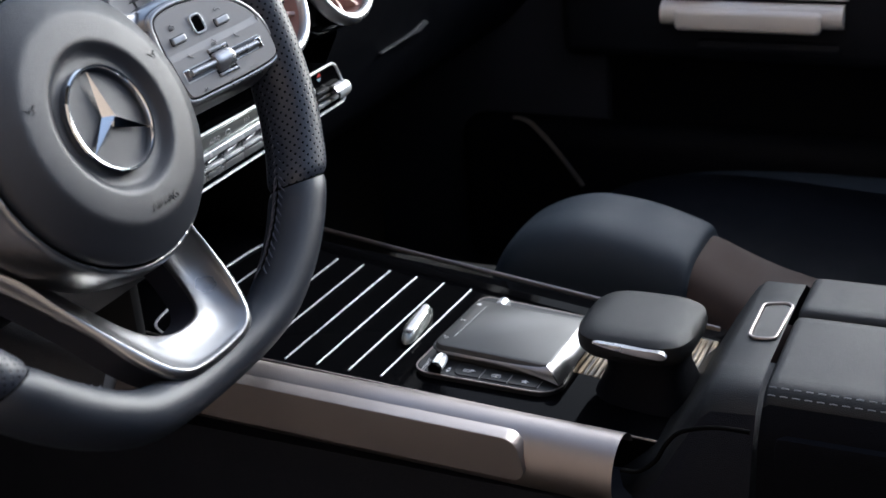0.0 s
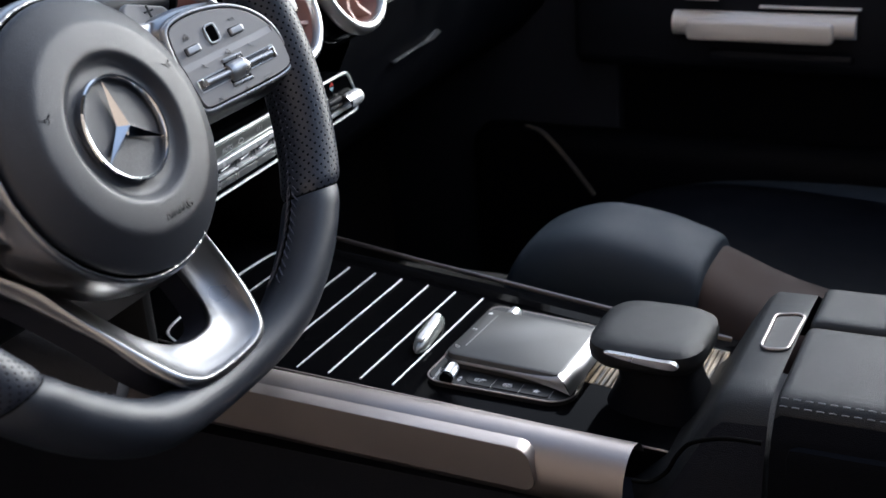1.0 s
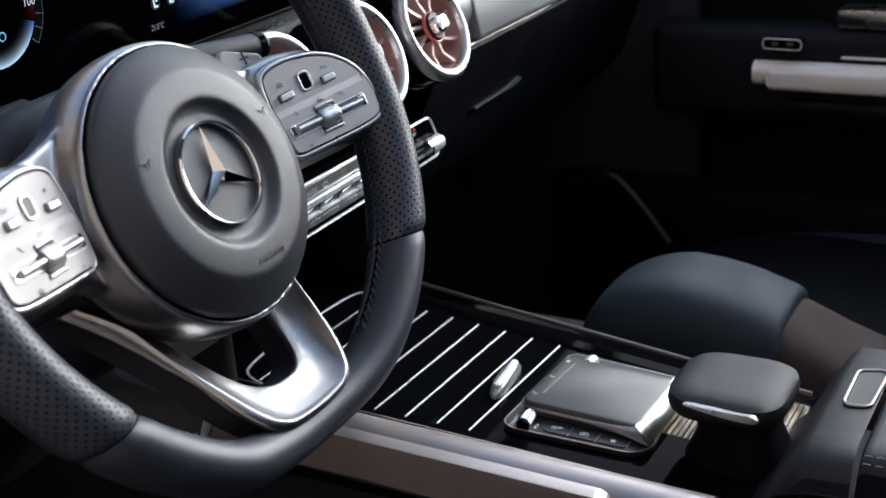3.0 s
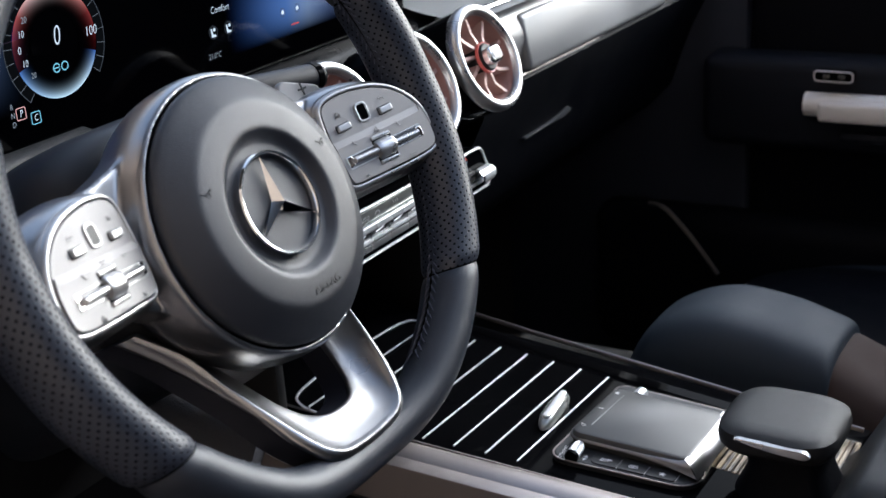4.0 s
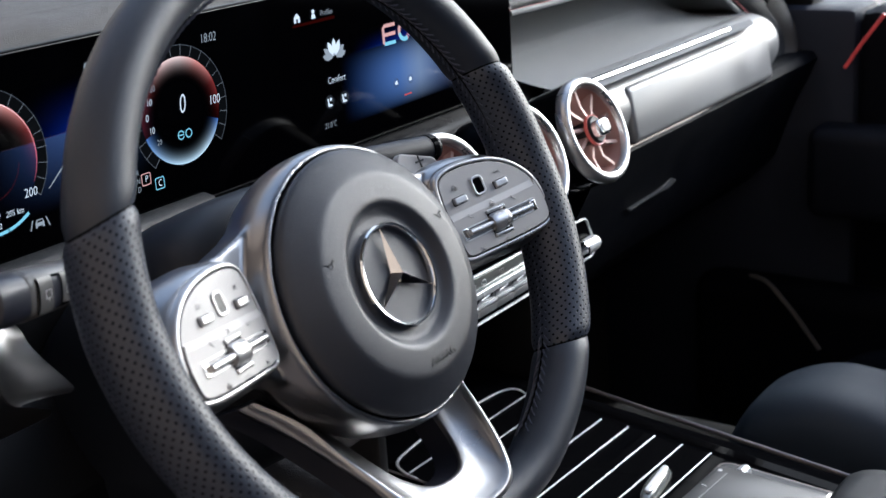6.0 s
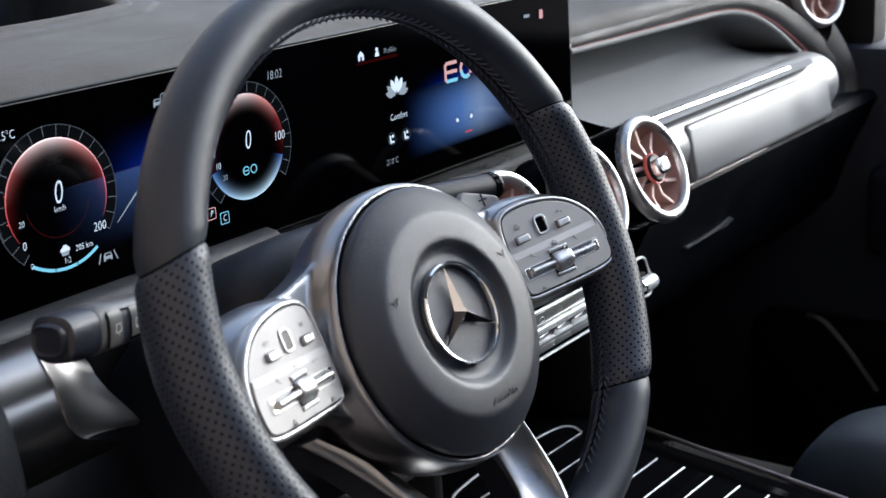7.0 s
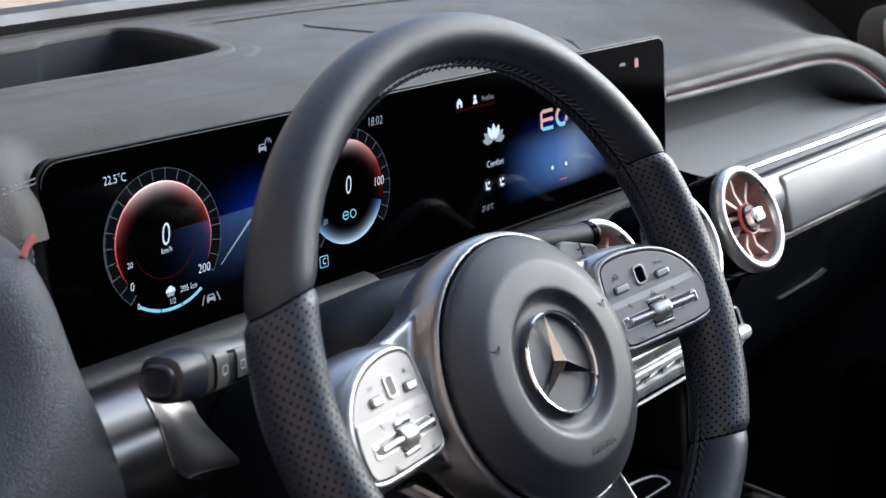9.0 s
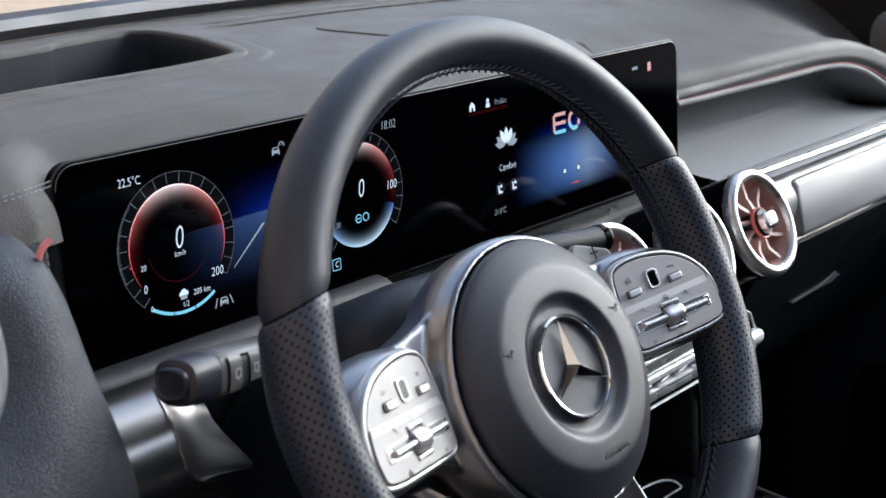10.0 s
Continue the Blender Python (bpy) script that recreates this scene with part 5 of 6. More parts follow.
lever = thing("column_lever", "dark round lever under the steering column", "lever", (-0.315, 0.10, 0.44))
bm = bmesh.new()
tube(bm, [Vector((-0.330, 0.17, 0.455)), Vector((-0.318, 0.10, 0.439)), Vector((-0.312, 0.085, 0.434))], (0.024, 0.024), 28)
part("grip", bm, SIDELEATHER, lever)
bm = bmesh.new()
tube(bm, [Vector((-0.296, 0.092, 0.424)), Vector((-0.288, 0.082, 0.414))], (0.008, 0.006), 12)
part("tip", bm, WHITEMARK, lever, "pale tip")

gear = thing("gear_stalk", "black column gear selector stalk", "stalk", (-0.22, 0.10, 0.65))
bm = bmesh.new()
tube(bm, [Vector((-0.315, 0.110, 0.6548)), Vector((-0.276, 0.104, 0.6535)), Vector((-0.215, 0.099, 0.6480)), Vector((-0.199, 0.098, 0.6468))], (0.0092, 0.0092), 24)
part("stalk_body", bm, STALKNAVY, gear)
bm = tube(bmesh.new(), [Vector((-0.2035, 0.0983, 0.6471)), Vector((-0.1985, 0.0979, 0.6468))], (0.0098, 0.0098), 28)
part("end_ring", bm, PIANO, gear)
bm = bmesh.new()
tube(bm, [Vector((-0.199, 0.098, 0.6468)), Vector((-0.1945, 0.0976, 0.6464))], (0.0082, 0.0082), 24)
part("end_button", bm, PLASTIC, gear)
for body, at in (("R", (-0.2648, 0.0950, 0.6500)), ("P", (-0.2520, 0.0940, 0.6485))):
    part("selector_mark", lettering(body, 0.0062, Matrix.Translation(at) @ pose(0, 0, 0, 72, 3, -6), 0.0002), WHITEMARK, gear)
bm = bmesh.new()
bm.faces.new([bm.verts.new(Vector(p)) for p in ((-0.2478, 0.0932, 0.6483), (-0.2450, 0.0926, 0.6500), (-0.2450, 0.0929, 0.6464))])
part("selector_mark", bm, WHITEMARK, gear, clean=False)

# ---- wide display: instruments and media ----
SY = 0.2236
panel = thing("display_panel", "wide black glass display showing instruments and media", "display", (-0.209, SY, 0.685))
SF = Matrix(((1, 0, 0, 0), (0, 0, -1, SY), (0, 1, 0, 0), (0, 0, 0, 1)))
bm = bmesh.new()
plate(bm, fillet([(-0.5295, 0.6225), (0.1145, 0.6225), (0.1145, 0.7455), (-0.5295, 0.7455)], [0.006, 0.006, 0.011, 0.014]), SF, -0.009, 0.0, 0.0012)
part("housing", bm, GLOSSBEZEL, panel, "black glass face")
bm = bmesh.new()
tube(bm, [SF @ Vector((p.x, p.y, -0.002)) for p in fillet([(-0.5295, 0.6225), (0.1145, 0.6225), (0.1145, 0.7455), (-0.5295, 0.7455)], [0.006, 0.006, 0.011, 0.014])], 0.0012, 6, up=(0, 1, 0), closed=True)
part("edge", bm, RUBBER, panel)
bm = bmesh.new()
lip_line = fillet([(-0.5284, 0.6236), (0.1134, 0.6236), (0.1134, 0.7444), (-0.5284, 0.7444)], [0.005, 0.005, 0.010, 0.013])
tube(bm, [SF @ Vector((p.x, p.y, 0.0)) for p in lip_line if p.y > 0.68], 0.0003, 5, up=(0, 1, 0))
part("bezel_line", bm, GREYPLASTIC, panel, "thin grey line inside the edge")
LIFT = [0.0004]


def flat(name, outline, material, label="", lift=None):
    bm = bmesh.new()
    z = LIFT[0] if lift is None else lift
    f = bm.faces.new([bm.verts.new(SF @ Vector((p[0], p[1], z))) for p in outline])
    lay = bm.loops.layers.uv.verify()
    xs, ys = [p[0] for p in outline], [p[1] for p in outline]
    for l, p in zip(f.loops, outline):
        l[lay].uv = ((p[0] - min(xs)) / (max(xs) - min(xs) + 1e-9), (p[1] - min(ys)) / (max(ys) - min(ys) + 1e-9))
    return part(name, bm, material, panel, label, clean=False)


def band(name, c, r0, r1, a0, a1, material, lift=0.0006, n=48):
    bm = bmesh.new()
    rows = [[SF @ Vector((c[0] + r * math.cos(radians(a0 + (a1 - a0) * i / n)), c[1] + r * math.sin(radians(a0 + (a1 - a0) * i / n)), lift)) for r in (r0, r1)] for i in range(n + 1)]
    grid(bm, rows, uvs=lambda i, j: (i / n, j))
    return part(name, bm, material, panel, clean=False)


def words(body, size, x, z, material, squash=0.82, lift=0.0011, shear=0.12):
    return part("display_text", lettering(body, size, SF @ pose(x, z, lift), 0, True, squash, -0.010 * size, shear), material, panel, clean=False)


BLUE = haze("display_blue_field", [(0.0, (0.05, 0.09, 0.25)), (0.5, (0.10, 0.17, 0.42)), (0.75, (0.30, 0.42, 0.70)), (1.0, (0.10, 0.2, 0.5))], 0.12, 2.6, 1.5, fall=True)
BLUETOP = haze("display_blue_rise", [(0.0, (0.0, 0.01, 0.10)), (0.6, (0.02, 0.06, 0.62)), (1.0, (0.02, 0.05, 0.5))], 0.11, 1.6, 2.6, fall=True)
BLUEM = haze("display_blue_haze", [(0.0, (0.03, 0.08, 0.30)), (0.45, (0.16, 0.30, 0.70)), (0.62, (0.40, 0.52, 0.78)), (1.0, (0.05, 0.12, 0.5))], 0.16, 1.6, 1.1)
SWEEP = haze("display_gauge_sweep", [(0.0, (0.0, 0.0, 0.0)), (0.14, (0.08, 0.006, 0.006)), (0.28, (0.38, 0.08, 0.07)), (0.42, (1.0, 0.66, 0.58)), (0.52, (1.0, 0.74, 0.66)), (0.64, (0.80, 0.30, 0.25)), (0.78, (0.22, 0.03, 0.028)), (0.92, (0.03, 0.002, 0.002)), (1.0, (0.0, 0.0, 0.0))], 0.34, kv=4.0, ring=True)
SWEEPB = haze("display_gauge_cool", [(0.0, (0.08, 0.2, 0.5)), (0.45, (0.7, 0.9, 1.0)), (0.75, (0.75, 0.92, 1.0)), (1.0, (0.06, 0.16, 0.45))], 0.30, kv=4.5, ring=True)
SWEEPRIM = haze("display_gauge_rim", [(0.0, (0.15, 0.01, 0.01)), (0.12, (0.8, 0.12, 0.12)), (0.4, (1.0, 0.75, 0.72)), (0.6, (1.0, 0.75, 0.72)), (0.88, (0.8, 0.14, 0.14)), (1.0, (0.1, 0.01, 0.01))], 0.28, kv=0.0, ring=True)


def wash(name, x0, x1, z0, z1, rise, material, lift):
    """A soft field from the line at z0, which rises to the far end, to z1."""
    bm = bmesh.new()
    rows = [[SF @ Vector((x0 + (x1 - x0) * i / 8, z0 + (z1 - z0) * j / 4 + rise * i / 8, lift)) for j in range(5)] for i in range(9)]
    grid(bm, rows, uvs=lambda i, j: (i / 8, j / 4))
    return part(name, bm, material, panel, clean=False)


wash("blue_field", -0.462, -0.318, 0.6905, 0.646, 0.003, BLUE, 0.0003)
wash("blue_rise", -0.424, -0.322, 0.6905, 0.724, 0.003, BLUETOP, 0.0003)
flat("horizon_line", [(-0.440, 0.6908), (-0.330, 0.6932), (-0.330, 0.6935), (-0.440, 0.6910)], glow("display_faint_rose", (0.4, 0.25, 0.4), 0.04), lift=0.0005)
flat("lane_line", [(-0.4120, 0.662), (-0.386, 0.6845), (-0.3835, 0.6845), (-0.4112, 0.662)], G_GREY, lift=0.0005)
wash("media_field", -0.132, 0.034, 0.6925, 0.6385, 0.002, BLUEM, 0.0003)
wash("media_rise", -0.118, 0.030, 0.6905, 0.7060, 0.004, BLUETOP, 0.00035)


def gauge(c, cool):
    band("gauge_glow", c, 0.0195, 0.0352, 208, -28, SWEEP, 0.0006, 64)
    if cool:
        band("gauge_glow", c, 0.0200, 0.0352, 200, 340, SWEEPB, 0.0005, 64)
    else:
        band("gauge_rim", c, 0.0346, 0.0352, 214, -30, SWEEPRIM, 0.0009, 64)
        band("gauge_rim", c, 0.0222, 0.0224, 190, 350, glow("display_faint_red", (0.6, 0.05, 0.06), 0.05), 0.0008)
    band("gauge_scale", c, 0.0424, 0.0428, -38, 228, G_DIM, 0.0007, 80)
    band("gauge_scale", c, 0.0358, 0.0428, -38, 228, glow("display_scale_field", (0.20, 0.21, 0.24), 0.006), 0.0004, 80)
    bm = bmesh.new()
    for i in range(21):
        a = radians(-38 + 13.3 * i)
        d, t = Vector((math.cos(a), math.sin(a))), Vector((-math.sin(a), math.cos(a)))
        q = [d * 0.0362 + t * 0.00015, d * 0.0362 - t * 0.00015, d * 0.0430 - t * 0.00015, d * 0.0430 + t * 0.00015]
        bm.faces.new([bm.verts.new(SF @ Vector((c[0] + p.x, c[1] + p.y, 0.0008))) for p in q])
    part("gauge_ticks", bm, G_TICK, panel, clean=False)
    if not cool:
        bm = bmesh.new()
        for i in range(50):
            a = radians(136 + 1.33 * i)
            d, t = Vector((math.cos(a), math.sin(a))), Vector((-math.sin(a), math.cos(a)))
            bm.faces.new([bm.verts.new(SF @ Vector((*(Vector(c) + d * r + t * w), 0.0008))) for r, w in ((0.0412, 0.0001), (0.0412, -0.0001), (0.0428, -0.0001), (0.0428, 0.0001))])
        part("fine_ticks", bm, G_TICK, panel, clean=False)
        for a in (165, 191):
            band("red_tick", c, 0.0350, 0.0364, a - 0.5, a + 0.5, G_RED, 0.001, 2)


C1, C2 = (-0.4520, 0.6862), (-0.2985, 0.6852)
gauge(C1, False)
gauge(C2, True)
band("range_band", C1, 0.0405, 0.0424, 236, 304, G_CYAN, 0.0008)
band("range_gap", C1, 0.0400, 0.0430, 258, 259, GLOSSBEZEL, 0.0010, 2)
band("range_gap", C1, 0.0400, 0.0430, 280, 281, GLOSSBEZEL, 0.0010, 2)
words("22.5°C", 0.0072, -0.4815, 0.7282, G_WHITE, 0.78, shear=0.0)
words("0", 0.0195, -0.4515, 0.6892, G_WHITE, 0.70, shear=0.2)
words("km/h", 0.0050, -0.4515, 0.6803, G_WHITE)
words("20", 0.0050, -0.4785, 0.6772, G_WHITE)
words("0", 0.0070, -0.4787, 0.6645, G_WHITE)
words("200", 0.0078, -0.4255, 0.6632, G_WHITE)
words("205 km", 0.0052, -0.4385, 0.6546, G_WHITE)
words("1/2", 0.0050, -0.4514, 0.6492, G_WHITE)
words("0", 0.0050, -0.4757, 0.6520, G_WHITE)
flat("charge_mark", [(-0.4556, 0.6548), (-0.4550, 0.6568), (-0.4536, 0.6574), (-0.4530, 0.6586), (-0.4508, 0.6586), (-0.4500, 0.6574), (-0.4488, 0.6570), (-0.4486, 0.6548)], G_WHITE, lift=0.001)
flat("charge_mark", [(-0.4545, 0.6524), (-0.4498, 0.6524), (-0.4494, 0.6546), (-0.4548, 0.6546)], G_GREY, lift=0.001)
words("18:02", 0.0085, -0.2668, 0.7278, G_GREY)
words("0", 0.0180, -0.2975, 0.6890, G_WHITE, 0.70, shear=0.2)
words("100", 0.0088, -0.2675, 0.6865, G_WHITE)
for body, x, z, s in (("20", -0.3215, 0.7038, 0.0058), ("10", -0.3257, 0.6956, 0.0062), ("0", -0.3290, 0.6862, 0.0068), ("10", -0.3263, 0.6775, 0.0062), ("20", -0.3211, 0.6690, 0.0052)):
    words(body, s, x, z, G_WHITE if s > 0.006 else G_GREY)
# cyan mode sign as plain bars
for x in (-0.3015, -0.2945):
    band("mode_sign", (x, 0.6696), 0.0023, 0.0031, 20 if x < -0.3 else -60, 340 if x < -0.3 else 290, G_CYAN, 0.0011, 20)
flat("mode_sign", [(-0.3040, 0.6693), (-0.2990, 0.6693), (-0.2990, 0.6700), (-0.3040, 0.6700)], G_CYAN, lift=0.0011)
for body, z, m in (("R", 0.6540, G_GREY), ("N", 0.6486, G_GREY), ("D", 0.6431, G_GREY)):
    words(body, 0.0052, -0.3432, z, m)
words("P", 0.0062, -0.3363, 0.6486, G_WHITE)
words("C", 0.0062, -0.3251, 0.6432, G_WHITE)
for x, z, m in ((-0.3363, 0.6486, G_ROSE), (-0.3251, 0.6432, G_CYAN)):
    bm = bmesh.new()
    o = fillet([(x - 0.0040, z - 0.0040), (x + 0.0040, z - 0.0040), (x + 0.0040, z + 0.0040), (x - 0.0040, z + 0.0040)], 0.001, 3)
    i2 = [Vector((x + (p.x - x) * 0.86, z + (p.y - z) * 0.86)) for p in o]
    grid(bm, [[SF @ Vector((p.x, p.y, 0.0009)) for p in o], [SF @ Vector((p.x, p.y, 0.0009)) for p in i2]], ring=True)
    part("mode_box", bm, m, panel, clean=False)
# car and lane marks
for x, z in ((-0.3700, 0.7270), (-0.4225, 0.6435)):
    flat("car_mark", [(x - 0.0032, z - 0.0024), (x - 0.0020, z - 0.0024), (x - 0.0020, z - 0.0014), (x + 0.0020, z - 0.0014), (x + 0.0020, z - 0.0024), (x + 0.0032, z - 0.0024), (x + 0.0032, z + 0.0006), (x + 0.0022, z + 0.0026), (x - 0.0022, z + 0.0026), (x - 0.0032, z + 0.0006)], G_GREY, lift=0.001)
    flat("car_window", [(x - 0.0022, z + 0.0008), (x + 0.0022, z + 0.0008), (x + 0.0016, z + 0.0020), (x - 0.0016, z + 0.0020)], GLOSSBEZEL, lift=0.0012)
    if z < 0.7:
        for e in (-1, 1):
            flat("lane_mark", [(x + e * 0.0067, z - 0.003), (x + e * 0.0075, z - 0.003), (x + e * 0.0053, z + 0.003), (x + e * 0.0045, z + 0.003)][::e], G_GREY, lift=0.001)
    else:
        band("distance_mark", (x + 0.0052, z + 0.0030), 0.0020, 0.0026, -20, 200, G_GREY, 0.0010, 14)
        flat("distance_mark", [(x + 0.0049, z + 0.0030), (x + 0.0066, z + 0.0044), (x + 0.0063, z + 0.0048), (x + 0.0046, z + 0.0034)], G_GREY, lift=0.0011)
# media side
flat("home_mark", [(-0.1790, 0.7235), (-0.1768, 0.7235), (-0.1768, 0.7262), (-0.1748, 0.7262), (-0.1748, 0.7235), (-0.1726, 0.7235), (-0.1726, 0.7275), (-0.1758, 0.7305), (-0.1790, 0.7275)], G_WHITE, lift=0.001)
flat("home_glow", [(-0.181, 0.7205), (-0.133, 0.7205), (-0.133, 0.7230), (-0.181, 0.7222)], glow("display_red_glow", (0.5, 0.03, 0.02), 0.015), lift=0.0006)
flat("person_mark", arc((-0.1575, 0.7290), 0.0016, 0, 345, 20), G_WHITE, lift=0.001)
flat("person_mark", [(-0.1600, 0.7240), (-0.1550, 0.7240), (-0.1558, 0.7272), (-0.1592, 0.7272)], G_WHITE, lift=0.001)
words("Profiles", 0.0058, -0.1425, 0.7265, G_GREY)
for a in (90, 62, 118, 36, 144, 14, 166):
    d = Vector((math.cos(radians(a)), math.sin(radians(a))))
    t = Vector((-d.y, d.x))
    c0 = Vector((-0.1375, 0.6915))
    L = 0.0150 if a == 90 else 0.0148 if 30 < a < 150 else 0.0140
    flat("lotus_petal", [c0 + d * 0.002, c0 + d * L * 0.55 + t * 0.0026, c0 + d * L * 0.8 + t * 0.0020, c0 + d * L, c0 + d * L * 0.8 - t * 0.0020, c0 + d * L * 0.55 - t * 0.0026], G_WHITE if abs(a - 90) < 30 else G_GREY, lift=0.001 + 0.00004 * (90 - abs(a - 90)) / 10)
words("Comfort", 0.0072, -0.1375, 0.6760, G_WHITE)
for x in (-0.1475, -0.1300):
    band("seat_ring", (x, 0.6604), 0.0044, 0.0048, 0, 360, G_DIM, 0.0009, 30)
    flat("seat_mark", [(x - 0.0022, 0.6570), (x + 0.0026, 0.6570), (x + 0.0026, 0.6584), (x - 0.0004, 0.6588), (x - 0.0014, 0.6632), (x - 0.0028, 0.6632)], G_WHITE, lift=0.001)
    flat("seat_mark", arc((x + 0.0012, 0.6622), 0.0013, 0, 340, 14), G_WHITE, lift=0.001)
words("21.0°C", 0.0062, -0.1490, 0.6434, G_GREY)
# large two-tone sign as plain shapes
band("media_sign", (-0.0480, 0.6985), 0.0052, 0.0085, -40, 310, G_ROSE, 0.001, 30)
band("media_sign", (-0.0480, 0.6985), 0.0052, 0.0085, 190, 300, G_CYAN, 0.0012, 20)
for z, m in ((0.7055, G_ROSE), (0.6985, G_ROSE), (0.6915, G_CYAN)):
    flat("media_sign", [(-0.0745, z - 0.0014), (-0.0600, z - 0.0014), (-0.0600, z + 0.0014), (-0.0745, z + 0.0014)], m, lift=0.001)
flat("media_sign", [(-0.0770, 0.6925), (-0.0742, 0.6905), (-0.0742, 0.7065), (-0.0770, 0.7045)], G_ROSE, lift=0.001)
for x in (-0.0634, -0.0443):
    band("media_ring", (x, 0.6588), 0.0030, 0.0034, 0, 360, G_DIM, 0.0009, 24)
    flat("media_mark", [(x - 0.0016, 0.6574), (x + 0.0016, 0.6574), (x + 0.0016, 0.6596), (x, 0.6608), (x - 0.0016, 0.6596)], G_WHITE, lift=0.001)
flat("media_bar", [(-0.0540, 0.6468), (-0.0440, 0.6468), (-0.0440, 0.6478), (-0.0540, 0.6478)], G_RED, lift=0.001)
flat("status_mark", [(0.0395, 0.7270), (0.0480, 0.7270), (0.0480, 0.7295), (0.0395, 0.7295)], G_GREY, lift=0.001)
flat("status_mark", [(0.0635, 0.7235), (0.0690, 0.7235), (0.0690, 0.7310), (0.0635, 0.7310)], G_ROSE, lift=0.001)

# ---- centre console ----
CZ = lambda y: 0.3146 + 0.0975 * y
ANG = math.degrees(math.atan(0.0975))
CF = pose(0, 0, 0.3146, ANG, 0, 0)  # in-plane y runs forward along the slope
lean = math.cos(radians(ANG))
cpt = lambda x, y, d=0.0: Vector((x, y, CZ(y) + d))
console = thing("centre_console", "gloss black centre console with silver side rail", "centre console", (0, 0, 0.0))
bm = bmesh.new()
outl = [(-0.112, 0.30), (-0.105, 0.14), (-0.078, -0.20), (0.088, -0.20), (0.104, 0.14), (0.112, 0.30)]
plate(bm, [Vector((x, y / lean)) for x, y in outl], CF, -0.03, -0.0015, 0.001)
part("gloss_lid", bm, PIANO, console, "piano black lid")
for s, pts in ((1, [(0.1115, 0.19), (0.104, 0.10), (0.0935, -0.09), (0.088, -0.20)]),):
    bm = bmesh.new()
    tube(bm, [cpt(x, y, 0.009) for x, y in pts], (0.0018, 0.0025), 8)
    part("edge_trim", bm, RAIL, console, "slim bronze edge trim")
    bm = bmesh.new()
    plate(bm, [Vector((x, y / lean)) for x, y in [(0.125, 0.20), (0.1135, 0.19), (0.106, 0.10), (0.0955, -0.09), (0.090, -0.20), (0.125, -0.20)]], CF @ pose(0.10, 0, 0, 0, 13, 0) @ pose(-0.10, 0, 0), -0.06, -0.004, 0.002)
    part("side_wall", bm, PIANO, console)
bm = tube(bmesh.new(), [cpt(-0.1115, 0.28, 0.0), cpt(-0.1055, 0.14, 0.0), cpt(-0.0785, -0.195, 0.0)], (0.0009, 0.0009), 6)
part("edge_trim", bm, RAIL, console)
# chrome strips across the lid
for i in range(8):
    yf = 0.0182 + 0.0267 * i
    bm = bmesh.new()
    x0, x1 = -0.086 - 0.0033 * min(i, 5), 0.0775
    y0 = yf + 0.0062
    tube(bm, [cpt(x0, y0, 0.0), cpt(x1, yf, 0.0)], (0.0008, 0.0007), 8)
    part("chrome_strip", bm, STRIP, console)
bm = tube(bmesh.new(), [cpt(x, y) for x, y in [tuple(p)[:2] for p in smooth_path([(-0.107, 0.200, 0), (-0.104, 0.217, 0), (-0.092, 0.2307, 0), (-0.058, 0.2355, 0), (-0.027, 0.2358, 0), (0.045, 0.2320, 0), (0.075, 0.2271, 0), (0.084, 0.218, 0), (0.080, 0.206, 0)], 6)]], (0.0013, 0.0010), 8)
part("lid_edge", bm, STRIP, console, "rounded chrome front edge")
# crystal latch on the lid
bm = bmesh.new()
fr = CF @ pose(-0.002, 0.032, 0, 0, 0, 6)
rows = []
for k in range(17):
    t = -1 + k / 8
    w = max(0.0004, 0.0072 * (1 - abs(t) ** 3.2) ** 0.5)
    c = Vector((-0.0020 + 0.0315 * t, 0.0008 * (1 - t * t), 0))
    h = 0.0016 + 0.0082 * (1 - abs(t) ** 2.6) ** 0.6
    rows.append([fr @ (c + Vector((0, w * math.copysign(abs(math.cos(a)) ** 0.7, math.cos(a)), h * max(0, math.sin(a)) ** 0.7))) for a in [math.pi * q / 14 for q in range(15)]])
grid(bm, rows)
latch = part("lid_latch", bm, CRYSTAL, console, "polished lozenge-shaped lid latch", sharp=50)
bm = bmesh.new()
plate(bm, fillet([(-0.026, -0.0030), (0.020, -0.0030), (0.022, 0.0030), (-0.026, 0.0030)], 0.0026), fr, 0.0078, 0.0104, 0.0010)
part("latch_face", bm, STRIP, latch, "frosted clear face")
# silver side rail with its grip plate
RA, RB = Vector((-0.1335, 0.30, 0.318)), Vector((-0.1130, -0.180, 0.290))
bm = bmesh.new()
rows = []
for t in (0.0, 0.25, 0.5, 0.75, 1.0):
    c = RA.lerp(RB, t)
    rows.append([c + Vector((0.026 * math.cos(a), 0, 0.0265 * math.sin(a))) for a in [radians(20 + 250 * i / 24) for i in range(25)]])
grid(bm, rows)
bmesh.ops.solidify(bm, geom=bm.faces[:], thickness=0.003)
part("silver_rail", bm, RAIL, console, "brushed warm silver rail")
bm = bmesh.new()
gp = fillet([(0.28, -0.020), (0.28, 0.0165), (-0.1130, 0.0155), (-0.1200, -0.0185)], [0.002, 0.002, 0.012, 0.009])
GF = Matrix(((-0.0427, 0.0, -0.9991, -0.1500), (0.9991, 0.0, -0.0427, 0.0), (0.058, 1.0, 0.0, 0.3125), (0, 0, 0, 1)))
plate(bm, gp, GF, -0.012, 0.0018, 0.0007)
part("grip_plate", bm, RAIL, console, "silver grip plate")
# console body below
bm = bmesh.new()
rows = []
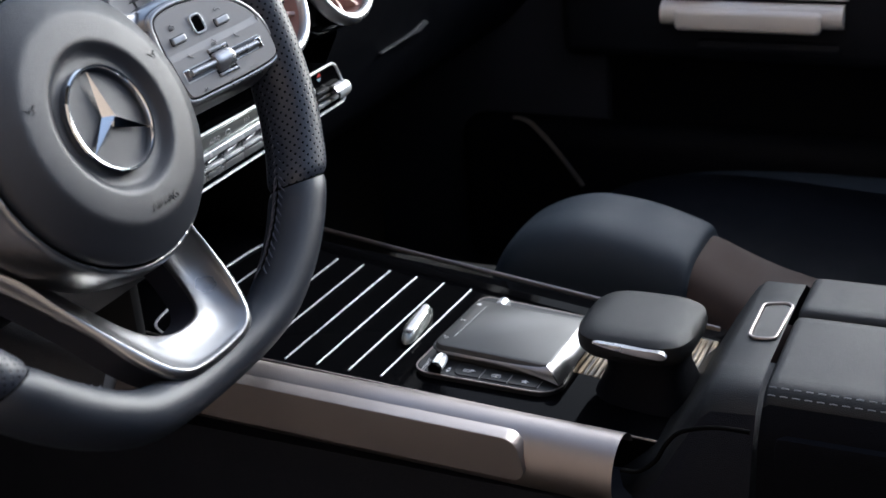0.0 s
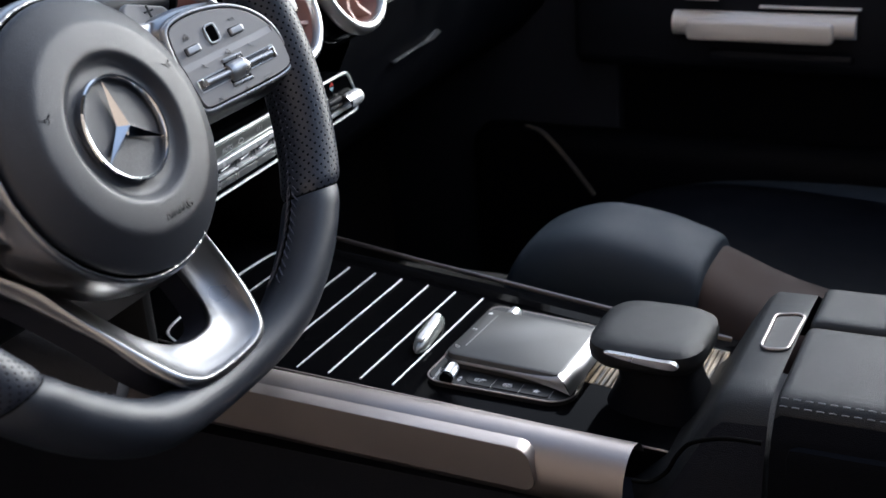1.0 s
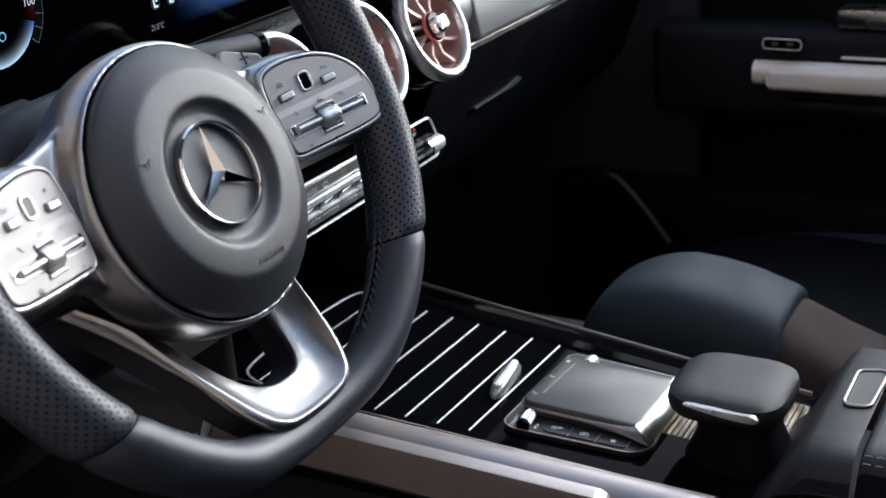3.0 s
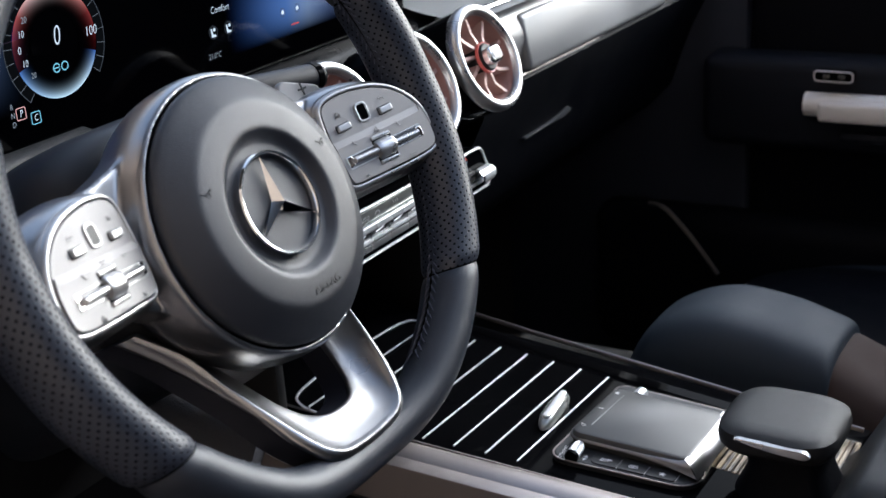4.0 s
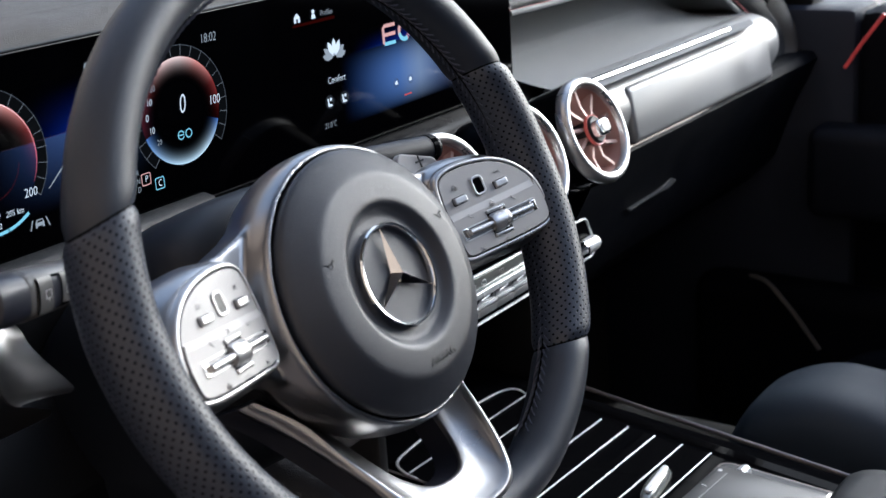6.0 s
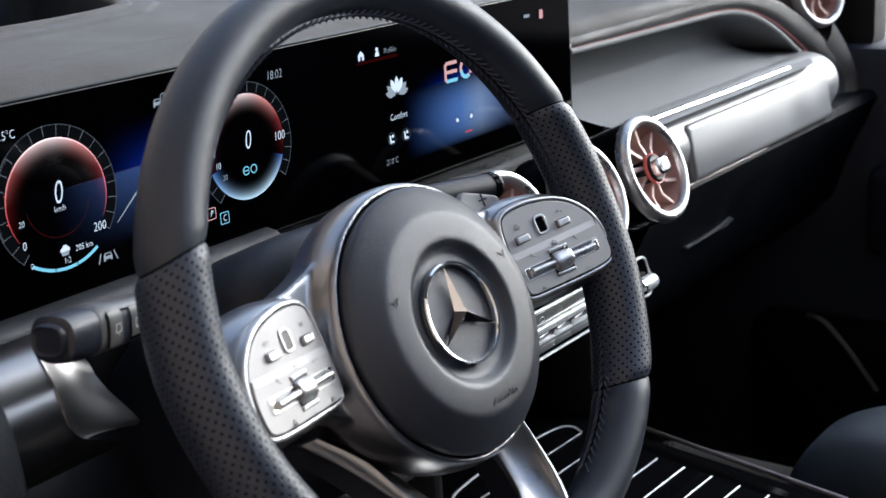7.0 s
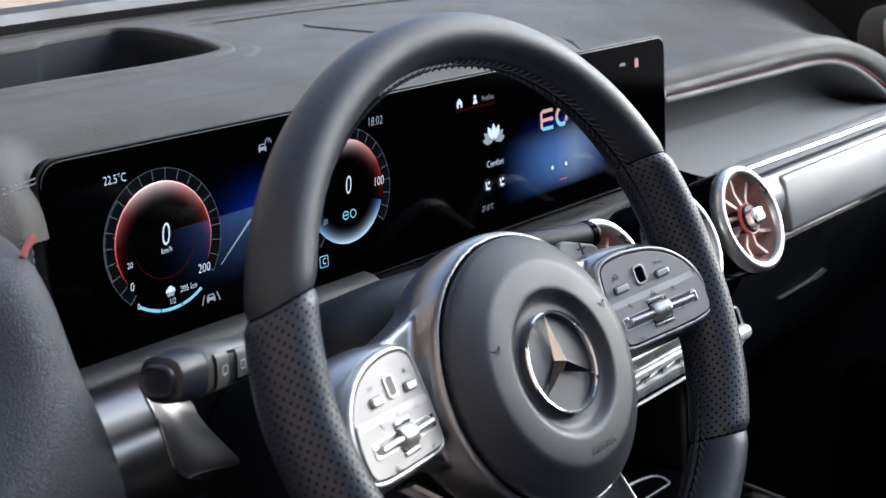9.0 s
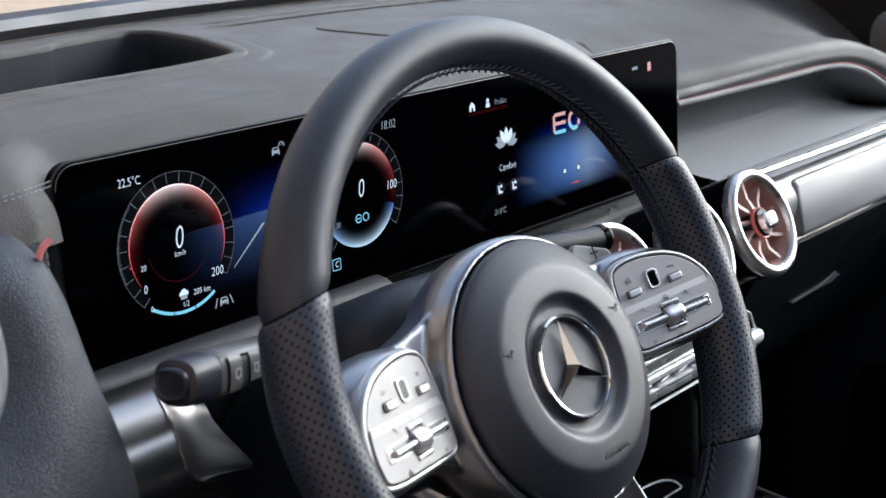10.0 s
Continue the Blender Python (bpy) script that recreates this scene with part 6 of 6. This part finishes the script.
for y in (0.45, 0.30, 0.1, -0.1, -0.25, -0.7):
    e = 0.02 * min(1, max(0, (0.3 - y) / 0.5))
    rows.append([Vector((-0.150 + e, y, 0.275 + 0.03 * y)), Vector((-0.158 + e, y, 0.255)), Vector((-0.165 + e, y, 0.18)), Vector((-0.16, y, 0.0)), Vector((0.13, y, 0.0)), Vector((0.13, y, 0.22)), Vector((0.118, y, 0.27 + 0.03 * y))])
vs = grid(bm, rows, ring=True)
cap(bm, vs[0])
cap(bm, vs[-1])
part("console_body", bm, NAVY, console, "black grained leather sides")

# touch pad unit
unit = thing("touchpad_unit", "grey touchpad with silver frame and keys", "touchpad", (0, -0.05, 0.31))
bm = bmesh.new()
PL = [(-0.0715, 0.006), (-0.0565, -0.112), (0.070, -0.099), (0.0660, 0.002)]
plate(bm, fillet([(x, y / lean) for x, y in PL], [0.012, 0.022, 0.01, 0.01]), CF, -0.004, 0.0035, 0.002)
part("key_plate", bm, KEYPLASTIC, unit, "dark key plate")
bm = bmesh.new()
tube(bm, [CF @ Vector((p.x, p.y, 0.0028)) for p in fillet([(x, y / lean) for x, y in PL], [0.012, 0.022, 0.01, 0.01])], 0.0007, 6, closed=True)
part("plate_edge", bm, RAIL, unit)
TP = [(0.0370, -0.0045), (0.0455, -0.0985), (-0.0395, -0.0975), (-0.0465, -0.0005)]
bm = bmesh.new()
rows = []
o = fillet([(x, y / lean) for x, y in TP], [0.006, 0.008, 0.008, 0.008])
cx, cy = sum(p.x for p in o) / len(o), sum(p.y for p in o) / len(o)
for s, h in ((0.97, 0.002), (1.0, 0.008), (1.0, 0.0135), (0.985, 0.0152), (0.95, 0.0160)):
    rows.append([CF @ Vector((cx + (p.x - cx) * s, cy + (p.y - cy) * s, h)) for p in o])
vs = grid(bm, rows, ring=True)
cap(bm, vs[-1])
part("pad", bm, PAD, unit, "matt grey touch surface")
bm = bmesh.new()
rows = []
for i in range(9):
    u = i / 8
    top = Vector((0.0460, -0.0968, 0.0158)).lerp(Vector((-0.0400, -0.0962, 0.0158)), u)
    mid = Vector((0.0455, -0.1060, 0.0152)).lerp(Vector((-0.0450, -0.1045, 0.0146)), u)
    low = Vector((0.0430, -0.1105, 0.0060)).lerp(Vector((-0.0490, -0.1095, 0.0060)), u)
    rows.append([cpt(*(top * (1 - t) ** 2 + mid * (2 * t * (1 - t)) + low * t * t)) for t in (0, 0.15, 0.3, 0.45, 0.6, 0.75, 0.9, 1.0)])
grid(bm, rows)
bmesh.ops.solidify(bm, geom=bm.faces[:], thickness=0.003)
part("silver_heel", bm, SATIN, unit, "bright silver heel of the pad")
bm = bmesh.new()
rows = []
wrap = [(-0.030, -0.0008, 0, 1), (-0.036, -0.0006, 0, 1), (-0.0402, -0.0012, -0.4, 0.9), (-0.0436, -0.0034, -0.8, 0.6), (-0.0455, -0.0068, -1, 0.2)]
for x, y, nx, ny in wrap:
    rows.append([cpt(x - nx * 0.001, y - ny * 0.001, 0.0112), cpt(x + nx * 0.0008, y + ny * 0.0008, 0.0106), cpt(x + nx * 0.0012, y + ny * 0.0012, 0.0092), cpt(x + nx * 0.0002, y + ny * 0.0002, 0.0082)])
for i in range(1, 13):
    t = 0.09 + 0.91 * i / 12
    x, y, q = -0.0466 + 0.0066 * t, 0.001 - 0.0985 * t, t ** 5
    rows.append([cpt(x + 0.001, y, 0.0114 + 0.0036 * q), cpt(x - 0.0008 - 0.002 * q, y - 0.004 * q, 0.0106 + 0.002 * q), cpt(x - 0.0012 - 0.005 * q, y - 0.008 * q, 0.0092), cpt(x - 0.0002 - 0.0075 * q, y - 0.0115 * q, 0.0082 - 0.0022 * q)])
grid(bm, rows)
bmesh.ops.solidify(bm, geom=bm.faces[:], thickness=0.0012)
part("silver_lip", bm, SATIN, unit, "silver lip under the pad", sharp=60)
for x0, y0, x1, y1 in ((0.027, -0.018, -0.030, -0.0145),):
    bm = bmesh.new()
    tube(bm, [cpt(x0, y0, 0.0162), cpt(x1, y1, 0.0162)], 0.0004, 5)
    part("pad_line", bm, MARK, unit)
for x, y, kind in ((0.028, -0.010, 0), (-0.002, -0.0085, 1), (-0.034, -0.0075, 2)):
    bm = bmesh.new()
    fr = CF @ pose(x, y, 0.0162, 0, 0, -90)
    if kind == 0:
        bm.faces.new([bm.verts.new(fr @ Vector((*p, 0))) for p in ((-0.0016, -0.0018), (0.0016, -0.0018), (0.0016, 0.0004), (0.0023, 0.0004), (0.0, 0.0024), (-0.0023, 0.0004), (-0.0016, 0.0004))])
    elif kind == 1:
        for d in (-1, 1):
            bm.faces.new([bm.verts.new(fr @ Vector((*p, 0))) for p in ((0.0006 * d, 0.0014), (0.0006 * d, -0.0014), (0.0023 * d, 0.0))])
    else:
        tube(bm, [fr @ Vector((*p, 0)) for p in ((-0.0020, 0.0012), (0.0008, 0.0014), (0.0018, 0.0002), (0.0008, -0.0012), (-0.0010, -0.0012))], 0.00035, 4)
        bm.faces.new([bm.verts.new(fr @ Vector((*p, 0.0002))) for p in ((-0.0012, 0.0026), (-0.0028, 0.0012), (-0.0012, -0.0002))])
    part("pad_mark", bm, WHITEMARK, unit)
side = lambda y: -0.0715 + (0.006 - y) * 0.1271
for ya, yb in ((-0.0265, -0.0475), (-0.0485, -0.0695), (-0.0705, -0.0935)):
    bm = bmesh.new()
    xb = -0.0462 - 0.07 * (ya + 0.0265)
    plate(bm, fillet([(side(yb) + 0.0030, yb / lean), (xb, yb / lean), (xb, ya / lean), (side(ya) + 0.0030, ya / lean)], [0.004 if yb < -0.09 else 0.0012, 0.0012, 0.0012, 0.005 if ya > -0.03 else 0.0012], 4), CF, 0.001, 0.0045, 0.0005)
    kk = part("key", bm, KEYPLASTIC, unit)
    part("key_gap", tube(bmesh.new(), [cpt(side(yb) + 0.0034, yb - 0.0005, 0.0040), cpt(xb - 0.001, yb - 0.0005, 0.0040)], 0.00035, 5), MARK, kk, "thin bright key edge")
    fr = CF @ pose((side(ya) + xb) / 2 + 0.001, (ya + yb) / 2 / lean, 0.0047, 0, 0, -90)
    bm = bmesh.new()
    if ya < -0.07:
        pts = [(0.0034 * (1 if i % 2 == 0 else 0.45) * math.sin(math.pi * i / 5), 0.0034 * (1 if i % 2 == 0 else 0.45) * math.cos(math.pi * i / 5)) for i in range(10)]
        bm.faces.new([bm.verts.new(fr @ Vector((*p, 0))) for p in pts])
    elif ya > -0.03:
        for lo, hi in (((-0.0042, -0.0026), (-0.0036, 0.0016)), ((-0.0042, -0.0026), (0.0004, -0.0020)), ((-0.0042, 0.0010), (0.0004, 0.0016)), ((-0.0002, -0.0026), (0.0004, 0.0016)), ((-0.0026, -0.0018), (-0.0020, 0.0006)), ((-0.0020, -0.0004), (-0.0012, 0.0006)), ((0.0008, 0.0004), (0.0034, 0.0026)), ((0.0034, 0.0010), (0.0046, 0.0022)), ((0.0012, -0.0012), (0.0022, -0.0002))):
            box(bm, (*lo, 0), (*hi, 0.0001), fr)
    else:
        for line in ([(-0.0034, -0.0014), (-0.0034, 0.0008), (-0.0018, 0.0022), (0.0018, 0.0022), (0.0034, 0.0008), (0.0034, -0.0014), (-0.0034, -0.0014)], [(-0.0034, 0.0006), (0.0034, 0.0006)], [(-0.0022, -0.0028), (0.0026, 0.0034)], [(0.0, -0.0026), (0.0, 0.0030)]):
            tube(bm, [fr @ Vector((*p, 0)) for p in line], 0.00032, 4)
    part("key_mark", bm, WHITEMARK, kk, clean=False)
bm = bmesh.new()
rows = []
for i in range(7):
    c = cpt(-0.067, -0.0135, 0.0062).lerp(cpt(-0.049, -0.0125, 0.0070), i / 6)
    rr = 0.0050 if 0 < i < 6 else 0.0042
    rows.append([c + Vector((0, rr * (1 if j % 2 else 0.9) * math.cos(2 * math.pi * j / 36), rr * (1 if j % 2 else 0.9) * math.sin(2 * math.pi * j / 36))) for j in range(36)])
vs = grid(bm, rows, ring=True)
cap(bm, vs[0])
cap(bm, vs[-1])
roller = part("mode_roller", bm, STRIP, unit, "knurled chrome drive mode roller")
part("roller_cap", tube(bmesh.new(), [cpt(-0.0684, -0.0136, 0.0060), cpt(-0.0650, -0.0134, 0.0064)], (0.0054, 0.0054), 20), PIANO, roller, "gloss black end")
bm = bmesh.new()
for d in (-1, 1):
    bm.faces.new([bm.verts.new(cpt(x, y, 0.0040)) for x, y in ((-0.0600 + 0.0008 * d, -0.0235), (-0.0600 + 0.0008 * d, -0.0200), (-0.0600 + 0.0042 * d, -0.0218))])
part("arrow_mark", bm, WHITEMARK, unit, clean=False)
part("key_word", lettering("DYNAMIC", 0.0042, CF @ pose(-0.0602, -0.0030, 0.0041, 0, 0, 4), 0), WHITEMARK, unit, clean=False)
bm = bmesh.new()
tube(bm, [cpt(0.050, -0.020, 0.004), cpt(0.060, -0.0205, 0.004)], (0.0055, 0.0055), 16)
part("volume_roller", bm, STRIP, unit)

# palm rest
palm = thing("palm_rest", "black leather palm rest on a dark stem", "palm rest", (0, -0.165, 0.30))
bm = bmesh.new()
rows = []
sup = lambda w, l, p, z, cxx=-0.0029, cyy=-0.1623: [Vector((cxx + w * math.copysign(abs(math.cos(a)) ** p, math.cos(a)), cyy + l * math.copysign(abs(math.sin(a)) ** p, math.sin(a)), z)) for a in [2 * math.pi * i / 48 for i in range(48)]]
for w, l, z in ((0.030, 0.034, 0.3345), (0.040, 0.041, 0.3365), (0.0440, 0.0445, 0.3415), (0.0450, 0.0455, 0.3475), (0.0438, 0.0443, 0.3530), (0.039, 0.040, 0.3566), (0.027, 0.029, 0.3586), (0.010, 0.012, 0.3590)):
    rows.append(sup(w, l, 0.55, z))
vs = grid(bm, rows, ring=True)
cap(bm, vs[0])
cap(bm, vs[-1])
part("cushion", bm, ARMLEATHER, palm, "black grained leather cushion")
# Stem in near-black vinyl: the shade under the cushion is in its colour.
bm = bmesh.new()
rows = [sup(0.038, 0.040, 0.6, 0.285, -0.008, -0.168), sup(0.036, 0.038, 0.6, 0.300, -0.008, -0.168), sup(0.028, 0.030, 0.6, 0.318, -0.004, -0.168), sup(0.030, 0.033, 0.6, 0.338, 0, -0.1665)]
vs = grid(bm, rows, ring=True)
cap(bm, vs[0])
part("stem", bm, DASHDARK, palm)
bm = bmesh.new()
pts = [(-0.0470, -0.1370, 0.3520), (-0.0482, -0.1530, 0.3510), (-0.0482, -0.1730, 0.3494), (-0.0468, -0.1935, 0.3480)]
rows = []
for i, p in enumerate(smooth_path(pts, 5)):
    t = i / 15
    h = (0.0006 + 0.0036 * t ** 0.6) * math.sqrt(max(0.04, 1 - (max(0, t - 0.86) / 0.14) ** 2))
    rows.append([p + Vector((0.002, 0, h)), p + Vector((-0.0016, 0, h * 0.8)), p + Vector((-0.0020, 0, 0)), p + Vector((-0.0016, 0, -h * 0.8)), p + Vector((0.002, 0, -h))])
vs = grid(bm, rows, ring=True)
cap(bm, vs[0])
cap(bm, vs[-1])
part("silver_accent", bm, SATINLIGHT, palm, "silver accent on the side")

# armrest box
arm = thing("armrest", "split black leather armrest with grey stitching", "armrest", (0, -0.45, 0.2))
bm = bmesh.new()
rows = []
for y, z, xl in ((-0.160, 0.262, -0.117), (-0.174, 0.274, -0.118), (-0.185, 0.285, -0.120), (-0.205, 0.305, -0.125), (-0.222, 0.338, -0.125), (-0.236, 0.362, -0.122), (-0.243, 0.3680, -0.120), (-0.2725, 0.3685, -0.118)):
    rows.append([Vector((xl - 0.012, y, z - 0.10)), Vector((xl - 0.001, y, z - 0.040)), Vector((xl + 0.007, y, z - 0.018)), Vector((xl + 0.015, y, z - 0.0075)), Vector((xl + 0.026, y, z - 0.0025)), Vector((xl + 0.040, y, z - 0.0005)), Vector((-0.03, y, z)), Vector((0.035, y, z)), Vector((0.062, y, z - 0.002)), Vector((0.078, y, z - 0.012)), Vector((0.085, y, z - 0.05))])
grid(bm, [r[2:] for r in rows])
bmesh.ops.solidify(bm, geom=bm.faces[:], thickness=0.004)
part("front_section", bm, ARMLEATHER, arm, "black leather front section", sharp=60)
# Side split off in darker leather: its shade is in the colour.
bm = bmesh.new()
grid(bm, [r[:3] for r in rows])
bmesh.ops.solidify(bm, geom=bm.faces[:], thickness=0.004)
part("front_side", bm, NAVY, arm, "leather side darkened for shade", sharp=60)
bm = tube(bmesh.new(), smooth_path([(-0.1385, -0.1872, 0.3075), (-0.1385, -0.2000, 0.3090), (-0.1380, -0.2114, 0.3189), (-0.1370, -0.2193, 0.3340), (-0.1350, -0.2290, 0.3440), (-0.1330, -0.2498, 0.3500), (-0.1330, -0.2740, 0.3510)], 6), 0.0016, 8)
part("side_seam", bm, SHADE, arm)
bm = bmesh.new()
RB4 = [(-0.0370, -0.2700), (0.0255, -0.2722), (0.0170, -0.2492), (-0.0405, -0.2498)]
AF = pose(0, 0, 0.3680)
tube(bm, [AF @ Vector((p.x, p.y, 0.0012)) for p in fillet([(-0.0088 + (x + 0.0088) * 0.96, -0.2603 + (y + 0.2603) * 0.92) for x, y in RB4], 0.006)], (0.0014, 0.0014), 8, closed=True)
bt = part("release_frame", bm, RAIL, arm, "slim silver frame")
bm = bmesh.new()
plate(bm, fillet([(-0.0088 + (x + 0.0088) * 0.91, -0.2603 + (y + 0.2603) * 0.80) for x, y in RB4], 0.005), AF, -0.002, 0.0010, 0.0006)
part("release_button", bm, ARMLEATHER, bt)


def lid(x0, x1, name):
    bm = bmesh.new()
    rows = []
    near = name == "near_lid"
    for y in (-0.2765, -0.279, -0.284, -0.35, -0.5, -0.66, -0.668):
        e = 0.0055 if y > -0.278 or y < -0.667 else (0.003 if y > -0.283 else 0.002)
        if near:
            pr = [(x0 + 0.0090, 0.3595), (x0 + 0.0105, 0.3630), (x0 + 0.0150, 0.3678), (x0 + 0.0205, 0.3708), (x0 + 0.0280, 0.3724), (x1 - 0.012, 0.3735), (x1 - 0.004, 0.3725), (x1, 0.368), (x1, 0.35)]
        else:
            pr = [(x0, 0.35), (x0, 0.368), (x0 + 0.004, 0.3725), (x0 + 0.012, 0.3735), (x1 - 0.018, 0.3715), (x1 - 0.006, 0.3655), (x1, 0.352), (x1 + 0.003, 0.32)]
        rows.append([Vector((x, y, z - e)) for x, z in pr])
    vs = grid(bm, rows)
    cap(bm, vs[0])
    cap(bm, vs[-1])
    return part(name, bm, ARMLEATHER, arm, "padded black leather lid", sharp=60)


# Lid side in near-black vinyl, painting the shade below the lit top.
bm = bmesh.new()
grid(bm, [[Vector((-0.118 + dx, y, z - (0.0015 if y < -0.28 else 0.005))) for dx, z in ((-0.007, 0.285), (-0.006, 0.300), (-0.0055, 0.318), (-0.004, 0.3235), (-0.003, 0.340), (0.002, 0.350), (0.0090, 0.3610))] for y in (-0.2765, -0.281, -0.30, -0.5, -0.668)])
part("lid_side", bm, DASHDARK, arm, "lid leather side darkened for shade")
L1 = lid(-0.118, 0.0045, "near_lid")
lid(0.0075, 0.088, "far_lid")
for x, z in ((-0.1005, 0.3682), (-0.1053, 0.3646)):
    bm = bmesh.new()
    for i in range(46):
        y = -0.279 - 0.0080 * i
        tube(bm, [Vector((x, y, z)), Vector((x - 0.0001, y - 0.0025, z + 0.0003)), Vector((x, y - 0.0050, z))], 0.00042, 5)
    part("seam_stitching", bm, THREAD, L1, "grey contrast stitching")
# Box in the same near-black, shade included in the colour.
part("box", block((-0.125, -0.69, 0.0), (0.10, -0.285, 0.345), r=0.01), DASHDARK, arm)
# ribbed cup holder trim behind the palm rest
tray = thing("cup_tray", "open tray with ribbed light wood trim", "tray", (0.0, -0.2, 0.30))
bm = bmesh.new()
for i in range(21):
    box(bm, (-0.012, -0.110 - 0.0045 * i, 0.3005 - 0.0004 * i), (0.084, -0.1060 - 0.0045 * i, 0.3030 - 0.0004 * i), r=0.0006, seg=1)
part("ribs", bm, WOOD, tray, "ribbed light wood trim")

# ---- passenger seat ----
seat = thing("passenger_seat", "blue-black leather car seat with brown centre panels", "car seat", (0.42, -0.3, 0.0), "front seats")
part("base", block((0.19, -0.62, 0.0), (0.62, -0.02, 0.20), r=0.04, seg=3), PLASTIC, seat)


def cushion(rows_in, m, name, label=""):
    bm = bmesh.new()
    lines = [smooth_path([r[j] for r in rows_in], 4) for j in range(len(rows_in[0]))]
    vs = grid(bm, [list(r) for r in zip(*lines)], ring=True)
    cap(bm, vs[0])
    cap(bm, vs[-1])
    return part(name, bm, m, seat, label, sharp=60)


def oval(cx, cz, w, h, y, p=0.7):
    return [Vector((cx + w * math.copysign(abs(math.cos(a)) ** p, math.cos(a)), y, cz + h * math.copysign(abs(math.sin(a)) ** p, math.sin(a)))) for a in [2 * math.pi * i / 56 for i in range(56)]]


# Cushion in near-black vinyl: shade between the bolsters is put into its colour.
cushion([oval(0.43, 0.16, 0.05, 0.02, 0.075), oval(0.43, 0.165, 0.18, 0.05, 0.060), oval(0.43, 0.178, 0.20, 0.06, 0.02), oval(0.43, 0.19, 0.21, 0.062, -0.08), oval(0.43, 0.182, 0.21, 0.062, -0.3), oval(0.43, 0.17, 0.21, 0.06, -0.62)], DASHDARK, "cushion", "leather cushion darkened for shade")
cushion([oval(0.225, 0.200, 0.02, 0.02, 0.056, 0.6), oval(0.225, 0.222, 0.045, 0.052, 0.050, 0.6), oval(0.225, 0.248, 0.060, 0.066, 0.028, 0.6), oval(0.227, 0.2635, 0.066, 0.070, -0.002, 0.6), oval(0.228, 0.2715, 0.068, 0.071, -0.034, 0.6), oval(0.228, 0.2715, 0.068, 0.071, -0.062, 0.6), oval(0.228, 0.2665, 0.068, 0.071, -0.095, 0.6), oval(0.227, 0.2600, 0.067, 0.070, -0.124, 0.6), oval(0.226, 0.2535, 0.066, 0.069, -0.146, 0.6), oval(0.226, 0.247, 0.063, 0.066, -0.150, 0.6)], SEATLEATHER, "side_bolster", "smooth leather bolster front")
cushion([oval(0.226, 0.246, 0.062, 0.065, -0.1505, 0.6), oval(0.226, 0.242, 0.065, 0.068, -0.155, 0.6), oval(0.222, 0.214, 0.064, 0.066, -0.25, 0.6), oval(0.218, 0.208, 0.062, 0.062, -0.42, 0.6), oval(0.215, 0.20, 0.06, 0.06, -0.60, 0.6)], FABRIC, "bolster_panel", "brown microfibre bolster panel")
cushion([oval(0.615, 0.13, 0.02, 0.02, 0.055), oval(0.615, 0.14, 0.045, 0.045, 0.04), oval(0.615, 0.165, 0.052, 0.055, -0.02), oval(0.615, 0.175, 0.055, 0.06, -0.2), oval(0.615, 0.17, 0.055, 0.06, -0.55)], SEATLEATHER, "side_bolster", "leather outer bolster")
cushion([oval(0.42, 0.40, 0.24, 0.06, -0.52), oval(0.42, 0.42, 0.25, 0.20, -0.56), oval(0.42, 0.62, 0.25, 0.40, -0.64), oval(0.42, 0.66, 0.24, 0.38, -0.74)], SEATLEATHER, "backrest")

# the driver's own seat, pushed back; added unseen to block light on the console
copy_thing(seat, pose(-0.42, -0.52, -0.02))
